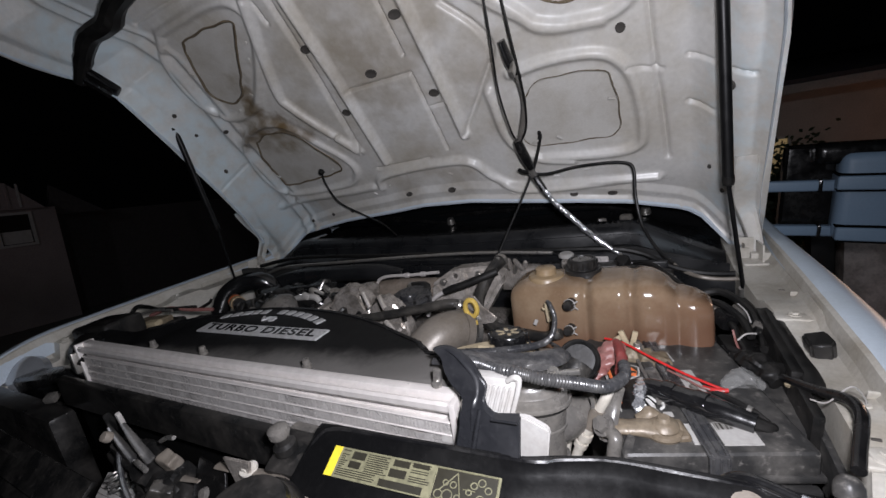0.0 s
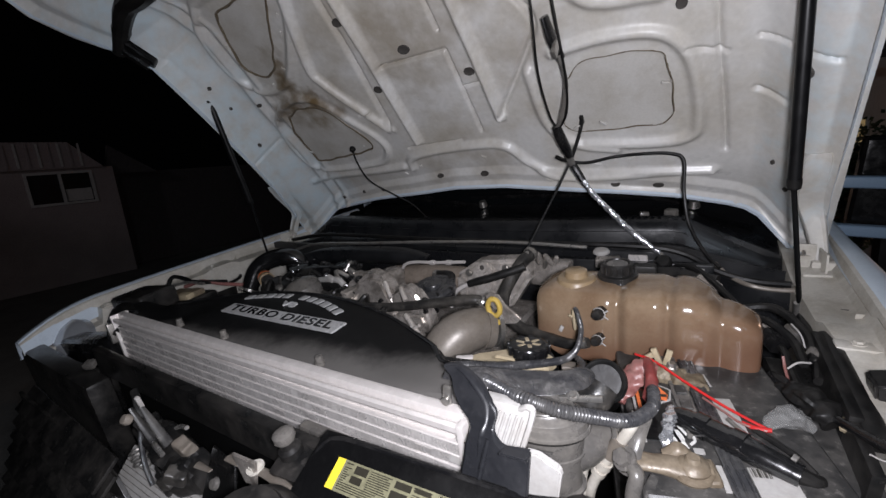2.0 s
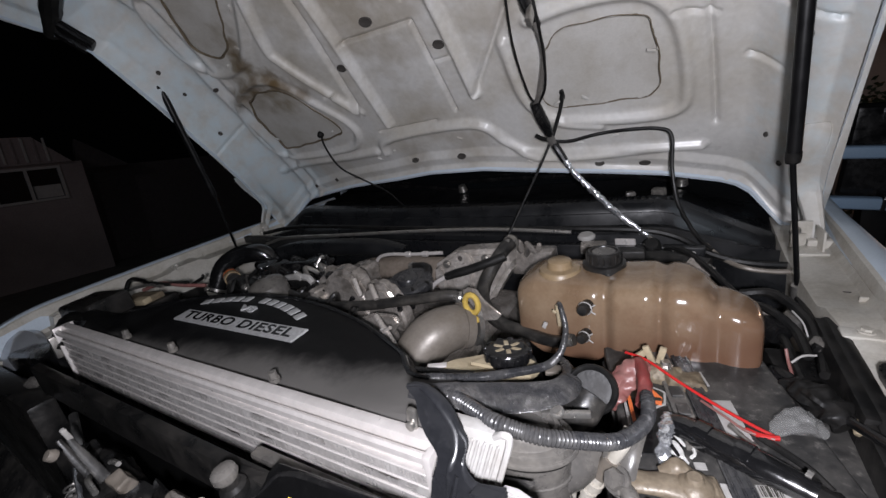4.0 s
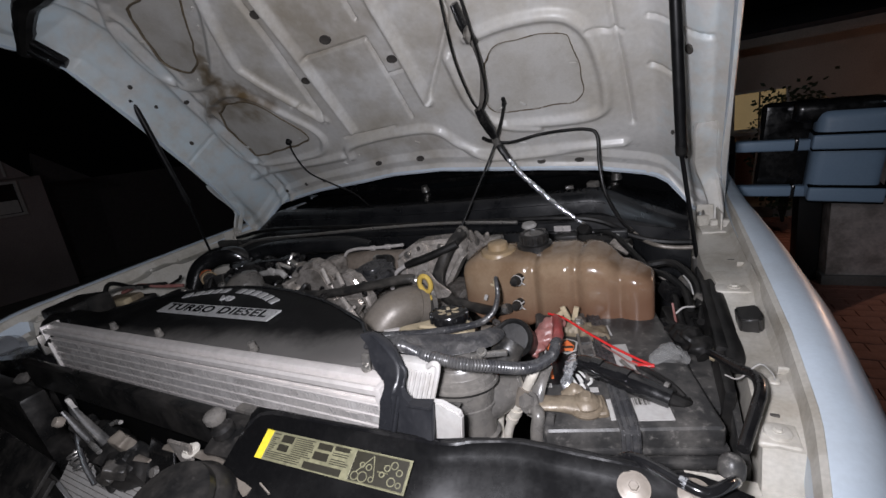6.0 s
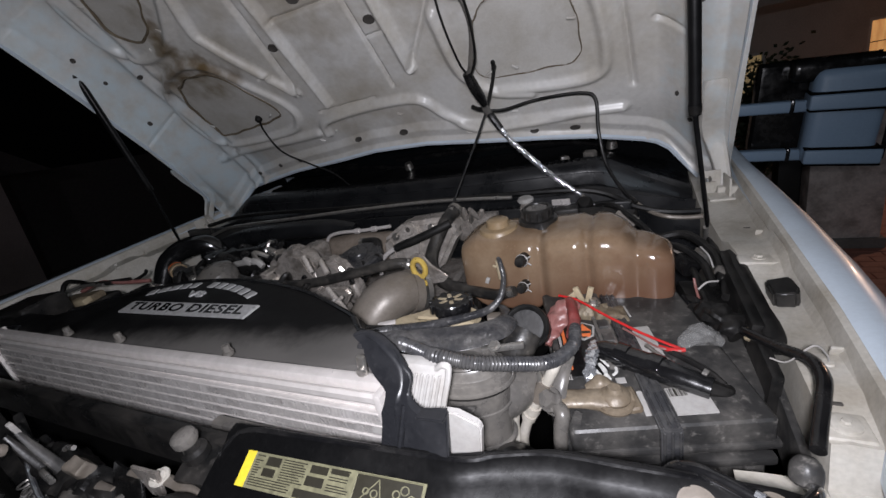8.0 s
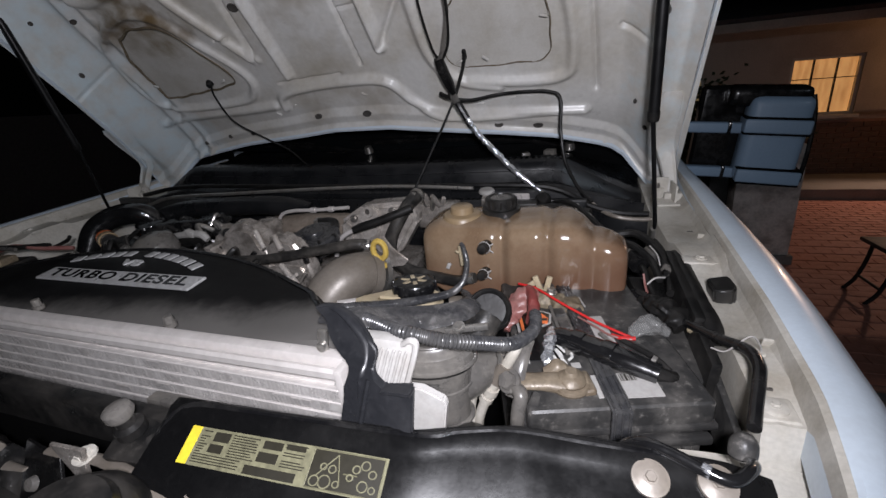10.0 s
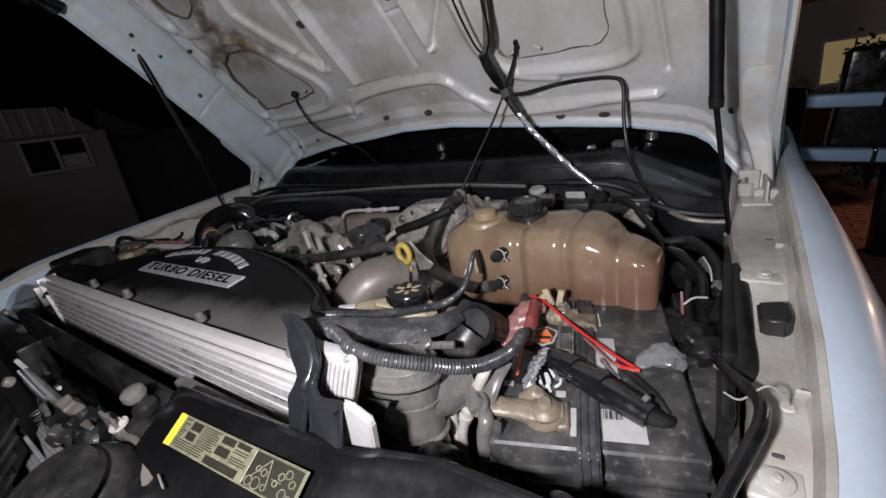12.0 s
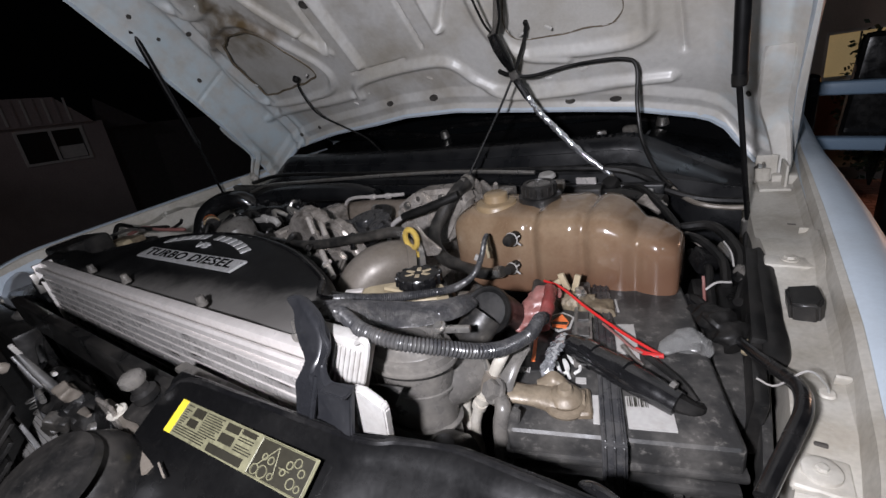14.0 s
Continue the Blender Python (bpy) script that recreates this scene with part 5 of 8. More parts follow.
part("ledge", prism([(0.503, 0.728), (0.5295, 0.729), (0.530, 0.740), (0.505, 0.739)], 0.003, Matrix.Translation((0, 0.0, 1.3850)), 0.001), ARM, bracket, "flat dusty step of the bracket")
part("rib", tube([(0.488, 0.740, 1.388), (0.484, 0.730, 1.365), (0.480, 0.724, 1.345), (0.470, 0.716, 1.30)], 0.0028, 8), ARM, bracket)
part("clip", join(block((0.4215, 0.776, 1.392), (0.010, 0.006, 0.026), (0, 8, 0), 0.003), lathe([(0.0035, 0.003), (0.005, 0.003), (0.005, 0)], aim((0.4215, 0.773, 1.388), (0, -1, 0)), 12)), STEEL, bracket, "pale metal spring clip")

# ======== fan shroud with lettering ========
shroud = thing("fan_shroud", (0.0, 0.87, 1.15), "dusty black fan shroud with silver engine lettering", "fan shroud")


def arch(x):
    return 0.845 + 0.135 * max(0.0, 1 - ((x - 0.01) / 0.36) ** 2) ** 0.7


def shroud_place(s, a, b):
    y1 = arch(s)
    y = 0.786 + a * (y1 - 0.786)
    dome = 0.013 * max(0.0, 1 - ((s - 0.0) / 0.30) ** 2)
    z = 1.358 + 0.008 * math.sin(min(1, a) * 1.8) + dome * math.sin(min(1.0, a) * 1.9) - b + 0.020 * max(0.0, (s - 0.28)) / 0.14
    return (s, y, z)


prof = [(0.0, 0.05), (0.0, 0.012), (0.03, 0.004), (0.10, 0.0), (0.25, 0.0), (0.45, 0.0), (0.65, 0.0), (0.8, 0.0), (0.9, 0.001), (0.96, 0.004), (1.0, 0.010), (1.03, 0.02), (1.06, 0.05), (1.08, 0.16)]
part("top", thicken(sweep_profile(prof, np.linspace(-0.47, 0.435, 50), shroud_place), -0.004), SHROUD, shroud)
part("raised_edge", tube([shroud_place(x, 0.93, -0.002) for x in np.linspace(-0.34, 0.40, 24)], 0.004, 8, 2), GLOSSY, shroud)
part("seam", tube([shroud_place(x, 0.30, -0.001) for x in np.linspace(-0.22, 0.28, 16)], 0.0025, 6, 2), GLOSSY, shroud)


def on_shroud(x, y, lift=0.003):
    a = (y - 0.786) / (arch(x) - 0.786)
    p = Vector(shroud_place(x, a, 0.0))
    q = Vector(shroud_place(x, a + 0.05, 0.0))
    r = Vector(shroud_place(x + 0.01, (y - 0.786) / (arch(x + 0.01) - 0.786), 0.0))
    ey, ex = (q - p).normalized(), (r - p).normalized()
    ez = ex.cross(ey).normalized()
    ey = ez.cross(ex)
    return Matrix.Translation(p + lift * ez) @ Matrix((ex, ey, ez)).transposed().to_4x4()


plate_m = on_shroud(-0.003, 0.873, 0.0035) @ pose(0, 0, 0, 0, 0, 1.0) @ Matrix.Diagonal((1.0, 0.97, 1, 1))
part("name_plate", prism([(-0.158, -0.0155), (0.152, -0.0155), (0.158, 0.0155), (-0.152, 0.0155)], 0.0035, plate_m, 0.0008), SILVER, shroud, "silver plate with cut-out lettering")
part("plate_lettering", lettering("TURBO DIESEL", 0.0335, 0.0008, plate_m @ Matrix.Translation((0, 0.0005, 0.0037)) @ Matrix.Diagonal((1.16, 0.82, 1, 1)), 1.12, 0.0006), GLOSSY, shroud)
part("cylinder_lettering", lettering("V8", 0.024, 0.0012, on_shroud(-0.022, 0.913, 0.0052) @ Matrix.Diagonal((1.5, 0.9, 1, 1)), 1.0, 0.0008), SILVER, shroud)
# the model name becomes a bowed row of plain blocks
for k, wide in enumerate((0.020, 0.021, 0.022, 0.018, 0.018, None, 0.018, 0.018, 0.018, 0.021, 0.018, 0.018)):
    if wide:
        x = -0.152 + k * 0.0234
        y = 0.942 - 1.5 * (x + 0.022) ** 2
        m = on_shroud(x, y, 0.0046) @ pose(0, 0, 0, 0, 0, -math.degrees(math.atan(3.0 * (x + 0.022))))
        part("name_block", xf(block((0, 0, 0.001), (wide * 0.92, 0.0175, 0.002), bevel=0.001), m), SILVER, shroud)
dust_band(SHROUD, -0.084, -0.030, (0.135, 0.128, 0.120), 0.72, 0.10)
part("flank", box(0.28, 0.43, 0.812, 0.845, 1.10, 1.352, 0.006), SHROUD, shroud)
part("left_box", block((-0.53, 0.865, 1.352), (0.13, 0.09, 0.05), (0, -4, 8), 0.012, 3), BLACK, shroud)

duct_end = thing("rubber_duct", (-0.43, 0.79, 1.2), "black rubber duct at the intercooler's far end", "duct")
part("boot", tube([(-0.62, 0.83, 1.30), (-0.52, 0.815, 1.335), (-0.44, 0.79, 1.338), (-0.405, 0.775, 1.325)], [0.03, 0.036, 0.038, 0.034], 14, flat=0.9), RUBBER, duct_end)
part("collar", tube([(-0.43, 0.787, 1.337), (-0.41, 0.777, 1.330)], 0.041, 16, 2), GLOSSY, duct_end)

# ======== battery ========
battery = thing("battery", (0.66, 0.97, 1.10), "dusty black truck battery with strap and worn labels", "battery")
BM = Matrix.Translation((0.607, 0.823, 1.295)) @ pose(0, 0, 0, 0, 0, 16.5)
part("case", box(0.004, 0.182, 0.006, 0.268, -0.185, -0.022, 0.005, 3, BM), BATT, battery)
part("lid", box(0.0, 0.186, 0.0, 0.274, -0.030, 0.0, 0.006, 3, BM), BATT, battery)
part("lid_rim", box(-0.003, 0.189, -0.003, 0.277, -0.034, -0.026, 0.003, 2, BM), BATT, battery)
part("front_ledge", box(0.002, 0.184, -0.007, 0.004, -0.050, -0.040, 0.003, 2, BM), BATT, battery)
for k in range(7):
    part("case_rib", box(0.016 + k * 0.024, 0.024 + k * 0.024, -0.002, 0.010, -0.18, -0.058, 0.002, 2, BM), BATT, battery)
part("vent_strip", box(0.058, 0.078, 0.085, 0.25, -0.001, 0.006, 0.002, 2, BM), GREY, battery)
for k in range(5):
    part("vent_cell", box(0.062, 0.075, 0.098 + k * 0.030, 0.116 + k * 0.030, 0.004, 0.0085, 0.001, 1, BM), BATT, battery)
strap_bm = join(box(0.0805, 0.1005, -0.0085, 0.272, 0.0005, 0.0050, 0.0015, 2), box(0.0805, 0.1005, -0.0105, -0.006, -0.12, 0.0040, 0.0015, 2))
strap = part("hold_down_strap", xf(strap_bm, BM), LOOM, battery, "dusty black ribbed hold-down strap")
for x in (0.0835, 0.0905, 0.0975):
    part("strap_ridge", join(box(x - 0.0012, x + 0.0012, -0.0085, 0.272, 0.0045, 0.0066, 0.0008, 1, BM), box(x - 0.0012, x + 0.0012, -0.0122, -0.010, -0.12, 0.0040, 0.0008, 1, BM)), LOOM, strap)
part("rivet", lathe([(0.0, 0.003), (0.004, 0.002), (0.005, 0.0)], BM @ aim((0.030, -0.002, -0.085), (0, -1, 0)), 10), CREAM, battery)
part("barcode_label", box(0.103, 0.140, 0.012, 0.048, 0.0, 0.0016, 0.0, 1, BM), PAPER, battery, "white barcode label")
for k, wdt in enumerate((0.0006, 0.0012, 0.0006, 0.0016, 0.0008, 0.0006, 0.0014, 0.0006, 0.001, 0.0006)):
    part("code_bar", box(0.1045 + k * 0.0018, 0.1045 + k * 0.0018 + wdt, 0.036, 0.047, 0.0016, 0.0020, 0.0, 1, BM), DARKPRINT, battery)
part("label", box(0.075, 0.0802, 0.014, 0.047, 0.0, 0.0016, 0.0, 1, BM), PAPER, battery)
part("printed_panel", box(0.008, 0.0555, 0.078, 0.176, 0.0, 0.0014, 0.0, 1, BM), GLOSSY, battery, "black printed panel")
part("orange_stripe", box(0.0145, 0.0185, 0.090, 0.174, 0.0014, 0.0020, 0.0, 1, BM), ORANGE, battery)
part("white_stripe", box(0.0095, 0.0125, 0.10, 0.165, 0.0014, 0.0020, 0.0, 1, BM), PAPER, battery)
shield_pts = [(-0.013, 0.010), (-0.009, 0.013), (0.0, 0.0175), (0.009, 0.013), (0.013, 0.010), (0.011, -0.007), (0.0, -0.014), (-0.011, -0.007)]
LOGO = BM @ Matrix.Translation((0.0425, 0.160, 0.0012)) @ pose(0, 0, 0, 0, 0, -6) @ Matrix.Diagonal((1.15, 1.25, 1, 1))
part("emblem_edge", prism(shield_pts, 0.0014, LOGO), PAPER, battery)
part("emblem", prism([(a * 0.82, b * 0.82) for a, b in shield_pts], 0.0022, LOGO), DARKPRINT, battery)
part("emblem_arrow", prism([(-0.0085, 0.0), (0.0, 0.0125), (0.0085, 0.0), (0.008, 0.006), (0.0, 0.0135), (-0.008, 0.006)][:3] + [(0.007, -0.009), (-0.007, -0.009)], 0.0028, LOGO), ORANGE, battery)
part("emblem_bar", xf(box(-0.0075, 0.0075, -0.0045, -0.0005, 0.0, 0.0034, 0.0), LOGO), DARKPRINT, battery)
for pts, r in (([(0.619, 0.937), (0.627, 0.926), (0.629, 0.934), (0.623, 0.942), (0.633, 0.924)], 0.0018), ([(0.624, 0.949), (0.632, 0.940), (0.629, 0.955), (0.637, 0.937), (0.635, 0.930)], 0.0017), ([(0.631, 0.958), (0.638, 0.942), (0.636, 0.951)], 0.0014)):
    part("white_scrawl", tube([(0.6340 + 1.35 * (a - 0.6285), 0.9240 + 1.35 * (b - 0.940), 1.2975) for a, b in pts], r, 6, 4), INNER, battery, "white painted scrawl")
for k in range(5):
    part("white_speck", box(0.0045 + 0.0022 * k, 0.0060 + 0.0022 * k, 0.074 + 0.001 * (k % 2), 0.081, 0.0, 0.0018, 0.0, 1, BM), PAPER, battery)
for k in range(4):
    part("text_bar", box(0.109 + 0.0036 * k, 0.1112 + 0.0036 * k, 0.178, 0.205, 0.0, 0.0012, 0.0, 1, BM @ pose(0, 0, 0, 0, 0, 4)), PAPER, battery)
part("warning_label", box(0.101, 0.122, 0.098, 0.160, 0.0, 0.0014, 0.0, 1, BM), PAPER, battery)
part("white_smudge", box(0.060, 0.070, 0.062, 0.070, 0.0, 0.0012, 0.0, 1, BM), PAPER, battery)
part("tray_wall", prism([(0.59, 1.249), (0.588, 1.14), (0.61, 1.14), (0.61, 1.259), (0.619, 1.312), (0.612, 1.314)], 0.003, Matrix.Translation((0, 0.8355, 0)) @ pose(0, 0, 0, 90), 0.001), BATT, battery)
part("tray", box(-0.012, 0.198, -0.014, 0.285, -0.21, -0.172, 0.004, 2, BM), BATT, battery)

# terminals, clamps and leads on the battery
neg = thing("battery_clamp", (0.63, 0.885, 1.287), "tan corroded battery clamp crusted with dirt", "battery clamp", "battery clamps", at=TRUCK @ Matrix.Translation((-0.004, -0.010, 0.001)))
part("clamp", tube([(0.583, 0.861, 1.296), (0.598, 0.870, 1.299), (0.618, 0.876, 1.298), (0.640, 0.881, 1.298), (0.666, 0.888, 1.296)], [0.010, 0.012, 0.013, 0.017, 0.013], 18, 10, flat=0.55, crumple=0.14), CLAMP, neg)
part("post", lathe([(0.0, 0.015), (0.006, 0.015), (0.008, 0.011), (0.013, 0.009), (0.0165, 0.004), (0.016, -0.014)], aim((0.650, 0.883, 1.298), (0, 0, 1)), 20), CLAMP, neg)
part("lobe", block((0.662, 0.885, 1.293), (0.022, 0.034, 0.014), (0, 0, 20), 0.005, 3), CLAMP, neg)
part("crust", tube([(0.622, 0.890, 1.300), (0.636, 0.894, 1.305), (0.648, 0.896, 1.300)], [0.006, 0.009, 0.006], 12, 8, crumple=0.35), CLAMP, neg)
part("ring", tube([(0.650 + 0.0165 * math.cos(a), 0.881 + 0.0165 * math.sin(a), 1.297) for a in np.linspace(0, 2 * math.pi, 19)], 0.0048, 8, 2), CLAMP, neg)
part("bolt", hexbolt((0.589, 0.861, 1.306), (-0.4, -0.6, 0.7), 0.010, 0.010, 1.3), GREY, neg)
part("braid", tube([(0.600, 0.905, 1.330), (0.597, 0.885, 1.322), (0.594, 0.870, 1.306), (0.592, 0.862, 1.285)], 0.010, 12, flat=0.45), GREY, neg, "grey braided strap")
part("lead", tube([(0.592, 0.862, 1.300), (0.602, 0.850, 1.300), (0.600, 0.845, 1.285), (0.598, 0.843, 1.262), (0.596, 0.842, 1.22), (0.596, 0.842, 1.17)], [0.0075, 0.0080, 0.0078, 0.0075, 0.0075, 0.0075], 12), GREY, neg, "grey braided earth lead")

pos = thing("battery_clamp", (0.585, 1.01, 1.287), "red plastic cover over a corroded battery clamp", "battery clamp", "battery clamps")
part("cover", tube([(0.558, 0.958, 1.296), (0.563, 0.972, 1.306), (0.571, 0.988, 1.317), (0.582, 1.004, 1.327), (0.594, 1.014, 1.322)], [0.008, 0.0125, 0.0135, 0.012, 0.008], 24, 14, flat=0.65, crumple=0.5, grain=1.4), RED, pos)
part("cover_tail", tube([(0.598, 0.944, 1.321), (0.596, 0.965, 1.328), (0.592, 0.988, 1.332), (0.586, 1.008, 1.330)], [0.0085, 0.0075, 0.0072, 0.008], 16, 8, crumple=0.3), DARKRED, pos)
part("crust", tube([(0.585, 1.030, 1.300), (0.605, 1.035, 1.300), (0.628, 1.040, 1.298)], [0.010, 0.014, 0.011], 16, 10, crumple=0.4), RUSTY, pos)
for k, (dx, dy, dz) in enumerate(((0.0, 0.0, 0.026), (0.013, 0.006, 0.022), (-0.010, 0.004, 0.020))):
    part("wing", block((0.594 + dx, 1.034 + dy, 1.306 + dz * 0.8), (0.008, 0.005, 0.024), (0, 35 * (k - 0.6), 0), 0.0015), TAN, pos)
part("crust", lumpy((0.632, 1.030, 1.296), (0.040, 0.026, 0.022), (0, 10, 15), 0.006, 3), RUSTY, pos)
part("stud", hexbolt((0.612, 1.036, 1.311), (0, 0, 1), 0.006, 0.008, 1.4), STEEL, pos)

red_lead = thing("red_wire", (0.64, 0.99, 1.29), "thin bright red wire laid across the battery", "wire")
part("sheath", tube([(0.566, 1.038, 1.322), (0.592, 1.026, 1.323), (0.630, 1.000, 1.317), (0.668, 0.981, 1.308), (0.695, 0.968, 1.304), (0.712, 0.962, 1.301)], 0.0017, 8), WIRE, red_lead)
part("second_strand", tube([(0.650, 0.992, 1.304), (0.672, 0.974, 1.303), (0.690, 0.960, 1.302), (0.712, 0.955, 1.303)], 0.0014, 6), RED, red_lead)
part("terminal", tube([(0.690, 0.964, 1.301), (0.702, 0.957, 1.302), (0.716, 0.958, 1.303)], [0.002, 0.003, 0.0025], 8), WIRE, red_lead)
part("bare_end", tube([(0.676, 0.968, 1.298), (0.690, 0.953, 1.296), (0.700, 0.946, 1.295)], 0.0028, 8), STEEL, red_lead)

wrapped = thing("taped_lead", (0.69, 0.92, 1.287), "lead bundle wrapped in shiny black tape on the battery", "cable")
part("roll", tube([(0.618, 0.950, 1.302), (0.635, 0.942, 1.305), (0.665, 0.928, 1.306), (0.700, 0.912, 1.305), (0.735, 0.899, 1.302)], [0.009, 0.0125, 0.0138, 0.0138, 0.012], 24, flat=0.92, wobble=0.05), TAPE, wrapped)
for q in ((0.652, 0.9345, 1.3055), (0.685, 0.919, 1.306)):
    part("tape_turn", tube([Vector(q) - Vector((0.006, -0.0027, 0)), Vector(q) + Vector((0.006, -0.0027, 0))], 0.0146, 20, 2), TAPE, wrapped)
part("tail", tube([(0.730, 0.902, 1.302), (0.748, 0.905, 1.294), (0.752, 0.915, 1.290)], [0.009, 0.007, 0.005], 10), RUBBER, wrapped)
part("loop", tube([(0.700, 0.958, 1.300), (0.716, 0.945, 1.300), (0.735, 0.930, 1.298), (0.748, 0.915, 1.294)], 0.0035, 8), RUBBER, wrapped)
part("ferrule", tube([(0.728, 0.9105, 1.313), (0.732, 0.9085, 1.312)], 0.004, 8, 2), STEEL, wrapped)

foil = thing("foil_scrap", (0.625, 0.92, 1.287), "crumpled foil tape at the end of the wrapped lead", "foil")
part("strip", tube([(0.620, 0.951, 1.311), (0.620, 0.929, 1.313), (0.619, 0.910, 1.312), (0.620, 0.896, 1.305), (0.623, 0.889, 1.298)], [0.0045, 0.0066, 0.0060, 0.0062, 0.004], 18, 10, flat=0.5, crumple=0.55, grain=1.6), FOIL, foil)

bag = thing("plastic_wrap", (0.735, 0.98, 1.288), "crumpled clear plastic wrap round a wire end", "plastic wrap")
part("bag", tube([(0.712, 0.966, 1.300), (0.724, 0.978, 1.305), (0.738, 0.988, 1.304), (0.752, 0.990, 1.297)], [0.005, 0.014, 0.017, 0.012], 28, 14, flat=0.6, crumple=0.4, grain=1.5), BAG, bag)

black_cable = thing("battery_cable", (0.79, 0.90, 1.30), "thick black cable looped round the battery's edge", "cable")
part("sheath", tube([(0.742, 1.05, 1.290), (0.770, 1.024, 1.294), (0.787, 0.985, 1.306), (0.802, 0.950, 1.318), (0.812, 0.914, 1.334), (0.811, 0.881, 1.342), (0.804, 0.855, 1.342), (0.796, 0.831, 1.338), (0.788, 0.806, 1.335)], [0.0048, 0.0050, 0.0053, 0.0056, 0.0058, 0.0058, 0.0056, 0.0054, 0.0054], 12), GLOSSY, black_cable)
part("boot", lathe([(0.0, 0.009), (0.005, 0.008), (0.008, 0.005), (0.0100, 0.001), (0.0104, -0.005), (0.0100, -0.010), (0.008, -0.012)], aim((0.779, 0.794, 1.329), (0.10, 0.45, 0.85)), 20), BATT, black_cable)
part("front_run", tube([(0.780, 0.786, 1.318), (0.778, 0.770, 1.334), (0.770, 0.755, 1.343), (0.757, 0.743, 1.345), (0.742, 0.746, 1.346), (0.725, 0.755, 1.346), (0.706, 0.764, 1.344), (0.694, 0.772, 1.332), (0.688, 0.782, 1.31)], 0.0046, 12), TAPE, black_cable)
part("cable_tie", tube([(0.788, 0.938, 1.315), (0.800, 0.930, 1.318), (0.816, 0.924, 1.343), (0.829, 0.932, 1.328), (0.833, 0.936, 1.317)], 0.0009, 6), PAPER, black_cable, "white plastic cable tie")
part("tape_band", tube([(0.744, 0.7455, 1.346), (0.739, 0.748, 1.346)], 0.0050, 12, 2), FOIL, black_cable)

# ======== coolant reservoir ========
reservoir = thing("coolant_reservoir", (0.56, 1.15, 1.20), "aged tan plastic coolant reservoir with brown sediment", "coolant reservoir")


def reservoir_body():
    """Lobed blow-moulded body: rounded sections along x with waists between the lobes and a sloping shoulder."""
    xs = np.linspace(0.398, 0.714, 110)
    bm = bmesh.new()
    rings, n = [], 44
    for x in xs:
        e = min(1.0, (x - 0.398) / 0.034, (0.714 - x) / 0.026)
        rnd = math.sqrt(max(0.0, 1 - (1 - e) ** 2))
        top = float(np.interp(x, [0.398, 0.43, 0.53, 0.60, 0.632, 0.650, 0.668, 0.690, 0.714], [1.384, 1.391, 1.391, 1.396, 1.394, 1.386, 1.373, 1.368, 1.360]))
        low = float(np.interp(x, [0.398, 0.44, 0.50, 0.60, 0.727], [1.285, 1.262, 1.262, 1.276, 1.284]))
        front = 1.078 + 0.006 * float(np.interp(x, [0.40, 0.50, 0.515, 0.532, 0.548, 0.585, 0.602, 0.62, 0.65, 0.668, 0.69, 0.727], [1.5, 0.6, 0.5, 0.9, 0.0, 0.0, 0.5, 0.0, 0.3, 0.9, 0.5, 1.2]))
        waist = 0.0050 * (math.exp(-((x - 0.533) / 0.0075) ** 2) + math.exp(-((x - 0.602) / 0.008) ** 2) + 0.6 * math.exp(-((x - 0.666) / 0.008) ** 2))
        taper = min(1.0, max(0.0, (x - 0.61) / 0.10))
        back, mid_z = 1.205 - 0.045 * taper * taper * (3 - 2 * taper), (top + low) / 2
        half_z, half_y, mid_y = (top - low) / 2 - waist, (back - front) / 2 - waist, (front + back) / 2
        scale = 0.74 + 0.26 * rnd
        ring = []
        for k in range(n):
            a = 2 * math.pi * k / n
            c, q = math.cos(a), math.sin(a)
            p = 0.50 if q > 0 else 0.26
            y, z = half_y * scale * math.copysign(abs(c) ** p, c), half_z * scale * math.copysign(abs(q) ** p, q)
            foot = min(1.0, max(0.0, (-z - half_z * scale + 0.016) / 0.006))
            ring.append(bm.verts.new((x, mid_y + y * (1 + 0.06 * foot), mid_z + z)))
        rings.append(ring)
    for a, b in zip(rings, rings[1:]):
        for k in range(n):
            bm.faces.new((a[k], a[(k + 1) % n], b[(k + 1) % n], b[k]))
    bm.faces.new(rings[0][::-1])
    bm.faces.new(rings[-1])
    bmesh.ops.recalc_face_normals(bm, faces=bm.faces)
    return bm


part("body", reservoir_body(), TANK, reservoir, "", 55)
part("filler_plug", lathe([(0.0, 0.019), (0.015, 0.019), (0.018, 0.017), (0.0195, 0.007), (0.030, 0.005), (0.033, 0.001), (0.034, -0.012)], aim((0.460, 1.134, 1.389), (0, 0, 1)), 28), TANKTOP, reservoir, "cream moulded plug")
cap = part("pressure_cap", lathe([(0.0, 0.021), (0.018, 0.021), (0.019, 0.0235), (0.0225, 0.0235), (0.0245, 0.021), (0.0250, 0.006), (0.031, 0.005), (0.032, -0.006), (0.028, -0.008)], aim((0.521, 1.158, 1.392), (0, 0, 1)), 28), BLACK, reservoir, "dusty black ribbed pressure cap")
for k in range(18):
    a = k * math.pi / 9
    part("cap_rib", block((0.521 + 0.0250 * math.cos(a), 1.158 + 0.0250 * math.sin(a), 1.406), (0.003, 0.0028, 0.013), (0, 0, math.degrees(a)), 0.001, 1), BLACK, cap)
part("cap_top", lathe([(0.0, 0.0224), (0.0165, 0.0222), (0.0178, 0.0205)], aim((0.521, 1.158, 1.392), (0, 0, 1)), 24), GREY, cap, "dusty grey cap top")
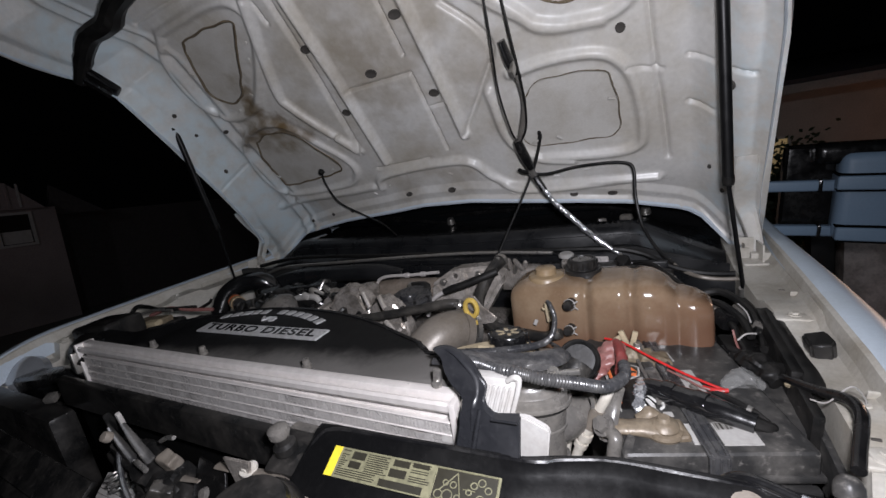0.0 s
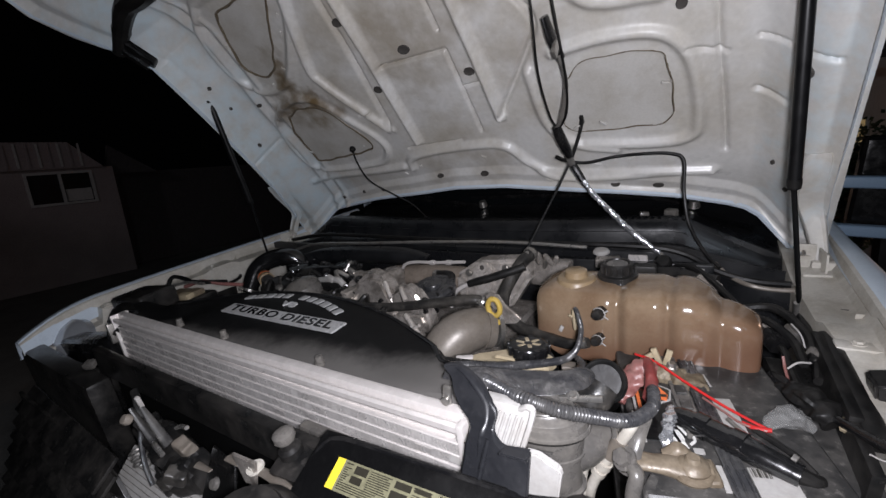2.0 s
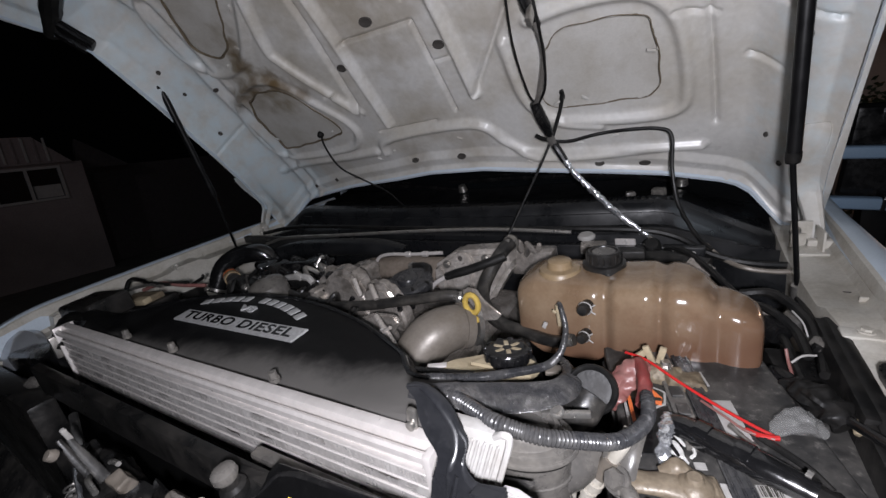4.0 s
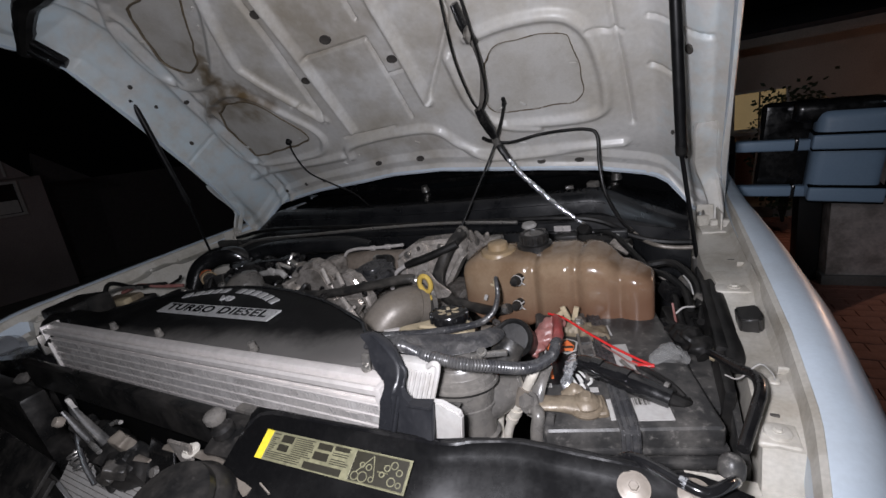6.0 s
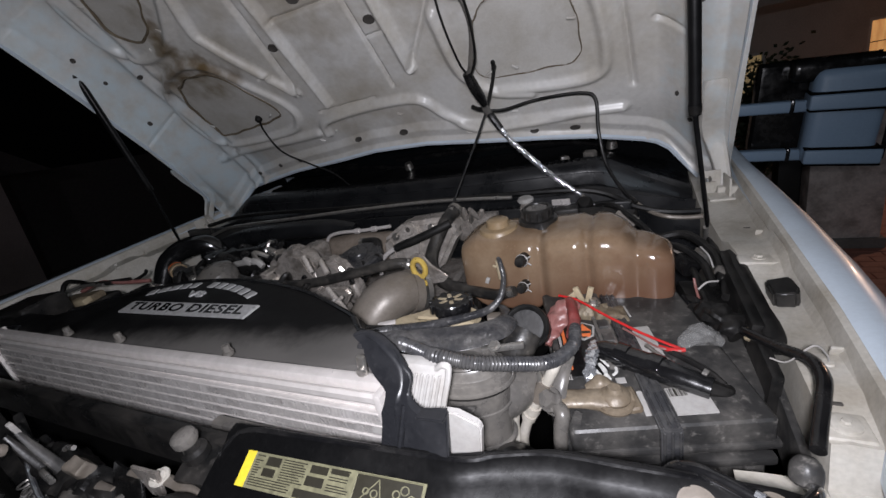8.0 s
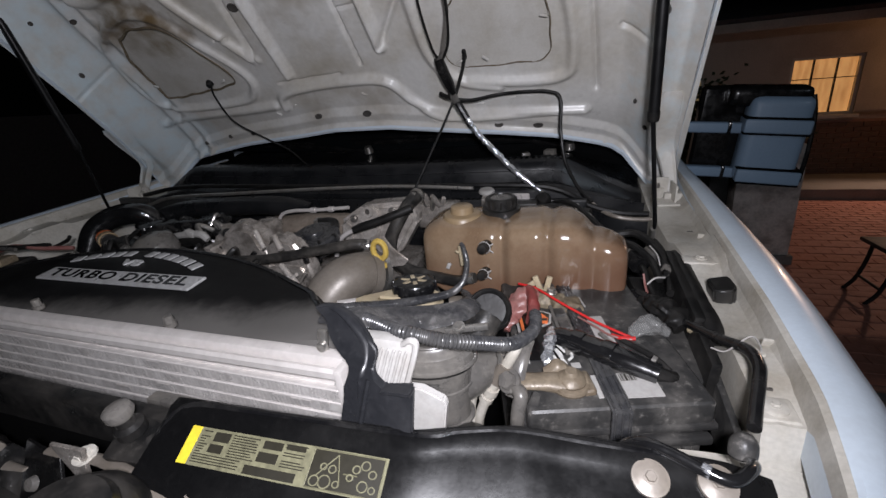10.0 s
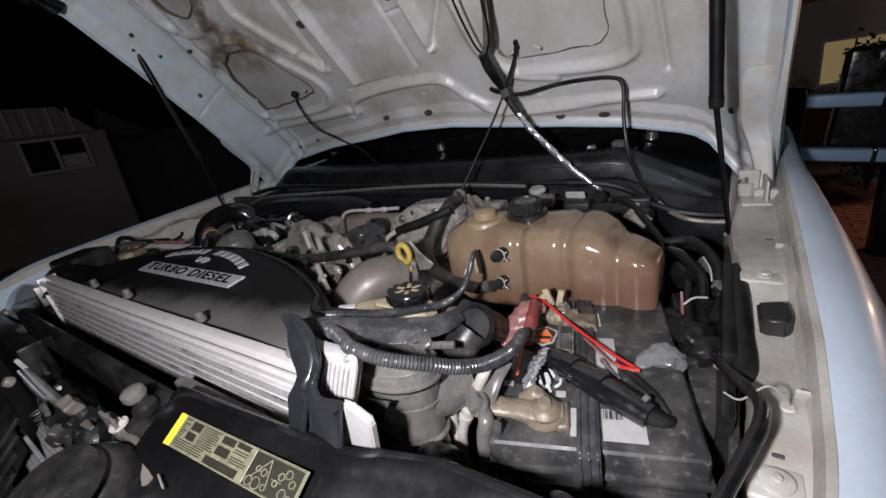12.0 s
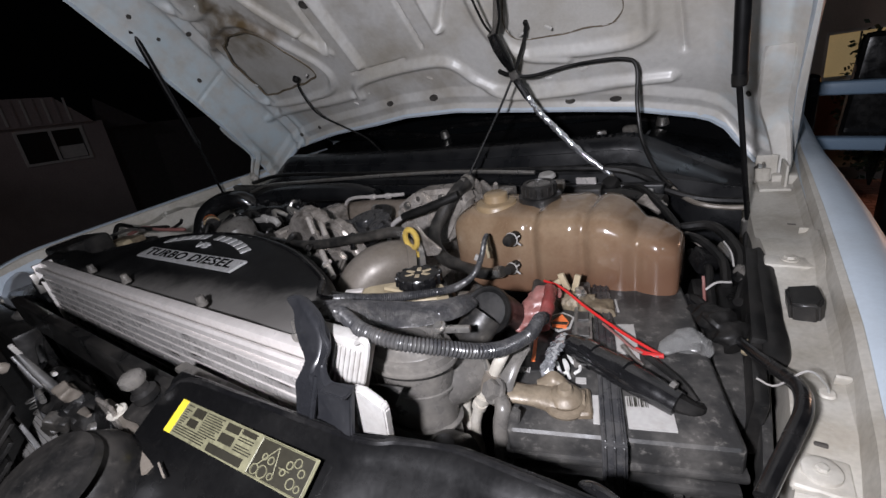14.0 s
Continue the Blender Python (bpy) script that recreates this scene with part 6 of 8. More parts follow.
for (x, y, z), r in (((0.510, 1.073, 1.362), 0.0085), ((0.507, 1.070, 1.318), 0.0075)):
    port = part("port", lathe([(0.0, 0.016), (r * 0.8, 0.015), (r, 0.010), (r, -0.012)], aim((x, y, z), (-0.1, -1, 0.1)), 18), BLACK, reservoir, "black rubber-capped port")
    part("spring_clip", lathe([(r * 1.10, 0.0016), (r * 1.20, 0.0), (r * 1.10, -0.0016), (r * 1.0, 0.0), (r * 1.10, 0.0016)], aim((x, y - 0.003, z), (-0.1, -1, 0.1)), 18, False), PAPER, port)
    for sgn in (1, -1):
        part("clip_ear", block((x + r * 1.25, y - 0.004, z + sgn * 0.005), (0.009, 0.0016, 0.0022), (0, -sgn * 35, 0), 0.0008, 1), PAPER, port)
part("tee_fitting", join(tube([(0.474, 1.066, 1.366), (0.475, 1.064, 1.352), (0.477, 1.062, 1.335)], 0.0042, 10), block((0.470, 1.060, 1.358), (0.007, 0.004, 0.004), (0, 30, 0), 0.002), block((0.480, 1.06, 1.350), (0.006, 0.005, 0.008), (0, -20, 0), 0.002)), TAN, reservoir)
part("lower_clip", block((0.452, 1.066, 1.330), (0.006, 0.004, 0.010), (0, 25, 0), 0.001), PAPER, reservoir)

# ======== hoses ========


def hose(points, r, label, material=HOSE, category="hose", name="hose", ends=True, **more):
    p = [Vector(q) for q in points]
    ob = thing(name, p[len(p) // 2], label, category)
    part("sleeve", tube(p, r, 12, 6, **more), material, ob)
    if ends:
        for a, b in ((p[0], p[1]), (p[-1], p[-2])):
            w = (b - a).normalized()
            rr = (r if isinstance(r, (int, float)) else (r[0] if a is p[0] else r[-1])) * 1.14
            part("clamp", join(tube([a + w * 0.004, a + w * 0.012], rr, 14, 2), block(a + w * 0.008 + Vector((0, -rr, rr * 0.5)), (0.008, 0.006, 0.008), bevel=0.001)), STEEL, ob, "steel band clamp")
    return ob


hose([(0.318, 1.300, 1.376), (0.308, 1.265, 1.366), (0.298, 1.235, 1.346), (0.289, 1.20, 1.317), (0.305, 1.16, 1.300), (0.350, 1.12, 1.291), (0.411, 1.090, 1.297), (0.462, 1.066, 1.304), (0.495, 1.062, 1.314)], [0.0145, 0.014, 0.0135, 0.0135, 0.013, 0.012, 0.010, 0.009, 0.008], "thick dusty black coolant hose beside the reservoir")
hose([(0.452, 0.808, 1.399), (0.470, 0.800, 1.401), (0.489, 0.792, 1.402), (0.510, 0.783, 1.407), (0.539, 0.790, 1.398), (0.568, 0.811, 1.384), (0.584, 0.831, 1.370), (0.594, 0.853, 1.358), (0.602, 0.876, 1.351), (0.606, 0.900, 1.346), (0.603, 0.927, 1.342), (0.600, 0.946, 1.332)], 0.0066, "ribbed grey-black wiring conduit ending at the battery clamp", LOOM, "conduit", "wiring_conduit", False, rib=0.0034, amp=0.0007)
hose([(0.405, 0.803, 1.400), (0.445, 0.808, 1.402), (0.460, 0.822, 1.391), (0.480, 0.843, 1.380), (0.505, 0.858, 1.376), (0.528, 0.876, 1.374), (0.532, 0.905, 1.366), (0.520, 0.945, 1.348), (0.500, 0.985, 1.334)], [0.010, 0.015, 0.019, 0.019, 0.017, 0.013, 0.010, 0.009, 0.007], "flat braided black wiring sleeve behind the intercooler", BRAID, "conduit", "wiring_conduit", False, flat=0.32, weave=0.0034)
hose([(0.378, 0.846, 1.378), (0.420, 0.845, 1.388), (0.446, 0.864, 1.381), (0.470, 0.893, 1.371), (0.498, 0.921, 1.366), (0.505, 0.946, 1.362), (0.506, 0.972, 1.362), (0.503, 0.998, 1.372), (0.487, 1.038, 1.375), (0.477, 1.062, 1.370)], [0.0045, 0.0048, 0.005, 0.005, 0.0048, 0.0042, 0.0036, 0.0032, 0.003, 0.0028], "thin ribbed conduit curling up to the reservoir", LOOM, "conduit", "wiring_conduit", False, rib=0.0022, amp=0.0006)
hose([(0.335, 0.872, 1.360), (0.38, 0.880, 1.358), (0.42, 0.900, 1.350), (0.45, 0.935, 1.34), (0.46, 0.98, 1.32)], 0.008, "black rubber line under the conduits", BLACK, "hose", "hose", False)
hose([(-0.135, 1.07, 1.331), (-0.027, 1.06, 1.320), (0.084, 1.06, 1.323), (0.195, 1.08, 1.337), (0.273, 1.09, 1.349), (0.300, 1.10, 1.342)], [0.008, 0.009, 0.0095, 0.0095, 0.010, 0.010], "dusty black hose crossing the engine front")
hose([(-0.555, 1.14, 1.255), (-0.545, 1.18, 1.315), (-0.515, 1.225, 1.338), (-0.465, 1.26, 1.332), (-0.445, 1.28, 1.290), (-0.44, 1.29, 1.25)], [0.025, 0.027, 0.028, 0.028, 0.026, 0.025], "glossy black intake elbow", TAPE)
hose([(-0.50, 1.30, 1.300), (-0.38, 1.325, 1.322), (-0.22, 1.34, 1.330), (-0.08, 1.345, 1.330), (0.0, 1.35, 1.318)], [0.022, 0.026, 0.026, 0.025, 0.02], "long glossy black duct below the cowl", COWL, ends=False)
hose([(-0.35, 1.18, 1.300), (-0.28, 1.20, 1.325), (-0.20, 1.22, 1.322), (-0.12, 1.21, 1.30)], 0.012, "short black vacuum hose", GLOSSY)
hose([(0.085, 1.25, 1.325), (0.15, 1.22, 1.335), (0.16, 1.16, 1.31)], 0.010, "short black vacuum hose", RUBBER)
hose([(0.204, 1.202, 1.329), (0.226, 1.207, 1.336), (0.252, 1.212, 1.343), (0.290, 1.222, 1.355), (0.325, 1.236, 1.366)], [0.0075, 0.009, 0.009, 0.009, 0.009], "black rubber sleeve on a steel line", RUBBER, ends=False)

# ======== engine ========
engine = thing("engine", (0.0, 1.15, 0.95), "dusty cast aluminium diesel engine under pipes and hoses", "engine")
part("block", box(-0.36, 0.30, 0.98, 1.38, 0.88, 1.225, 0.02, 3), CAST, engine)
part("intake", tube([(-0.10, 1.32, 1.280), (0.02, 1.31, 1.288), (0.14, 1.30, 1.292)], [0.034, 0.040, 0.042], 14, flat=0.85, wobble=0.08), INTAKE, engine)
UPRIGHT = pose(0, 0, 0, 90)
part("head_casting", prism([(0.134, 1.322), (0.165, 1.342), (0.199, 1.362), (0.31, 1.371), (0.325, 1.33), (0.272, 1.25), (0.20, 1.232), (0.142, 1.258), (0.130, 1.292)], 0.055, Matrix.Translation((0, 1.312, 0)) @ UPRIGHT, 0.010, 3), HEAD, engine, "pale dusty cast housing")
part("head_web", prism([(0.190, 1.240), (0.186, 1.335), (0.200, 1.360), (0.236, 1.362), (0.246, 1.335), (0.232, 1.29), (0.242, 1.245)], 0.012, Matrix.Translation((0, 1.262, 0)) @ UPRIGHT, 0.004, 2), HEAD, engine)
part("head_web", prism([(0.148, 1.250), (0.142, 1.310), (0.158, 1.330), (0.170, 1.318), (0.166, 1.262)], 0.010, Matrix.Translation((0, 1.264, 0)) @ UPRIGHT, 0.004, 2), HEAD, engine)
part("head_boss", lathe([(0.0, 0.002), (0.006, 0.002), (0.0075, 0.006), (0.012, 0.006), (0.014, 0.0), (0.014, -0.01)], aim((0.217, 1.250, 1.352), (-0.05, -1, 0.15)), 18), HEAD, engine)
part("casting_hole", lathe([(0.0, 0.0), (0.0055, 0.0), (0.0055, -0.004)], aim((0.217, 1.2465, 1.3525), (-0.05, -1, 0.15)), 14), HOLE, engine)
for x, z in ((0.178, 1.334), (0.272, 1.352), (0.296, 1.340)):
    part("head_bolt", hexbolt((x, 1.254, z), (0, -1, 0.1), 0.006, 0.006), STEEL, engine)
part("neck", prism([(-0.073, 1.300), (-0.045, 1.340), (-0.020, 1.365), (0.004, 1.377), (0.030, 1.376), (0.052, 1.366), (0.064, 1.335), (0.082, 1.305), (0.070, 1.24), (-0.062, 1.24)], 0.052, Matrix.Translation((0, 1.148, 0)) @ UPRIGHT, 0.013, 3), CAST, engine)
part("neck_rib", prism([(-0.006, 1.25), (-0.010, 1.335), (0.006, 1.362), (0.020, 1.340), (0.016, 1.25)], 0.010, Matrix.Translation((0.006, 1.108, 0)) @ UPRIGHT, 0.003, 2), CAST, engine)
part("neck_cap", join(lathe([(0.0, 0.010), (0.017, 0.009), (0.021, 0.0), (0.021, -0.008)], aim((0.0, 1.132, 1.360), (0.1, -0.2, 1)), 6), lathe([(0.024, 0.0), (0.024, -0.01)], aim((0.0, 1.132, 1.355), (0.1, -0.2, 1)), 16)), CAST, engine)
part("housing", prism([(-0.112, 1.245), (-0.106, 1.305), (-0.085, 1.330), (-0.050, 1.326), (-0.030, 1.300), (-0.026, 1.245)], 0.060, Matrix.Translation((0, 1.135, 0)) @ UPRIGHT, 0.010, 3), CAST, engine)
part("housing_web", prism([(-0.092, 1.25), (-0.090, 1.310), (-0.080, 1.318), (-0.072, 1.310), (-0.070, 1.25)], 0.008, Matrix.Translation((0, 1.077, 0)) @ UPRIGHT, 0.002, 2), CAST, engine)
part("housing", prism([(0.026, 1.235), (0.030, 1.285), (0.052, 1.312), (0.084, 1.308), (0.098, 1.280), (0.100, 1.235)], 0.050, Matrix.Translation((0, 1.130, 0)) @ UPRIGHT, 0.010, 3), CAST, engine)
for x, z in ((-0.098, 1.300), (-0.045, 1.312), (0.040, 1.290), (0.088, 1.285)):
    part("housing_bolt", hexbolt((x, 1.076, z), (0, -1, 0.3), 0.0055, 0.006), STEEL, engine)
part("bracket_plate", prism([(0.117, 1.32), (0.158, 1.336), (0.204, 1.338), (0.214, 1.324), (0.175, 1.28), (0.125, 1.27)], 0.012, Matrix.Translation((0, 1.032, 0)) @ UPRIGHT, 0.004, 2), CAST, engine)
for a, b, r in (((0.092, 1.062, 1.380), (0.112, 1.050, 1.352), 0.0042), ((0.187, 1.0, 1.347), (0.25, 0.96, 1.327), 0.0050), ((0.176, 0.975, 1.313), (0.235, 0.975, 1.347), 0.0030)):
    part("bright_link", tube([a, Vector(a).lerp(Vector(b), 0.5), b], r, 10, 2), HEAD, engine)
part("link_bolt", tube([(0.140, 1.052, 1.376), (0.158, 1.040, 1.356)], 0.0052, 12, 2), HEAD, engine)
part("plate_bolt", hexbolt((0.217, 0.975, 1.333), (-0.1, -1, 0.4), 0.006, 0.006), ALU, engine)
part("cast_body", prism([(0.060, 1.270), (0.072, 1.345), (0.104, 1.362), (0.140, 1.352), (0.168, 1.310), (0.175, 1.250)], 0.040, Matrix.Translation((0, 1.128, 0)) @ UPRIGHT, 0.012, 3), CAST, engine)
part("tensioner", lathe([(0.0, 0.02), (0.014, 0.018), (0.028, 0.008), (0.03, -0.01)], aim((0.16, 1.03, 1.278), (0, -0.8, 0.6)), 20), CAST, engine)
act = part("actuator", lathe([(0.0, 0.020), (0.020, 0.020), (0.022, 0.017), (0.022, 0.012), (0.046, 0.010), (0.050, 0.006), (0.050, -0.004), (0.044, -0.022), (0.036, -0.03)], aim((0.133, 1.17, 1.322), (0, -0.20, 1)), 32), LOOM, engine, "dusty black stepped actuator drum")
for k in range(8):
    part("actuator_rib", block((0.133 + 0.046 * math.cos(k * 0.785), 1.168 + 0.046 * math.sin(k * 0.785), 1.330), (0.010, 0.005, 0.008), (0, 0, k * 45), 0.0015, 1), BLACK, act)
part("actuator_arm", block((0.088, 1.150, 1.318), (0.04, 0.03, 0.036), (0, 10, 20), 0.010, 3), LOOM, engine)
part("steel_line", tube([(-0.044, 1.27, 1.285), (-0.037, 1.27, 1.312), (-0.030, 1.27, 1.328), (-0.014, 1.27, 1.339), (0.019, 1.27, 1.345), (0.075, 1.27, 1.347), (0.136, 1.27, 1.352), (0.160, 1.27, 1.354)], 0.0040, 10), ALU, engine)
part("line_nut", lathe([(0.009, 0.0), (0.009, 0.016), (0.0, 0.016)], aim((0.060, 1.270, 1.3465), (1, 0, 0.05)) @ Matrix.Diagonal((0.72, 0.72, 0.8, 1)), 6), ALU, engine)
part("line_nut", lathe([(0.009, 0.0), (0.009, 0.016), (0.0, 0.016)], aim((0.108, 1.270, 1.3495), (1, 0, 0.05)) @ Matrix.Diagonal((0.72, 0.72, 0.8, 1)), 6), ALU, engine)
part("steel_line", tube([(0.156, 1.195, 1.272), (0.162, 1.195, 1.291), (0.170, 1.196, 1.307), (0.186, 1.198, 1.320), (0.207, 1.202, 1.3305)], 0.0052, 12), ALU, engine)
part("grey_dome", lathe([(0.0, 0.024), (0.020, 0.022), (0.038, 0.012), (0.042, 0.0), (0.041, -0.03)], aim((-0.152, 1.045, 1.348), (0, -0.2, 1)), 24), GREY, engine, "smooth grey plastic dome")
part("connector", join(tube([(-0.205, 1.118, 1.333), (-0.160, 1.115, 1.342), (-0.105, 1.112, 1.347), (-0.088, 1.112, 1.335)], [0.006, 0.007, 0.008, 0.007], 8), block((-0.125, 1.108, 1.350), (0.02, 0.012, 0.014), (0, 20, 0), 0.003)), PAPER, engine, "pale grey connector")
part("connector_block", block((-0.16, 1.13, 1.325), (0.08, 0.03, 0.025), (0, -8, 6), 0.006), BLACK, engine)
for k, (x, y, z, sx, sy, sz) in enumerate(((-0.30, 1.20, 1.305, 0.07, 0.06, 0.05), (-0.22, 1.25, 1.315, 0.09, 0.05, 0.04), (-0.36, 1.12, 1.285, 0.10, 0.07, 0.06), (-0.24, 1.10, 1.295, 0.07, 0.05, 0.05), (-0.12, 1.20, 1.305, 0.06, 0.05, 0.05), (-0.05, 1.24, 1.300, 0.06, 0.05, 0.06), (-0.40, 1.22, 1.300, 0.06, 0.06, 0.05), (0.06, 1.20, 1.275, 0.07, 0.06, 0.05))):
    part("rocker_box", lumpy((x, y, z), (sx, sy, sz), (8 * math.sin(k * 2), 9 * math.cos(k * 3), 25 * math.sin(k * 5)), 0.006, k * 3.7), (BLACK, GLOSSY, BLACK, GLOSSY, CAST, CAST, GLOSSY, CAST)[k], engine)
rng = random.Random(11)
for k in range(110):
    x, y = -0.36 + 0.60 * rng.random(), 1.03 + 0.24 * rng.random()
    z = 1.294 + 0.038 * rng.random() - 0.05 * max(0, x)
    way = (rng.uniform(-0.6, 0.6), -0.5, 1)
    if x > -0.06 and y > 1.09:
        continue
    if rng.random() < 0.55:
        part("bolt", hexbolt((x, y, z), way, 0.006 + 0.003 * rng.random(), 0.008), (STEEL, BLACK, GLOSSY, BLACK)[rng.randrange(4)], engine)
    else:
        q = Vector((x, y, z))
        part("fuel_line", tube([q, q + Vector((rng.uniform(-0.04, 0.04), 0.02, 0.02)), q + Vector((rng.uniform(-0.07, 0.07), 0.05, -0.02))], 0.004 + 0.002 * rng.random(), 8), (STEEL, RUBBER, GLOSSY, HOSE)[rng.randrange(4)], engine)

pipe = thing("intake_pipe", (0.27, 1.04, 1.15), "dusty tan metal intake elbow on the engine front", "pipe")
part("elbow", tube([(0.252, 0.975, 1.16), (0.249, 0.985, 1.235), (0.258, 1.000, 1.284), (0.277, 1.025, 1.308), (0.296, 1.050, 1.312), (0.309, 1.068, 1.308)], [0.038, 0.039, 0.040, 0.040, 0.038, 0.035], 26, 6), PIPE, pipe)
part("collar", tube([(0.305, 1.062, 1.310), (0.313, 1.073, 1.306)], 0.039, 26, 2), PIPE, pipe)
part("band", tube([(0.317, 1.079, 1.304), (0.322, 1.086, 1.302)], 0.036, 26, 2), STEEL, pipe)
part("weld_bead", tube([(0.287, 0.994, 1.300), (0.292, 1.000, 1.303)], 0.003, 8, 2), PIPE, pipe)

dip = thing("dipstick", (0.31, 1.09, 1.25), "yellow ring-handled oil dipstick", "dipstick")
ring_pts = [(0.3335 + 0.0115 * math.sin(a), 1.066, 1.352 + 0.016 * math.cos(a)) for a in np.linspace(0, 2 * math.pi, 17)]
part("ring", tube(ring_pts, 0.0048, 8, 3), YELLOW, dip)
part("tag", join(block((0.3335, 1.067, 1.332), (0.010, 0.006, 0.012), (0, 10, 0), 0.003), block((0.3335, 1.068, 1.324), (0.018, 0.008, 0.008), (0, 10, 0), 0.002)), YELLOW, dip)
part("stem", tube([(0.3335, 1.069, 1.328), (0.336, 1.074, 1.29), (0.340, 1.085, 1.22)], 0.004, 8), STEEL, dip)
part("guide", prism([(0.306, 1.362), (0.318, 1.369), (0.333, 1.366), (0.345, 1.347), (0.373, 1.325), (0.363, 1.314), (0.335, 1.309), (0.326, 1.330), (0.310, 1.350)], 0.004, Matrix.Translation((0, 1.092, 0)) @ UPRIGHT, 0.001), CAST, dip, "pale aluminium guide bracket")

oil = thing("oil_filler", (0.43, 0.93, 1.30), "tan plastic oil filler with a black spoked cap", "oil filler")
part("neck", prism([(0.340, 0.915), (0.362, 0.940), (0.395, 0.962), (0.440, 0.978), (0.468, 0.962), (0.462, 0.935), (0.43, 0.918), (0.385, 0.905)], 0.018, Matrix.Translation((0.020, -0.022, 1.340)), 0.005, 3), TAN, oil)
part("shoulder", prism([(0.385, 0.925), (0.405, 0.948), (0.43, 0.955), (0.438, 0.935), (0.42, 0.925)], 0.008, Matrix.Translation((0.020, -0.022, 1.357)), 0.004, 2), TAN, oil)
OC = aim((0.452, 0.929, 1.364), (0, 0.12, 1)) @ Matrix.Diagonal((1.12, 1.12, 0.52, 1))
oil_cap = part("cap", lathe([(0.013, 0.026), (0.018, 0.028), (0.0225, 0.024), (0.024, 0.018), (0.024, 0.004), (0.021, 0.0), (0.021, -0.01)], OC, 28), GLOSSY, oil, "glossy black oil cap")
for k in range(12):
    a = (k + 0.5) * math.pi / 6
    part("cap_lobe", xf(block((0.0238 * math.cos(a), 0.0238 * math.sin(a), 0.013), (0.004, 0.0065, 0.024), (0, 0, math.degrees(a)), 0.0016, 2), OC), GLOSSY, oil_cap)
part("cap_floor", lathe([(0.0, 0.022), (0.018, 0.022), (0.018, 0.018)], OC, 24), GLOSSY, oil_cap)
for k in range(6):
    a = k * math.pi / 3
    part("spoke", xf(block((0.011 * math.cos(a), 0.011 * math.sin(a), 0.0255), (0.012, 0.005, 0.003), (0, 0, math.degrees(a)), 0.001), OC), TAN, oil_cap)
part("pipe", tube([(0.462, 0.935, 1.350), (0.460, 0.955, 1.31), (0.452, 0.97, 1.24)], [0.022, 0.023, 0.023], 16), BLACK, oil)
part("bracket", block((0.497, 0.958, 1.335), (0.022, 0.020, 0.006), (-8, 5, 20), 0.002), PIPE, oil)
part("tab", block((0.372, 0.894, 1.360), (0.024, 0.008, 0.003), (0, 0, 25), 0.001), ALU, oil)

# ======== air intake beside the battery ========
airbox = thing("air_box", (0.527, 0.822, 1.10), "weathered grey plastic air box with a ridged lid", "air box")
AB = Matrix.Translation((0.503, 0.832, 1.217)) @ pose(0, 0, 0, 0, 0, 8) @ Matrix.Diagonal((0.92, 0.62, 1, 1))
part("canister", xf(lathe([(0.043, -0.10), (0.0445, 0.06), (0.0475, 0.10), (0.050, 0.122), (0.050, 0.134)], None, 36), AB), GREY, airbox)
part("lid", xf(lathe([(0.0, 0.1475), (0.026, 0.1475), (0.0285, 0.1450), (0.0300, 0.1440), (0.0320, 0.1455), (0.0350, 0.1500), (0.0385, 0.1505), (0.0415, 0.1480), (0.0432, 0.1420), (0.0450, 0.1400), (0.0500, 0.1395), (0.0530, 0.1385), (0.0545, 0.1320), (0.0545, 0.127), (0.051, 0.125)], None, 56), AB), GREY, airbox)
part("seam", xf(lathe([(0.0520, 0.1225), (0.0538, 0.1225), (0.0538, 0.1258), (0.0520, 0.1258)], None, 48), AB), BLACK, airbox)
part("lid_flange", xf(lathe([(0.0530, 0.1262), (0.0568, 0.1266), (0.0572, 0.1290), (0.0560, 0.1312), (0.0530, 0.1316)], None, 56), AB), GREY, airbox)
for z in (1.296, 1.250):
    part("hoop", xf(lathe([(0.0455, -0.0028), (0.0490, -0.0012), (0.0490, 0.0012), (0.0455, 0.0028)], None, 48), AB @ Matrix.Translation((0, 0, z - 1.20))), GREY, airbox)
part("outlet", tube([(0.522, 0.848, 1.303), (0.540, 0.862, 1.303), (0.556, 0.879, 1.304), (0.566, 0.895, 1.304)], [0.030, 0.026, 0.018, 0.015], 18, flat=1.0), GREY, airbox)
part("outlet_clip", tube([(0.572, 0.862, 1.334), (0.5735, 0.862, 1.327), (0.573, 0.862, 1.320)], 0.0028, 8), STEEL, airbox)
part("elbow", tube([(0.549, 0.913, 1.347), (0.543, 0.902, 1.337), (0.533, 0.893, 1.318), (0.523, 0.890, 1.290)], [0.0200, 0.0205, 0.0200, 0.0185], 22), HOSE, airbox, "black rubber elbow")
part("boot", lathe([(0.0, 0.002), (0.0200, 0.002), (0.0215, 0.004), (0.0245, 0.0055), (0.0265, 0.003), (0.0268, -0.004), (0.0240, -0.010), (0.0230, -0.030)], aim((0.550, 0.918, 1.350), (0.06, -0.80, 0.60)), 36), RUBBER, airbox, "round black rubber boot")
part("boot_pipe", tube([(0.551, 0.930, 1.340), (0.545, 0.965, 1.312), (0.53, 1.01, 1.26)], 0.022, 16), RUBBER, airbox)
part("pale_clip", block((0.483, 0.846, 1.364), (0.020, 0.006, 0.004), (0, 4, 10), 0.001), PAPER, airbox)
part("clip_bolt", hexbolt((0.508, 0.866, 1.352), (0, -0.2, 1), 0.005, 0.006), ALU, airbox)
part("strip", block((0.540, 0.856, 1.366), (0.046, 0.006, 0.007), (0, -4, 14), 0.002), STEEL, airbox)
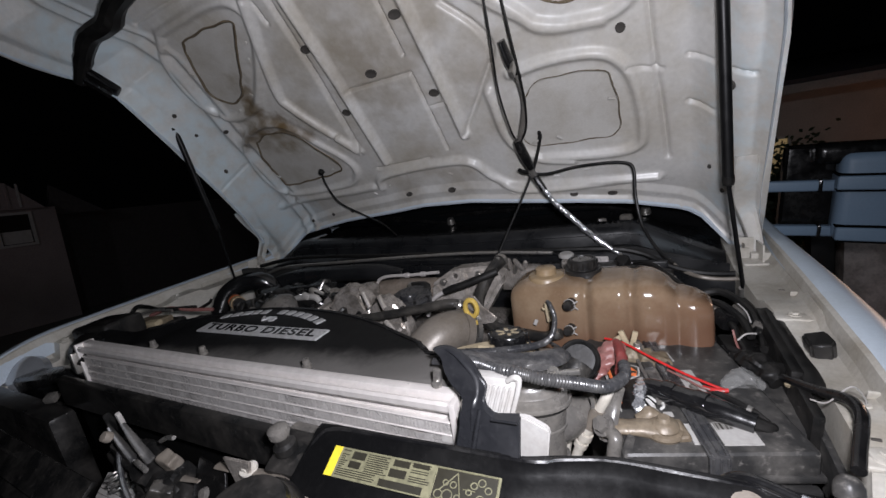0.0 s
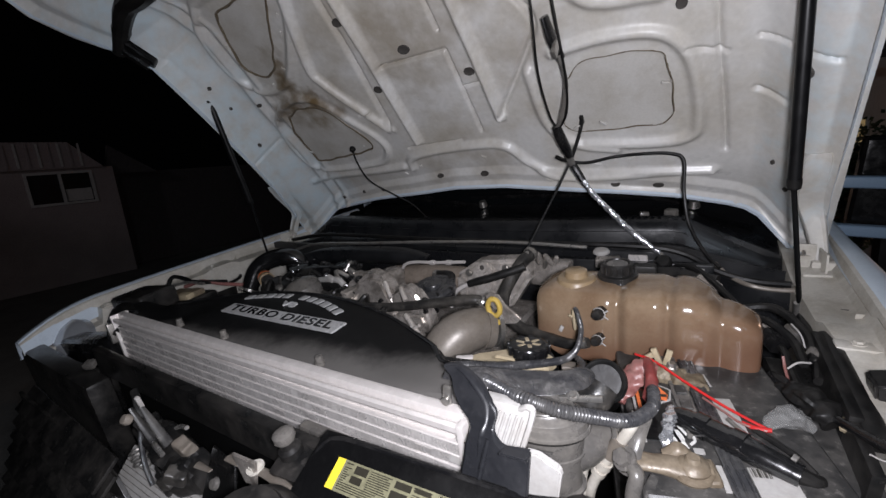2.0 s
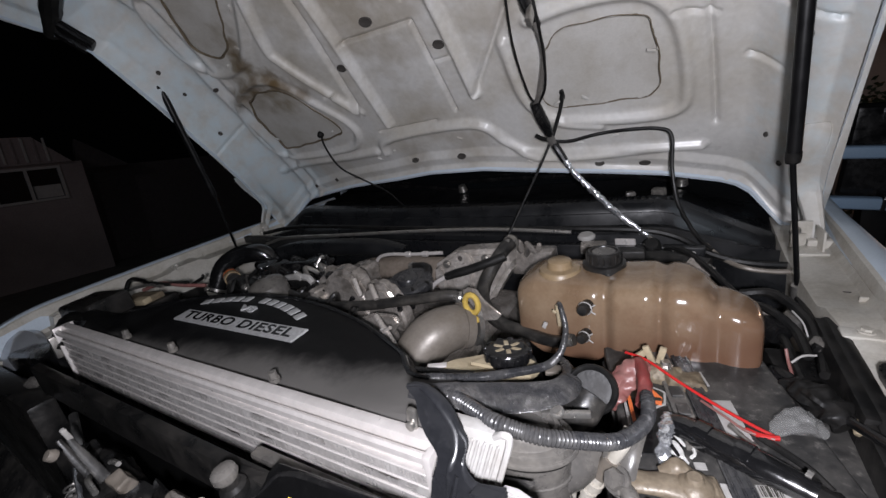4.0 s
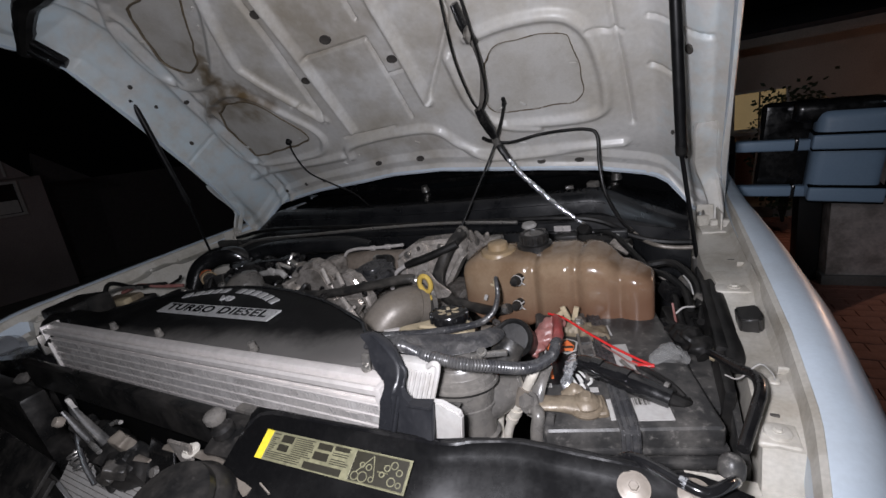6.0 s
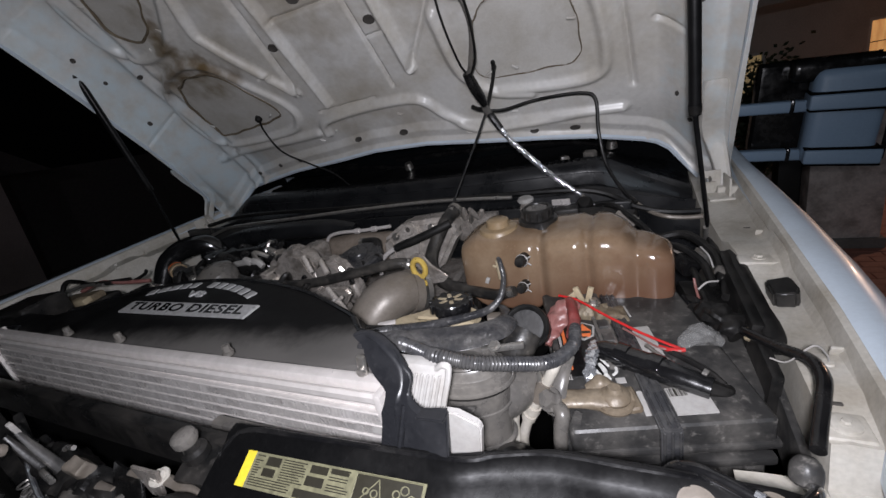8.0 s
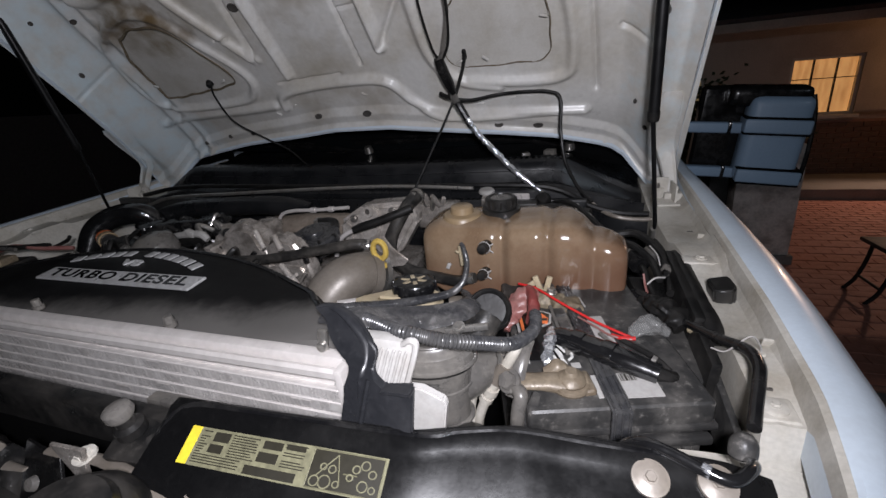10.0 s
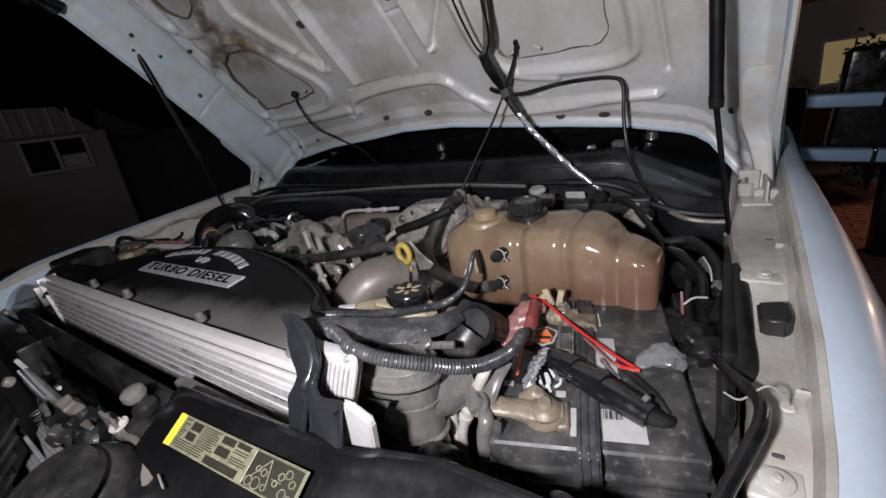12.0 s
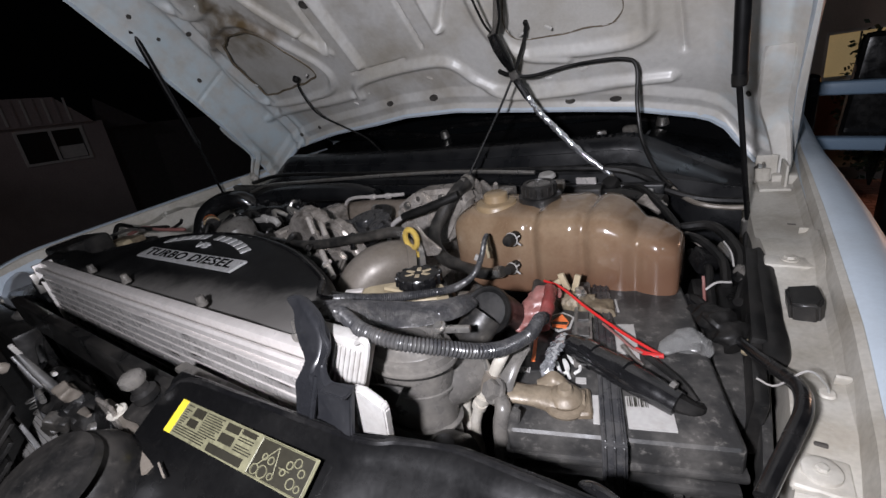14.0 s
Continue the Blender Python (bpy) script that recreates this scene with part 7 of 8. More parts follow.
part("strip_bolt", hexbolt((0.533, 0.852, 1.370), (0, -0.4, 1), 0.0045, 0.005), STEEL, airbox)
part("lower_cone", lathe([(0.0, 0.03), (0.012, 0.028), (0.024, 0.016), (0.032, 0.0)], aim((0.553, 0.800, 1.252), (0, -0.2, 1)), 18), BLACK, airbox)

for k, pts in enumerate(([(0.554, 0.864, 1.298), (0.541, 0.864, 1.276), (0.535, 0.864, 1.252), (0.535, 0.864, 1.224), (0.537, 0.864, 1.194), (0.539, 0.864, 1.13)], [(0.594, 0.874, 1.35), (0.588, 0.864, 1.336), (0.575, 0.864, 1.309), (0.563, 0.864, 1.284), (0.551, 0.864, 1.257), (0.543, 0.864, 1.228), (0.543, 0.864, 1.197), (0.545, 0.864, 1.13)])):
    coolant = thing("coolant_line", pts[1], "bent pale aluminium line beside the battery", "pipe", "aluminium lines")
    part("tube", tube(pts, 0.0060, 12), CREAM, coolant)
    if k:
        part("ferrule", tube([(0.579, 0.864, 1.319), (0.567, 0.864, 1.293)], 0.0084, 16, 2), PIPE, coolant)
        part("ring", tube([(0.562, 0.864, 1.283), (0.559, 0.864, 1.275)], 0.0086, 16, 2), CREAM, coolant)
        part("ring", tube([(0.556, 0.864, 1.27), (0.553, 0.864, 1.263)], 0.0082, 16, 2), CREAM, coolant)

# ======== passenger side of the bay ========
relay = thing("relay_box", (-0.53, 0.96, 1.20), "brown-topped relay box with loose leads on the far wing", "relay box")
part("body", block((-0.535, 0.955, 1.290), (0.15, 0.09, 0.07), (0, -3, 10), 0.010, 3), BLACK, relay)
part("cover", block((-0.53, 0.952, 1.330), (0.10, 0.055, 0.018), (0, -3, 10), 0.006, 3), RUSTY, relay)
part("terminal", block((-0.485, 0.935, 1.338), (0.045, 0.022, 0.014), (6, -3, 10), 0.004), TAN, relay)
part("lead", tube([(-0.70, 0.975, 1.300), (-0.69, 1.0, 1.345), (-0.64, 1.01, 1.345), (-0.56, 1.0, 1.345), (-0.47, 1.04, 1.338)], 0.006, 8), RUBBER, relay)
part("lead", tube([(-0.60, 0.99, 1.33), (-0.54, 1.01, 1.345), (-0.48, 1.03, 1.335), (-0.43, 1.06, 1.325)], 0.005, 8), RED, relay)
part("lead", tube([(-0.47, 1.045, 1.33), (-0.44, 1.06, 1.343), (-0.43, 1.062, 1.352)], 0.004, 8), RUBBER, relay)
part("link", tube([(-0.62, 0.96, 1.34), (-0.56, 0.985, 1.350), (-0.50, 0.995, 1.347)], 0.004, 8), STEEL, relay)
sensor = thing("sensor_plug", (-0.43, 1.13, 1.28), "black sensor plug with orange and white bands", "sensor")
part("barrel", tube([(-0.46, 1.145, 1.318), (-0.40, 1.118, 1.314)], 0.018, 16, 2), BLACK, sensor)
part("orange_band", tube([(-0.441, 1.136, 1.3165), (-0.428, 1.130, 1.3155)], 0.020, 16, 2), ORANGE, sensor)
part("white_band", tube([(-0.428, 1.130, 1.3155), (-0.412, 1.123, 1.315)], 0.021, 16, 2), TANKTOP, sensor)

# driver's side wiring behind the battery
fuse = thing("fuse_box", (0.76, 1.10, 1.20), "black fuse box with tangled leads beside the reservoir", "fuse box")
part("body", block((0.755, 1.10, 1.245), (0.055, 0.13, 0.07), (0, 6, 10), 0.008), BLACK, fuse)
part("lid", block((0.772, 1.005, 1.258), (0.045, 0.16, 0.04), (0, 14, 6), 0.008), BATT, fuse)
part("guard", block((0.7855, 1.10, 1.282), (0.014, 0.20, 0.06), (0, 5, 2), 0.004), RUBBER, fuse)
part("guard", block((0.788, 0.99, 1.276), (0.012, 0.14, 0.06), (0, 4, 2), 0.004), BLACK, fuse)
part("cream_plug", tube([(0.784, 0.996, 1.293), (0.7865, 1.002, 1.297), (0.790, 1.010, 1.298), (0.793, 1.018, 1.294)], [0.0065, 0.009, 0.009, 0.006], 12, 6, flat=0.6), TAN, fuse)
part("taped_knot", tube([(0.735, 1.068, 1.290), (0.748, 1.052, 1.296), (0.760, 1.034, 1.297), (0.770, 1.020, 1.294), (0.776, 1.010, 1.290)], [0.010, 0.015, 0.018, 0.017, 0.011], 26, 16, flat=0.8, crumple=0.5, grain=1.6), RUBBER, fuse, "black taped loom knot")
for k, (m_, pts) in enumerate(((RUBBER, [(0.70, 1.25, 1.30), (0.728, 1.20, 1.318), (0.755, 1.17, 1.305), (0.762, 1.12, 1.298)]), (RUBBER, [(0.715, 1.22, 1.29), (0.74, 1.16, 1.30), (0.745, 1.11, 1.30), (0.752, 1.06, 1.294)]), (PAPER, [(0.742, 1.095, 1.303), (0.752, 1.098, 1.312), (0.766, 1.106, 1.310)]), (RED, [(0.738, 1.11, 1.312), (0.740, 1.10, 1.300), (0.742, 1.085, 1.294)]), (RUBBER, [(0.70, 1.26, 1.31), (0.74, 1.25, 1.318), (0.772, 1.20, 1.306), (0.776, 1.14, 1.296)]), (PAPER, [(0.755, 1.20, 1.318), (0.764, 1.18, 1.312), (0.768, 1.165, 1.30)]), (RUBBER, [(0.725, 1.10, 1.288), (0.735, 1.085, 1.293), (0.75, 1.07, 1.288)]), (RUBBER, [(0.785, 1.34, 1.268), (0.783, 1.25, 1.285), (0.782, 1.18, 1.290), (0.775, 1.10, 1.288)]))):
    part("lead", tube(pts, (0.006, 0.005, 0.0014, 0.0018, 0.007, 0.0012, 0.005, 0.006)[k], 8), m_, fuse)
for q, s in (((0.735, 1.175, 1.300), 0.024), ((0.76, 1.21, 1.296), 0.02), ((0.729, 1.088, 1.284), 0.016), ((0.778, 1.15, 1.300), 0.014)):
    part("plug", block(q, (s, s * 1.3, s), (15, 20, 35), 0.003), (GLOSSY, BLACK, STEEL, GREY)[int(s * 500) % 4], fuse)

brake = thing("brake_reservoir", (0.62, 1.39, 1.20), "dusty master cylinder and fittings below the cowl", "brake cylinder")
part("cylinder", tube([(0.50, 1.40, 1.300), (0.58, 1.39, 1.302), (0.66, 1.37, 1.298)], [0.02, 0.026, 0.024], 14), BLACK, brake)
part("grommet", lathe([(0.0, 0.02), (0.012, 0.019), (0.017, 0.012), (0.018, -0.01)], aim((0.563, 1.415, 1.322), (0, -0.6, 0.8)), 16), RUBBER, brake)
part("pale_plate", block((0.512, 1.425, 1.326), (0.040, 0.006, 0.026), (15, 0, 0), 0.003), ALU, brake)
part("pale_plate", block((0.617, 1.395, 1.316), (0.040, 0.03, 0.008), (20, 8, -10), 0.003), PAPER, brake)
part("pale_plate", block((0.645, 1.345, 1.314), (0.045, 0.024, 0.008), (25, 15, -25), 0.003), CAST, brake)
part("disc", lathe([(0.0, 0.005), (0.014, 0.004), (0.018, 0.0), (0.018, -0.004)], aim((0.440, 1.40, 1.352), (0, -0.1, 1)), 20), PAPER, brake)
part("pale_block", block((0.46, 1.37, 1.338), (0.05, 0.03, 0.02), (0, 0, 10), 0.004), CAST, brake)
part("dark_block", block((0.53, 1.375, 1.320), (0.05, 0.03, 0.03), (0, 0, 5), 0.005), BLACK, brake)
part("pipe", tube([(0.584, 1.42, 1.318), (0.62, 1.39, 1.328), (0.66, 1.33, 1.318), (0.69, 1.28, 1.305), (0.705, 1.24, 1.30)], 0.006, 8), RUBBER, brake)
part("pipe", tube([(0.66, 1.35, 1.318), (0.672, 1.32, 1.310), (0.684, 1.29, 1.302)], 0.0028, 8), STEEL, brake)
part("pale_lead", tube([(0.70, 1.28, 1.292), (0.72, 1.26, 1.292), (0.74, 1.235, 1.285)], [0.006, 0.010, 0.006], 8, flat=0.5), CAST, brake)
fit = thing("pipe_fittings", (0.33, 1.31, 1.30), "cluster of bright pipe fittings at the hose head", "fittings")
for k, (x, y, z, r) in enumerate(((0.330, 1.305, 1.362, 0.007), (0.342, 1.31, 1.350, 0.0065), (0.352, 1.30, 1.362, 0.006), (0.322, 1.318, 1.350, 0.006), (0.362, 1.318, 1.352, 0.006))):
    part("fitting", lathe([(0.0, 0.016), (r * 0.7, 0.015), (r, 0.010), (r, -0.01), (r * 0.7, -0.02)], aim((x, y, z), (0.4 * math.sin(k * 2), -0.5, 0.8)), 10), (CAST, STEEL)[k % 2], fit)
part("mount", box(0.30, 0.39, 1.318, 1.36, 1.29, 1.345, 0.006), CAST, fit)

# ======== loose wires hanging from the bonnet ========
hang = thing("bonnet_wiring", on_hood(0.38, 0.62, 0.02), "black taped wiring hanging from the raised bonnet", "wiring")
part("plug", tube([on_hood(0.372, 0.700, 0.020), on_hood(0.378, 0.66, 0.030), on_hood(0.386, 0.615, 0.030)], [0.012, 0.016, 0.013], 12, flat=0.6), GLOSSY, hang)
part("plug_window", block(on_hood(0.386, 0.648, 0.048), (0.008, 0.03, 0.02), (52, 0, 0), 0.002), STEEL, hang)
part("loop", tube([on_hood(0.380, 0.90, 0.01), on_hood(0.366, 0.74, 0.05), on_hood(0.350, 0.62, 0.07), on_hood(0.348, 0.52, 0.075), on_hood(0.352, 0.478, 0.070)], 0.0023, 8), RUBBER, hang)
part("loop", tube([on_hood(0.402, 0.90, 0.01), on_hood(0.402, 0.72, 0.05), on_hood(0.398, 0.60, 0.065), on_hood(0.384, 0.52, 0.072), on_hood(0.358, 0.475, 0.070)], 0.0026, 8), RUBBER, hang)
part("pale_loop", tube([on_hood(0.388, 0.63, 0.040), on_hood(0.390, 0.57, 0.055), on_hood(0.366, 0.50, 0.068), on_hood(0.352, 0.478, 0.072)], 0.005, 8), GREY, hang)
part("taped_joint", tube([on_hood(0.352, 0.482, 0.070), on_hood(0.356, 0.455, 0.076), on_hood(0.362, 0.425, 0.080), on_hood(0.366, 0.400, 0.082)], [0.010, 0.012, 0.0115, 0.007], 12), GLOSSY, hang)
part("bundle", tube([on_hood(0.362, 0.415, 0.080), (0.360, 1.462, 1.560), (0.365, 1.456, 1.549), (0.372, 1.450, 1.538)], [0.0075, 0.009, 0.0095, 0.007], 10, wobble=0.2), GREY, hang)
part("clip_lead", tube([(0.365, 1.456, 1.549), (0.372, 1.478, 1.580), (0.377, 1.500, 1.610), (0.378, 1.515, 1.634)], [0.004, 0.0042, 0.004, 0.0055], 8), RUBBER, hang)
part("clip", block((0.378, 1.520, 1.640), (0.009, 0.02, 0.022), (40, 0, 0), 0.003), RUBBER, hang)
part("stub", tube([(0.366, 1.458, 1.549), (0.345, 1.462, 1.553), (0.328, 1.470, 1.560)], 0.005, 8), RUBBER, hang)
part("down_lead", tube([(0.365, 1.456, 1.549), (0.340, 1.425, 1.490), (0.312, 1.380, 1.425), (0.286, 1.335, 1.362)], 0.0027, 8), RUBBER, hang)
part("side_lead", tube([(0.365, 1.456, 1.547), (0.400, 1.475, 1.541), (0.45, 1.515, 1.545), (0.51, 1.516, 1.547), (0.566, 1.516, 1.543), (0.590, 1.513, 1.526), (0.592, 1.508, 1.46), (0.605, 1.490, 1.390), (0.640, 1.452, 1.335), (0.665, 1.43, 1.317)], 0.0038, 10), RUBBER, hang)
part("foil_lead", tube([(0.368, 1.455, 1.546), (0.385, 1.455, 1.515), (0.410, 1.455, 1.475), (0.445, 1.455, 1.435), (0.500, 1.454, 1.378), (0.556, 1.450, 1.334)], [0.005, 0.0055, 0.006, 0.0062, 0.006, 0.005], 14, 16, crumple=0.45, grain=1.2), FOIL, hang, "lead wrapped in crumpled foil tape")
part("dark_wrap", tube([(0.366, 1.4545, 1.548), (0.377, 1.4535, 1.530), (0.392, 1.4535, 1.503)], [0.008, 0.0085, 0.0075], 10), GLOSSY, hang)
part("foil_tail", tube([(0.553, 1.451, 1.337), (0.565, 1.44, 1.325), (0.575, 1.43, 1.316)], 0.0045, 8), GREY, hang)
far_lead = thing("washer_hose", on_hood(-0.34, 0.42, 0.0), "thin black washer hose hanging from the bonnet", "hose")
part("tube", tube([on_hood(-0.345, 0.43, 0.0), on_hood(-0.335, 0.405, 0.03), on_hood(-0.31, 0.34, 0.06), on_hood(-0.26, 0.27, 0.06), (-0.20, 1.57, 1.43), (-0.14, 1.56, 1.385)], 0.0027, 8), RUBBER, far_lead)
part("grommet", lathe([(0.0, 0.010), (0.007, 0.009), (0.010, 0.0), (0.010, -0.004)], aim(on_hood(-0.345, 0.43, 0.004), RW), 12), RUBBER, far_lead)

# ======== the yard ========
ground = tagged(new("ground", bpy.data.meshes.new("ground")), "rough concrete drive running into the dark", "ground", kind="structure")
gbm = bmesh.new()
bmesh.ops.create_grid(gbm, x_segments=60, y_segments=60, size=60)
for v in gbm.verts:
    v.co.z = 0.012 * noise.noise(v.co * 0.3) - 0.015
gbm.to_mesh(ground.data)
gbm.free()
ground.data.materials.append(CONCRETE)


def yard(name, base, label, category, group="", kind=""):
    return thing(name, base, label, category, group, kind, at=OUT)


# front wheels carry the truck
for x in (-0.80, 0.84):
    wheel = part("wheel", lathe([(0.20, -0.11), (0.36, -0.12), (0.395, -0.09), (0.40, 0.0), (0.395, 0.09), (0.36, 0.12), (0.20, 0.11)], Matrix.Translation((x, 1.30, 0.36)) @ pose(0, 0, 0, 0, 90, 0), 36), RUBBER, truck, "black tyre")
    part("rim", lathe([(0.0, 0.06), (0.08, 0.07), (0.19, 0.03), (0.21, 0.10), (0.21, -0.10)], Matrix.Translation((x, 1.30, 0.36)) @ pose(0, 0, 0, 0, 90 if x > 0 else -90, 0), 28), STEEL, wheel)
    part("rear_wheel", lathe([(0.20, -0.11), (0.36, -0.12), (0.395, -0.09), (0.40, 0.0), (0.395, 0.09), (0.36, 0.12), (0.20, 0.11)], Matrix.Translation((x, 3.1, 0.20)) @ pose(0, 0, 0, 0, 90, 0), 36), RUBBER, truck, "black tyre")
part("chassis", box(-0.5, 0.54, 0.7, 3.6, 0.42, 0.6, 0.02), VOID, truck)

# house on the driver's side: rendered wall, lit window, brick plinth
house = yard("house", (4.0, 8.7, 0.0), "low rendered house with a lit window at night", "house", kind="")
WY = 8.5


def wall_with_openings(x0, x1, z0, z1, y, t, holes):
    xs = sorted({x0, x1, *(h[0] for h in holes), *(h[1] for h in holes)})
    zs = sorted({z0, z1, *(h[2] for h in holes), *(h[3] for h in holes)})
    out = bmesh.new()
    for a, b in zip(xs, xs[1:]):
        for c, d in zip(zs, zs[1:]):
            if not any(h[0] <= a and b <= h[1] and h[2] <= c and d <= h[3] for h in holes):
                out = join(out, box(a, b, y, y + t, c, d, 0.0))
    bmesh.ops.remove_doubles(out, verts=out.verts, dist=1e-5)
    return out


part("wall", wall_with_openings(0.4, 7.5, 0.95, 2.36, WY, 0.2, [(3.42, 4.28, 1.03, 1.85), (1.62, 2.32, 1.08, 1.68)]), STUCCO, house, "pale rendered wall")
part("roof", xf(box(0.1, 7.8, WY - 0.35, WY + 3.5, 0, 0.10, 0.01), Matrix.Translation((0, 0, 2.40)) @ Matrix.Translation((0, WY, 0)) @ pose(0, 0, 0, 12) @ Matrix.Translation((0, -WY, 0))), ROOF, house)
part("fascia", box(0.1, 7.8, WY - 0.36, WY - 0.32, 2.24, 2.36, 0.004), STUCCO, house)
part("side_wall", box(7.3, 7.5, WY + 0.2, WY + 3.3, 0.0, 2.36, 0.0), STUCCO, house)
part("side_wall", box(0.4, 0.6, WY + 0.2, WY + 3.3, 0.0, 2.36, 0.0), STUCCO, house)
part("back_wall", box(0.4, 7.5, WY + 3.3, WY + 3.5, 0.0, 2.36, 0.0), STUCCO, house)
for x0, x1, z0, z1, lit, nb in ((3.42, 4.28, 1.03, 1.85, CURTAIN, 3), (1.62, 2.32, 1.08, 1.68, DIMROOM, 2)):
    win = part("window", join(box(x0, x1, WY + 0.03, WY + 0.09, z1 - 0.04, z1, 0.0), box(x0, x1, WY + 0.03, WY + 0.09, z0, z0 + 0.04, 0.0), box(x0, x0 + 0.04, WY + 0.03, WY + 0.09, z0 + 0.04, z1 - 0.04, 0.0), box(x1 - 0.04, x1, WY + 0.03, WY + 0.09, z0 + 0.04, z1 - 0.04, 0.0)), FRAMEWHITE, house, "window lit from inside")
    part("curtain", box(x0 + 0.01, x1 - 0.01, WY + 0.12, WY + 0.14, z0 + 0.01, z1 - 0.01, 0.0), lit, win, "glowing drawn curtain")
    for k in range(1, nb):
        x = x0 + (x1 - x0) * k / nb
        part("glazing_bar", box(x - 0.008, x + 0.008, WY + 0.035, WY + 0.075, z0 + 0.04, z1 - 0.04, 0.0), IRON, win)
    if nb > 2:
        part("glazing_bar", box(x0 + 0.04, x1 - 0.04, WY + 0.036, WY + 0.074, (z0 + z1) / 2 + 0.1, (z0 + z1) / 2 + 0.112, 0.0), IRON, win)
    part("sill", box(x0 - 0.05, x1 + 0.05, WY - 0.06, WY + 0.03, z0 - 0.05, z0 - 0.002, 0.004), FRAMEWHITE, win)
part("plinth", box(0.4, 7.5, WY - 0.02, WY + 0.2, 0.0, 0.948, 0.0), MORTAR, house, "brown brick plinth")
lantern = yard("wall_lamp", (5.4, 8.42, 2.02), "small warm wall lamp on the house", "lamp")
part("body", box(5.36, 5.44, 8.38, 8.49, 2.02, 2.24, 0.01), IRON, lantern)

# paved yard and step
yard_floor = yard("paved_yard", (4.0, 5.2, 0.0), "red brick paved yard", "pavement", kind="structure")
part("bed", box(1.35, 6.6, 2.9, 7.6, 0.0, 0.012, 0.0), MORTAR, yard_floor)
step = yard("step", (4.2, 7.6, 0.0), "low concrete step along the house", "step", kind="structure")
part("tread", box(1.2, 6.8, 7.3, 8.46, 0.0, 0.16, 0.01), CONCRETE, step)

# rendered gate pillar
pillar = yard("gate_pillar", (2.13, 5.0, 0.0), "worn pale rendered pillar beside the truck", "pillar")
part("shaft", box(1.88, 2.36, 4.75, 5.15, 0.012, 1.06, 0.012), WASHED, pillar)
part("foot", box(1.85, 2.39, 4.72, 5.18, 0.012, 0.10, 0.01), CONCRETE, pillar)
part("dark_post", box(1.70, 1.86, 4.85, 5.05, 0.012, 1.02, 0.01), IRON, pillar)

# iron bench
bench = yard("bench", (2.95, 3.9, 0.0), "low black iron bench on the red bricks", "bench")
part("seat", box(2.60, 3.70, 3.95, 4.30, 0.40, 0.43, 0.008), IRON, bench)
for x in (2.68, 3.60):
    for y in (3.98, 4.27):
        part("leg", tube([(x, y, 0.41), (x - 0.02, y, 0.25), (x - 0.06, y, 0.10), (x - 0.12, y, 0.012)], 0.014, 8), IRON, bench)
    part("stretcher", tube([(x - 0.05, 3.98, 0.13), (x - 0.05, 4.27, 0.13)], 0.010, 8, 2), IRON, bench)


def shrub(base, size, seed, label):
    ob = yard("shrub", base, label, "shrub", "shrubs")
    r = random.Random(seed)
    stems = bmesh.new()
    vs, fs = [], []
    for k in range(14):
        a, b = r.uniform(0, 6.28), r.uniform(0.4, 1.0)
        tip = Vector((base[0] + size[0] * b * math.cos(a), base[1] + size[1] * b * math.sin(a), base[2] + size[2] * r.uniform(0.55, 1.0)))
        root = Vector(base)
        mid = root.lerp(tip, 0.5) + Vector((0, 0, 0.1))
        stems = join(stems, tube([root, mid, tip], [0.012, 0.008, 0.003], 5, 3))
        for i in range(260):
            t = r.uniform(0.3, 1.05)
            c = root.lerp(tip, t) + Vector((r.gauss(0, 0.09), r.gauss(0, 0.09), r.gauss(0, 0.07)))
            d = Vector((r.gauss(0, 1), r.gauss(0, 1), r.gauss(0, 0.6))).normalized() * r.uniform(0.05, 0.09)
            e = d.cross(Vector((r.gauss(0, 1), r.gauss(0, 1), r.gauss(0, 1)))).normalized() * 0.022
            n = len(vs)
            vs += [c, c + d * 0.5 + e, c + d, c + d * 0.5 - e]
            fs.append((n, n + 1, n + 2, n + 3))
    tagged(part("stem", stems, IRON, ob), kind="stuff")
    me = bpy.data.meshes.new("crown")
    me.from_pydata([tuple(v) for v in vs], [], fs)
    bm = bmesh.new()
    bm.from_mesh(me)
    bpy.data.meshes.remove(me)
    tagged(part("crown", bm, LEAF, ob), kind="stuff")


shrub((2.02, 7.0, 0.0), (0.36, 0.4, 1.52), 3, "dark leafy shrub below the dim window")
shrub((2.65, 7.1, 0.0), (0.55, 0.35, 1.45), 5, "dark leafy shrub against the house")

# house across the road on the passenger side
far = yard("far_house", (-9.2, 3.0, 0.0), "dark house with a pale framed window", "house")
FX = -9.0


def xz_to_x(bm):
    """A wall drawn along x is turned to face the truck from the far side."""
    return xf(bm, Matrix(((0, -1, 0, FX), (1, 0, 0, 0), (0, 0, 1, 0), (0, 0, 0, 1))))


part("wall", xz_to_x(wall_with_openings(0.2, 3.9, 0.0, 2.02, 0.0, 0.2, [(2.62, 3.56, 1.40, 1.97)])), SIDING, far)
# this wall and the gable are coloured dark to sink into unlit night
part("wall", xz_to_x(box(3.9, 9.5, 0.6, 0.8, 0.0, 1.9, 0.0)), ROOF, far)
part("roof", xz_to_x(prism([(-0.1, 2.02), (3.75, 2.02), (3.3, 2.46), (0.2, 2.50)], 0.06, Matrix.Translation((0, 0.0, 0)) @ pose(0, 0, 0, 90), 0.0)), SIDING, far)
part("gable", xz_to_x(prism([(3.85, 1.88), (4.75, 1.88), (3.98, 2.42)], 0.08, Matrix.Translation((0, 0.3, 0)) @ pose(0, 0, 0, 90), 0.0)), ROOF, far)
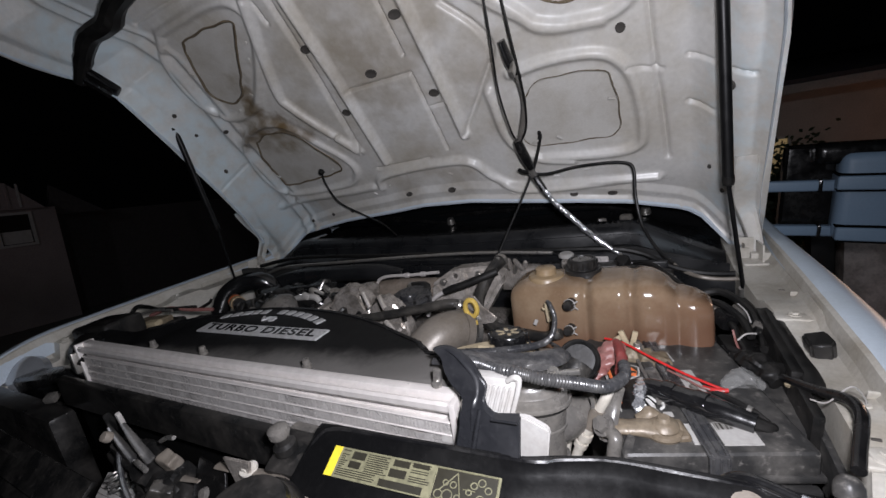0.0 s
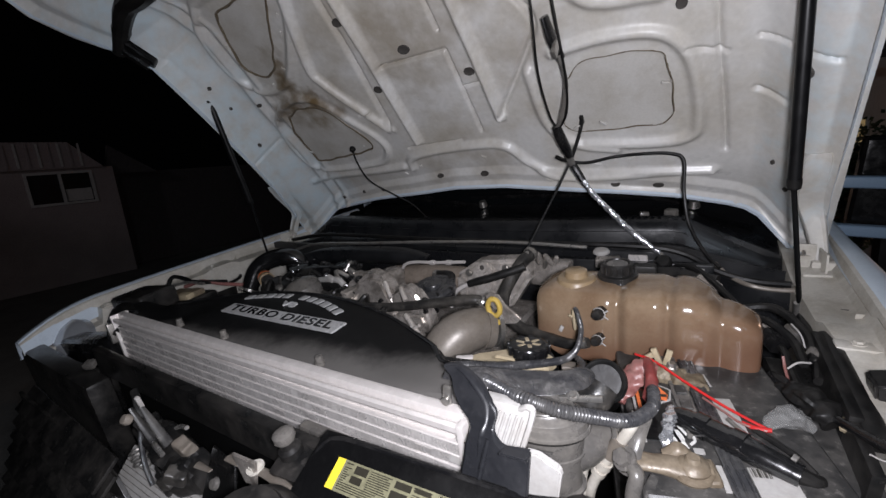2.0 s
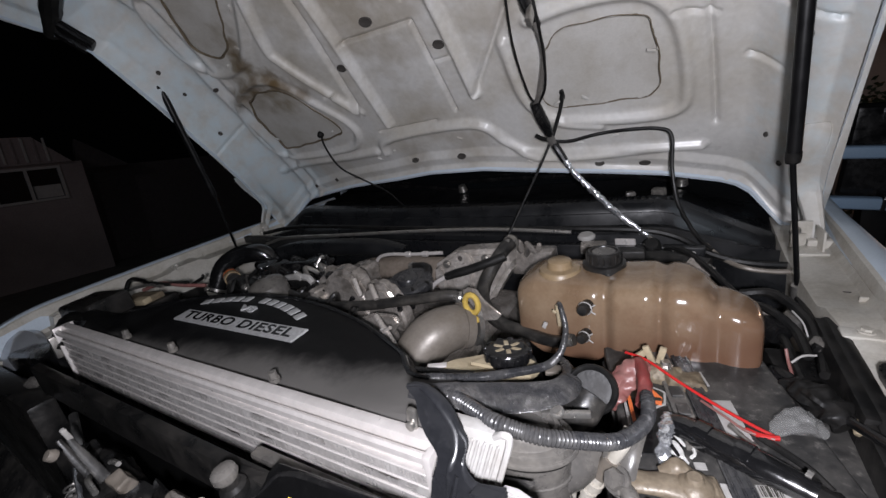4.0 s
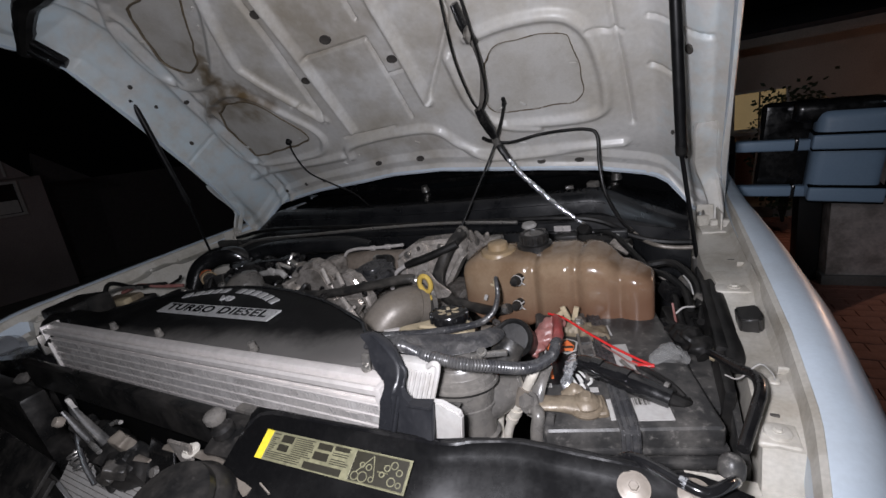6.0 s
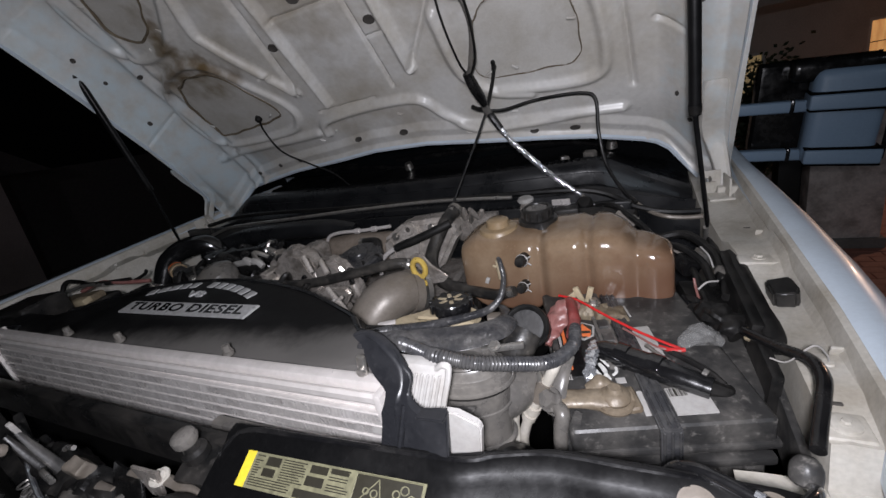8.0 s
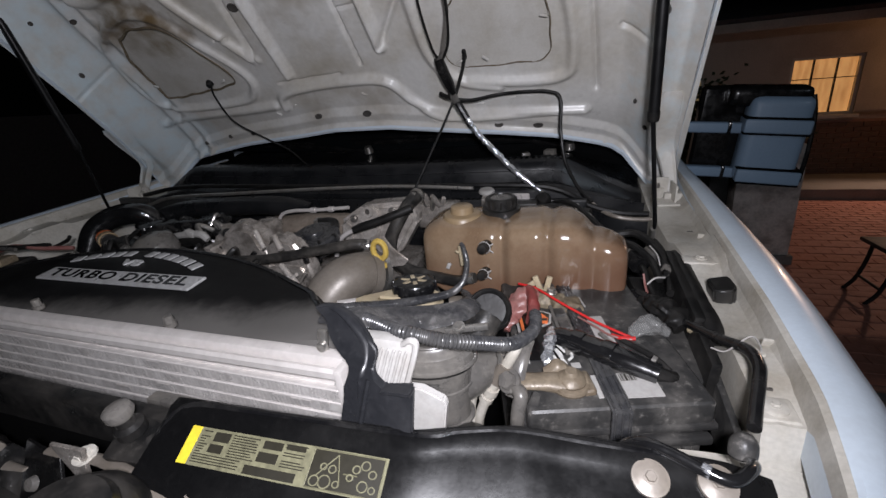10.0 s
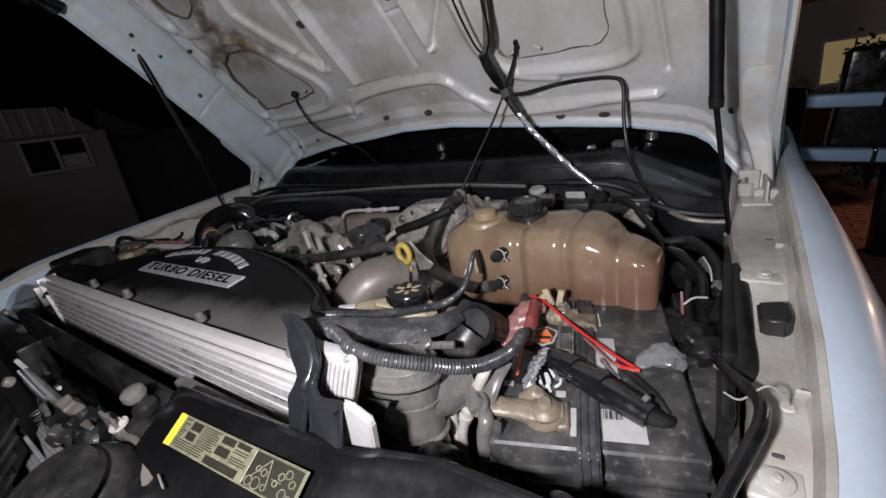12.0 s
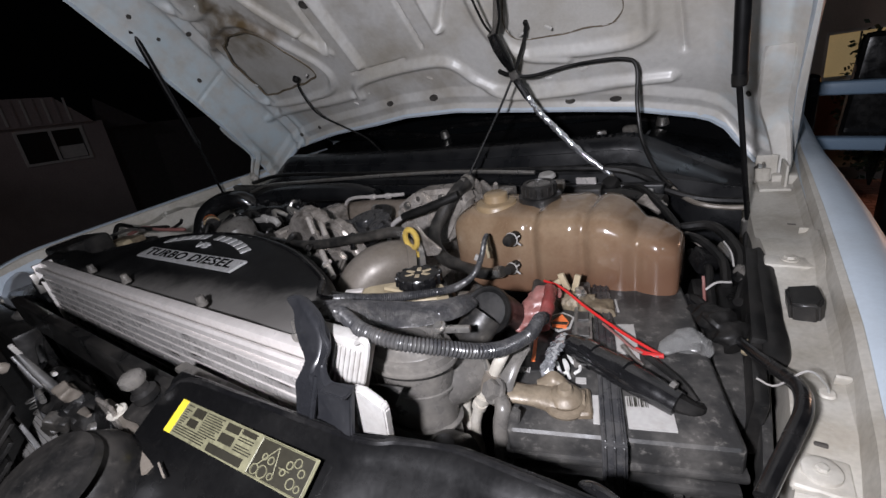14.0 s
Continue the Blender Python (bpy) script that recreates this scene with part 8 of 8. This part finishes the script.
for k in range(24):
    part("roof_batten", xz_to_x(box(0.2 + k * 0.14, 0.23 + k * 0.14, -0.075, -0.06, 2.05, 2.44, 0.0)), FRAMEWHITE if k % 2 else SIDING, far)
win = part("window", xz_to_x(join(box(2.62, 3.56, -0.02, 0.06, 1.93, 1.97, 0.0), box(2.62, 3.56, -0.02, 0.06, 1.40, 1.44, 0.0), box(2.62, 2.66, -0.02, 0.06, 1.44, 1.93, 0.0), box(3.52, 3.56, -0.02, 0.06, 1.44, 1.93, 0.0), box(3.07, 3.11, -0.02, 0.06, 1.44, 1.93, 0.0))), FRAMEWHITE, far, "pale framed sliding window")
part("pane", xz_to_x(box(2.66, 3.07, 0.02, 0.03, 1.44, 1.93, 0.0)), PANE, win)
part("pane", xz_to_x(box(3.11, 3.52, 0.02, 0.03, 1.44, 1.93, 0.0)), PANE, win)
part("blind", xz_to_x(box(3.13, 3.50, 0.006, 0.014, 1.45, 1.66, 0.0)), FRAMEWHITE, win)

# bricks of the plinth and the paving, one by one
brick_me = bpy.data.meshes.new("brick")
bb = box(-0.098, 0.098, -0.012, 0.012, -0.030, 0.030, 0.003, 1)
bb.to_mesh(brick_me)
bb.free()
brick_me.materials.append(DARKBRICK)
plinth = [o for o in house.children if o.name.startswith("plinth")][0]
inv = WORLD[house.name]
for row in range(12):
    for col in range(20):
        b = new("brick", brick_me)
        b.parent = plinth
        b.matrix_basis = inv @ Matrix.Translation((2.75 + (row % 2) * 0.104 + col * 0.208, WY - 0.026, 0.06 + row * 0.075))
paver_me = bpy.data.meshes.new("paver")
bb = box(-0.1025, 0.1025, -0.0515, 0.0515, -0.01, 0.012, 0.003, 1)
bb.to_mesh(paver_me)
bb.free()
paver_me.materials.append(BRICK)
bed = yard_floor.children[0]
inv = WORLD[yard_floor.name]
near = [(1.5 + (r % 2) * 0.104 + c * 0.208, 3.0 + r * 0.106) for r in range(42) for c in range(24)]
near.sort(key=lambda p: math.hypot(p[0] - 2.4, p[1] - 4.2))
for x, y in near[:300]:
    b = new("paver", paver_me)
    b.parent = bed
    b.matrix_basis = inv @ Matrix.Translation((x, y, 0.006 + 0.002 * math.sin(x * 91 + y * 57))) @ pose(0, 0, 0, 0, 0, 1.2 * math.sin(x * 37 + y * 71))
vs, fs = [], []
for x, y in near[300:]:
    n = len(vs)
    vs += [(x - 0.098, y - 0.048, 0.0), (x + 0.098, y - 0.048, 0.0), (x + 0.098, y + 0.048, 0.0), (x - 0.098, y + 0.048, 0.0), (x - 0.095, y - 0.045, 0.017), (x + 0.095, y - 0.045, 0.017), (x + 0.095, y + 0.045, 0.017), (x - 0.095, y + 0.045, 0.017)]
    fs += [(n + 4, n + 5, n + 6, n + 7)] + [(n + i, n + (i + 1) % 4, n + 4 + (i + 1) % 4, n + 4 + i) for i in range(4)]
me = bpy.data.meshes.new("pavers")
me.from_pydata(vs, [], fs)
bm = bmesh.new()
bm.from_mesh(me)
bpy.data.meshes.remove(me)
tagged(part("far_pavers", bm, BRICK, bed), kind="stuff")
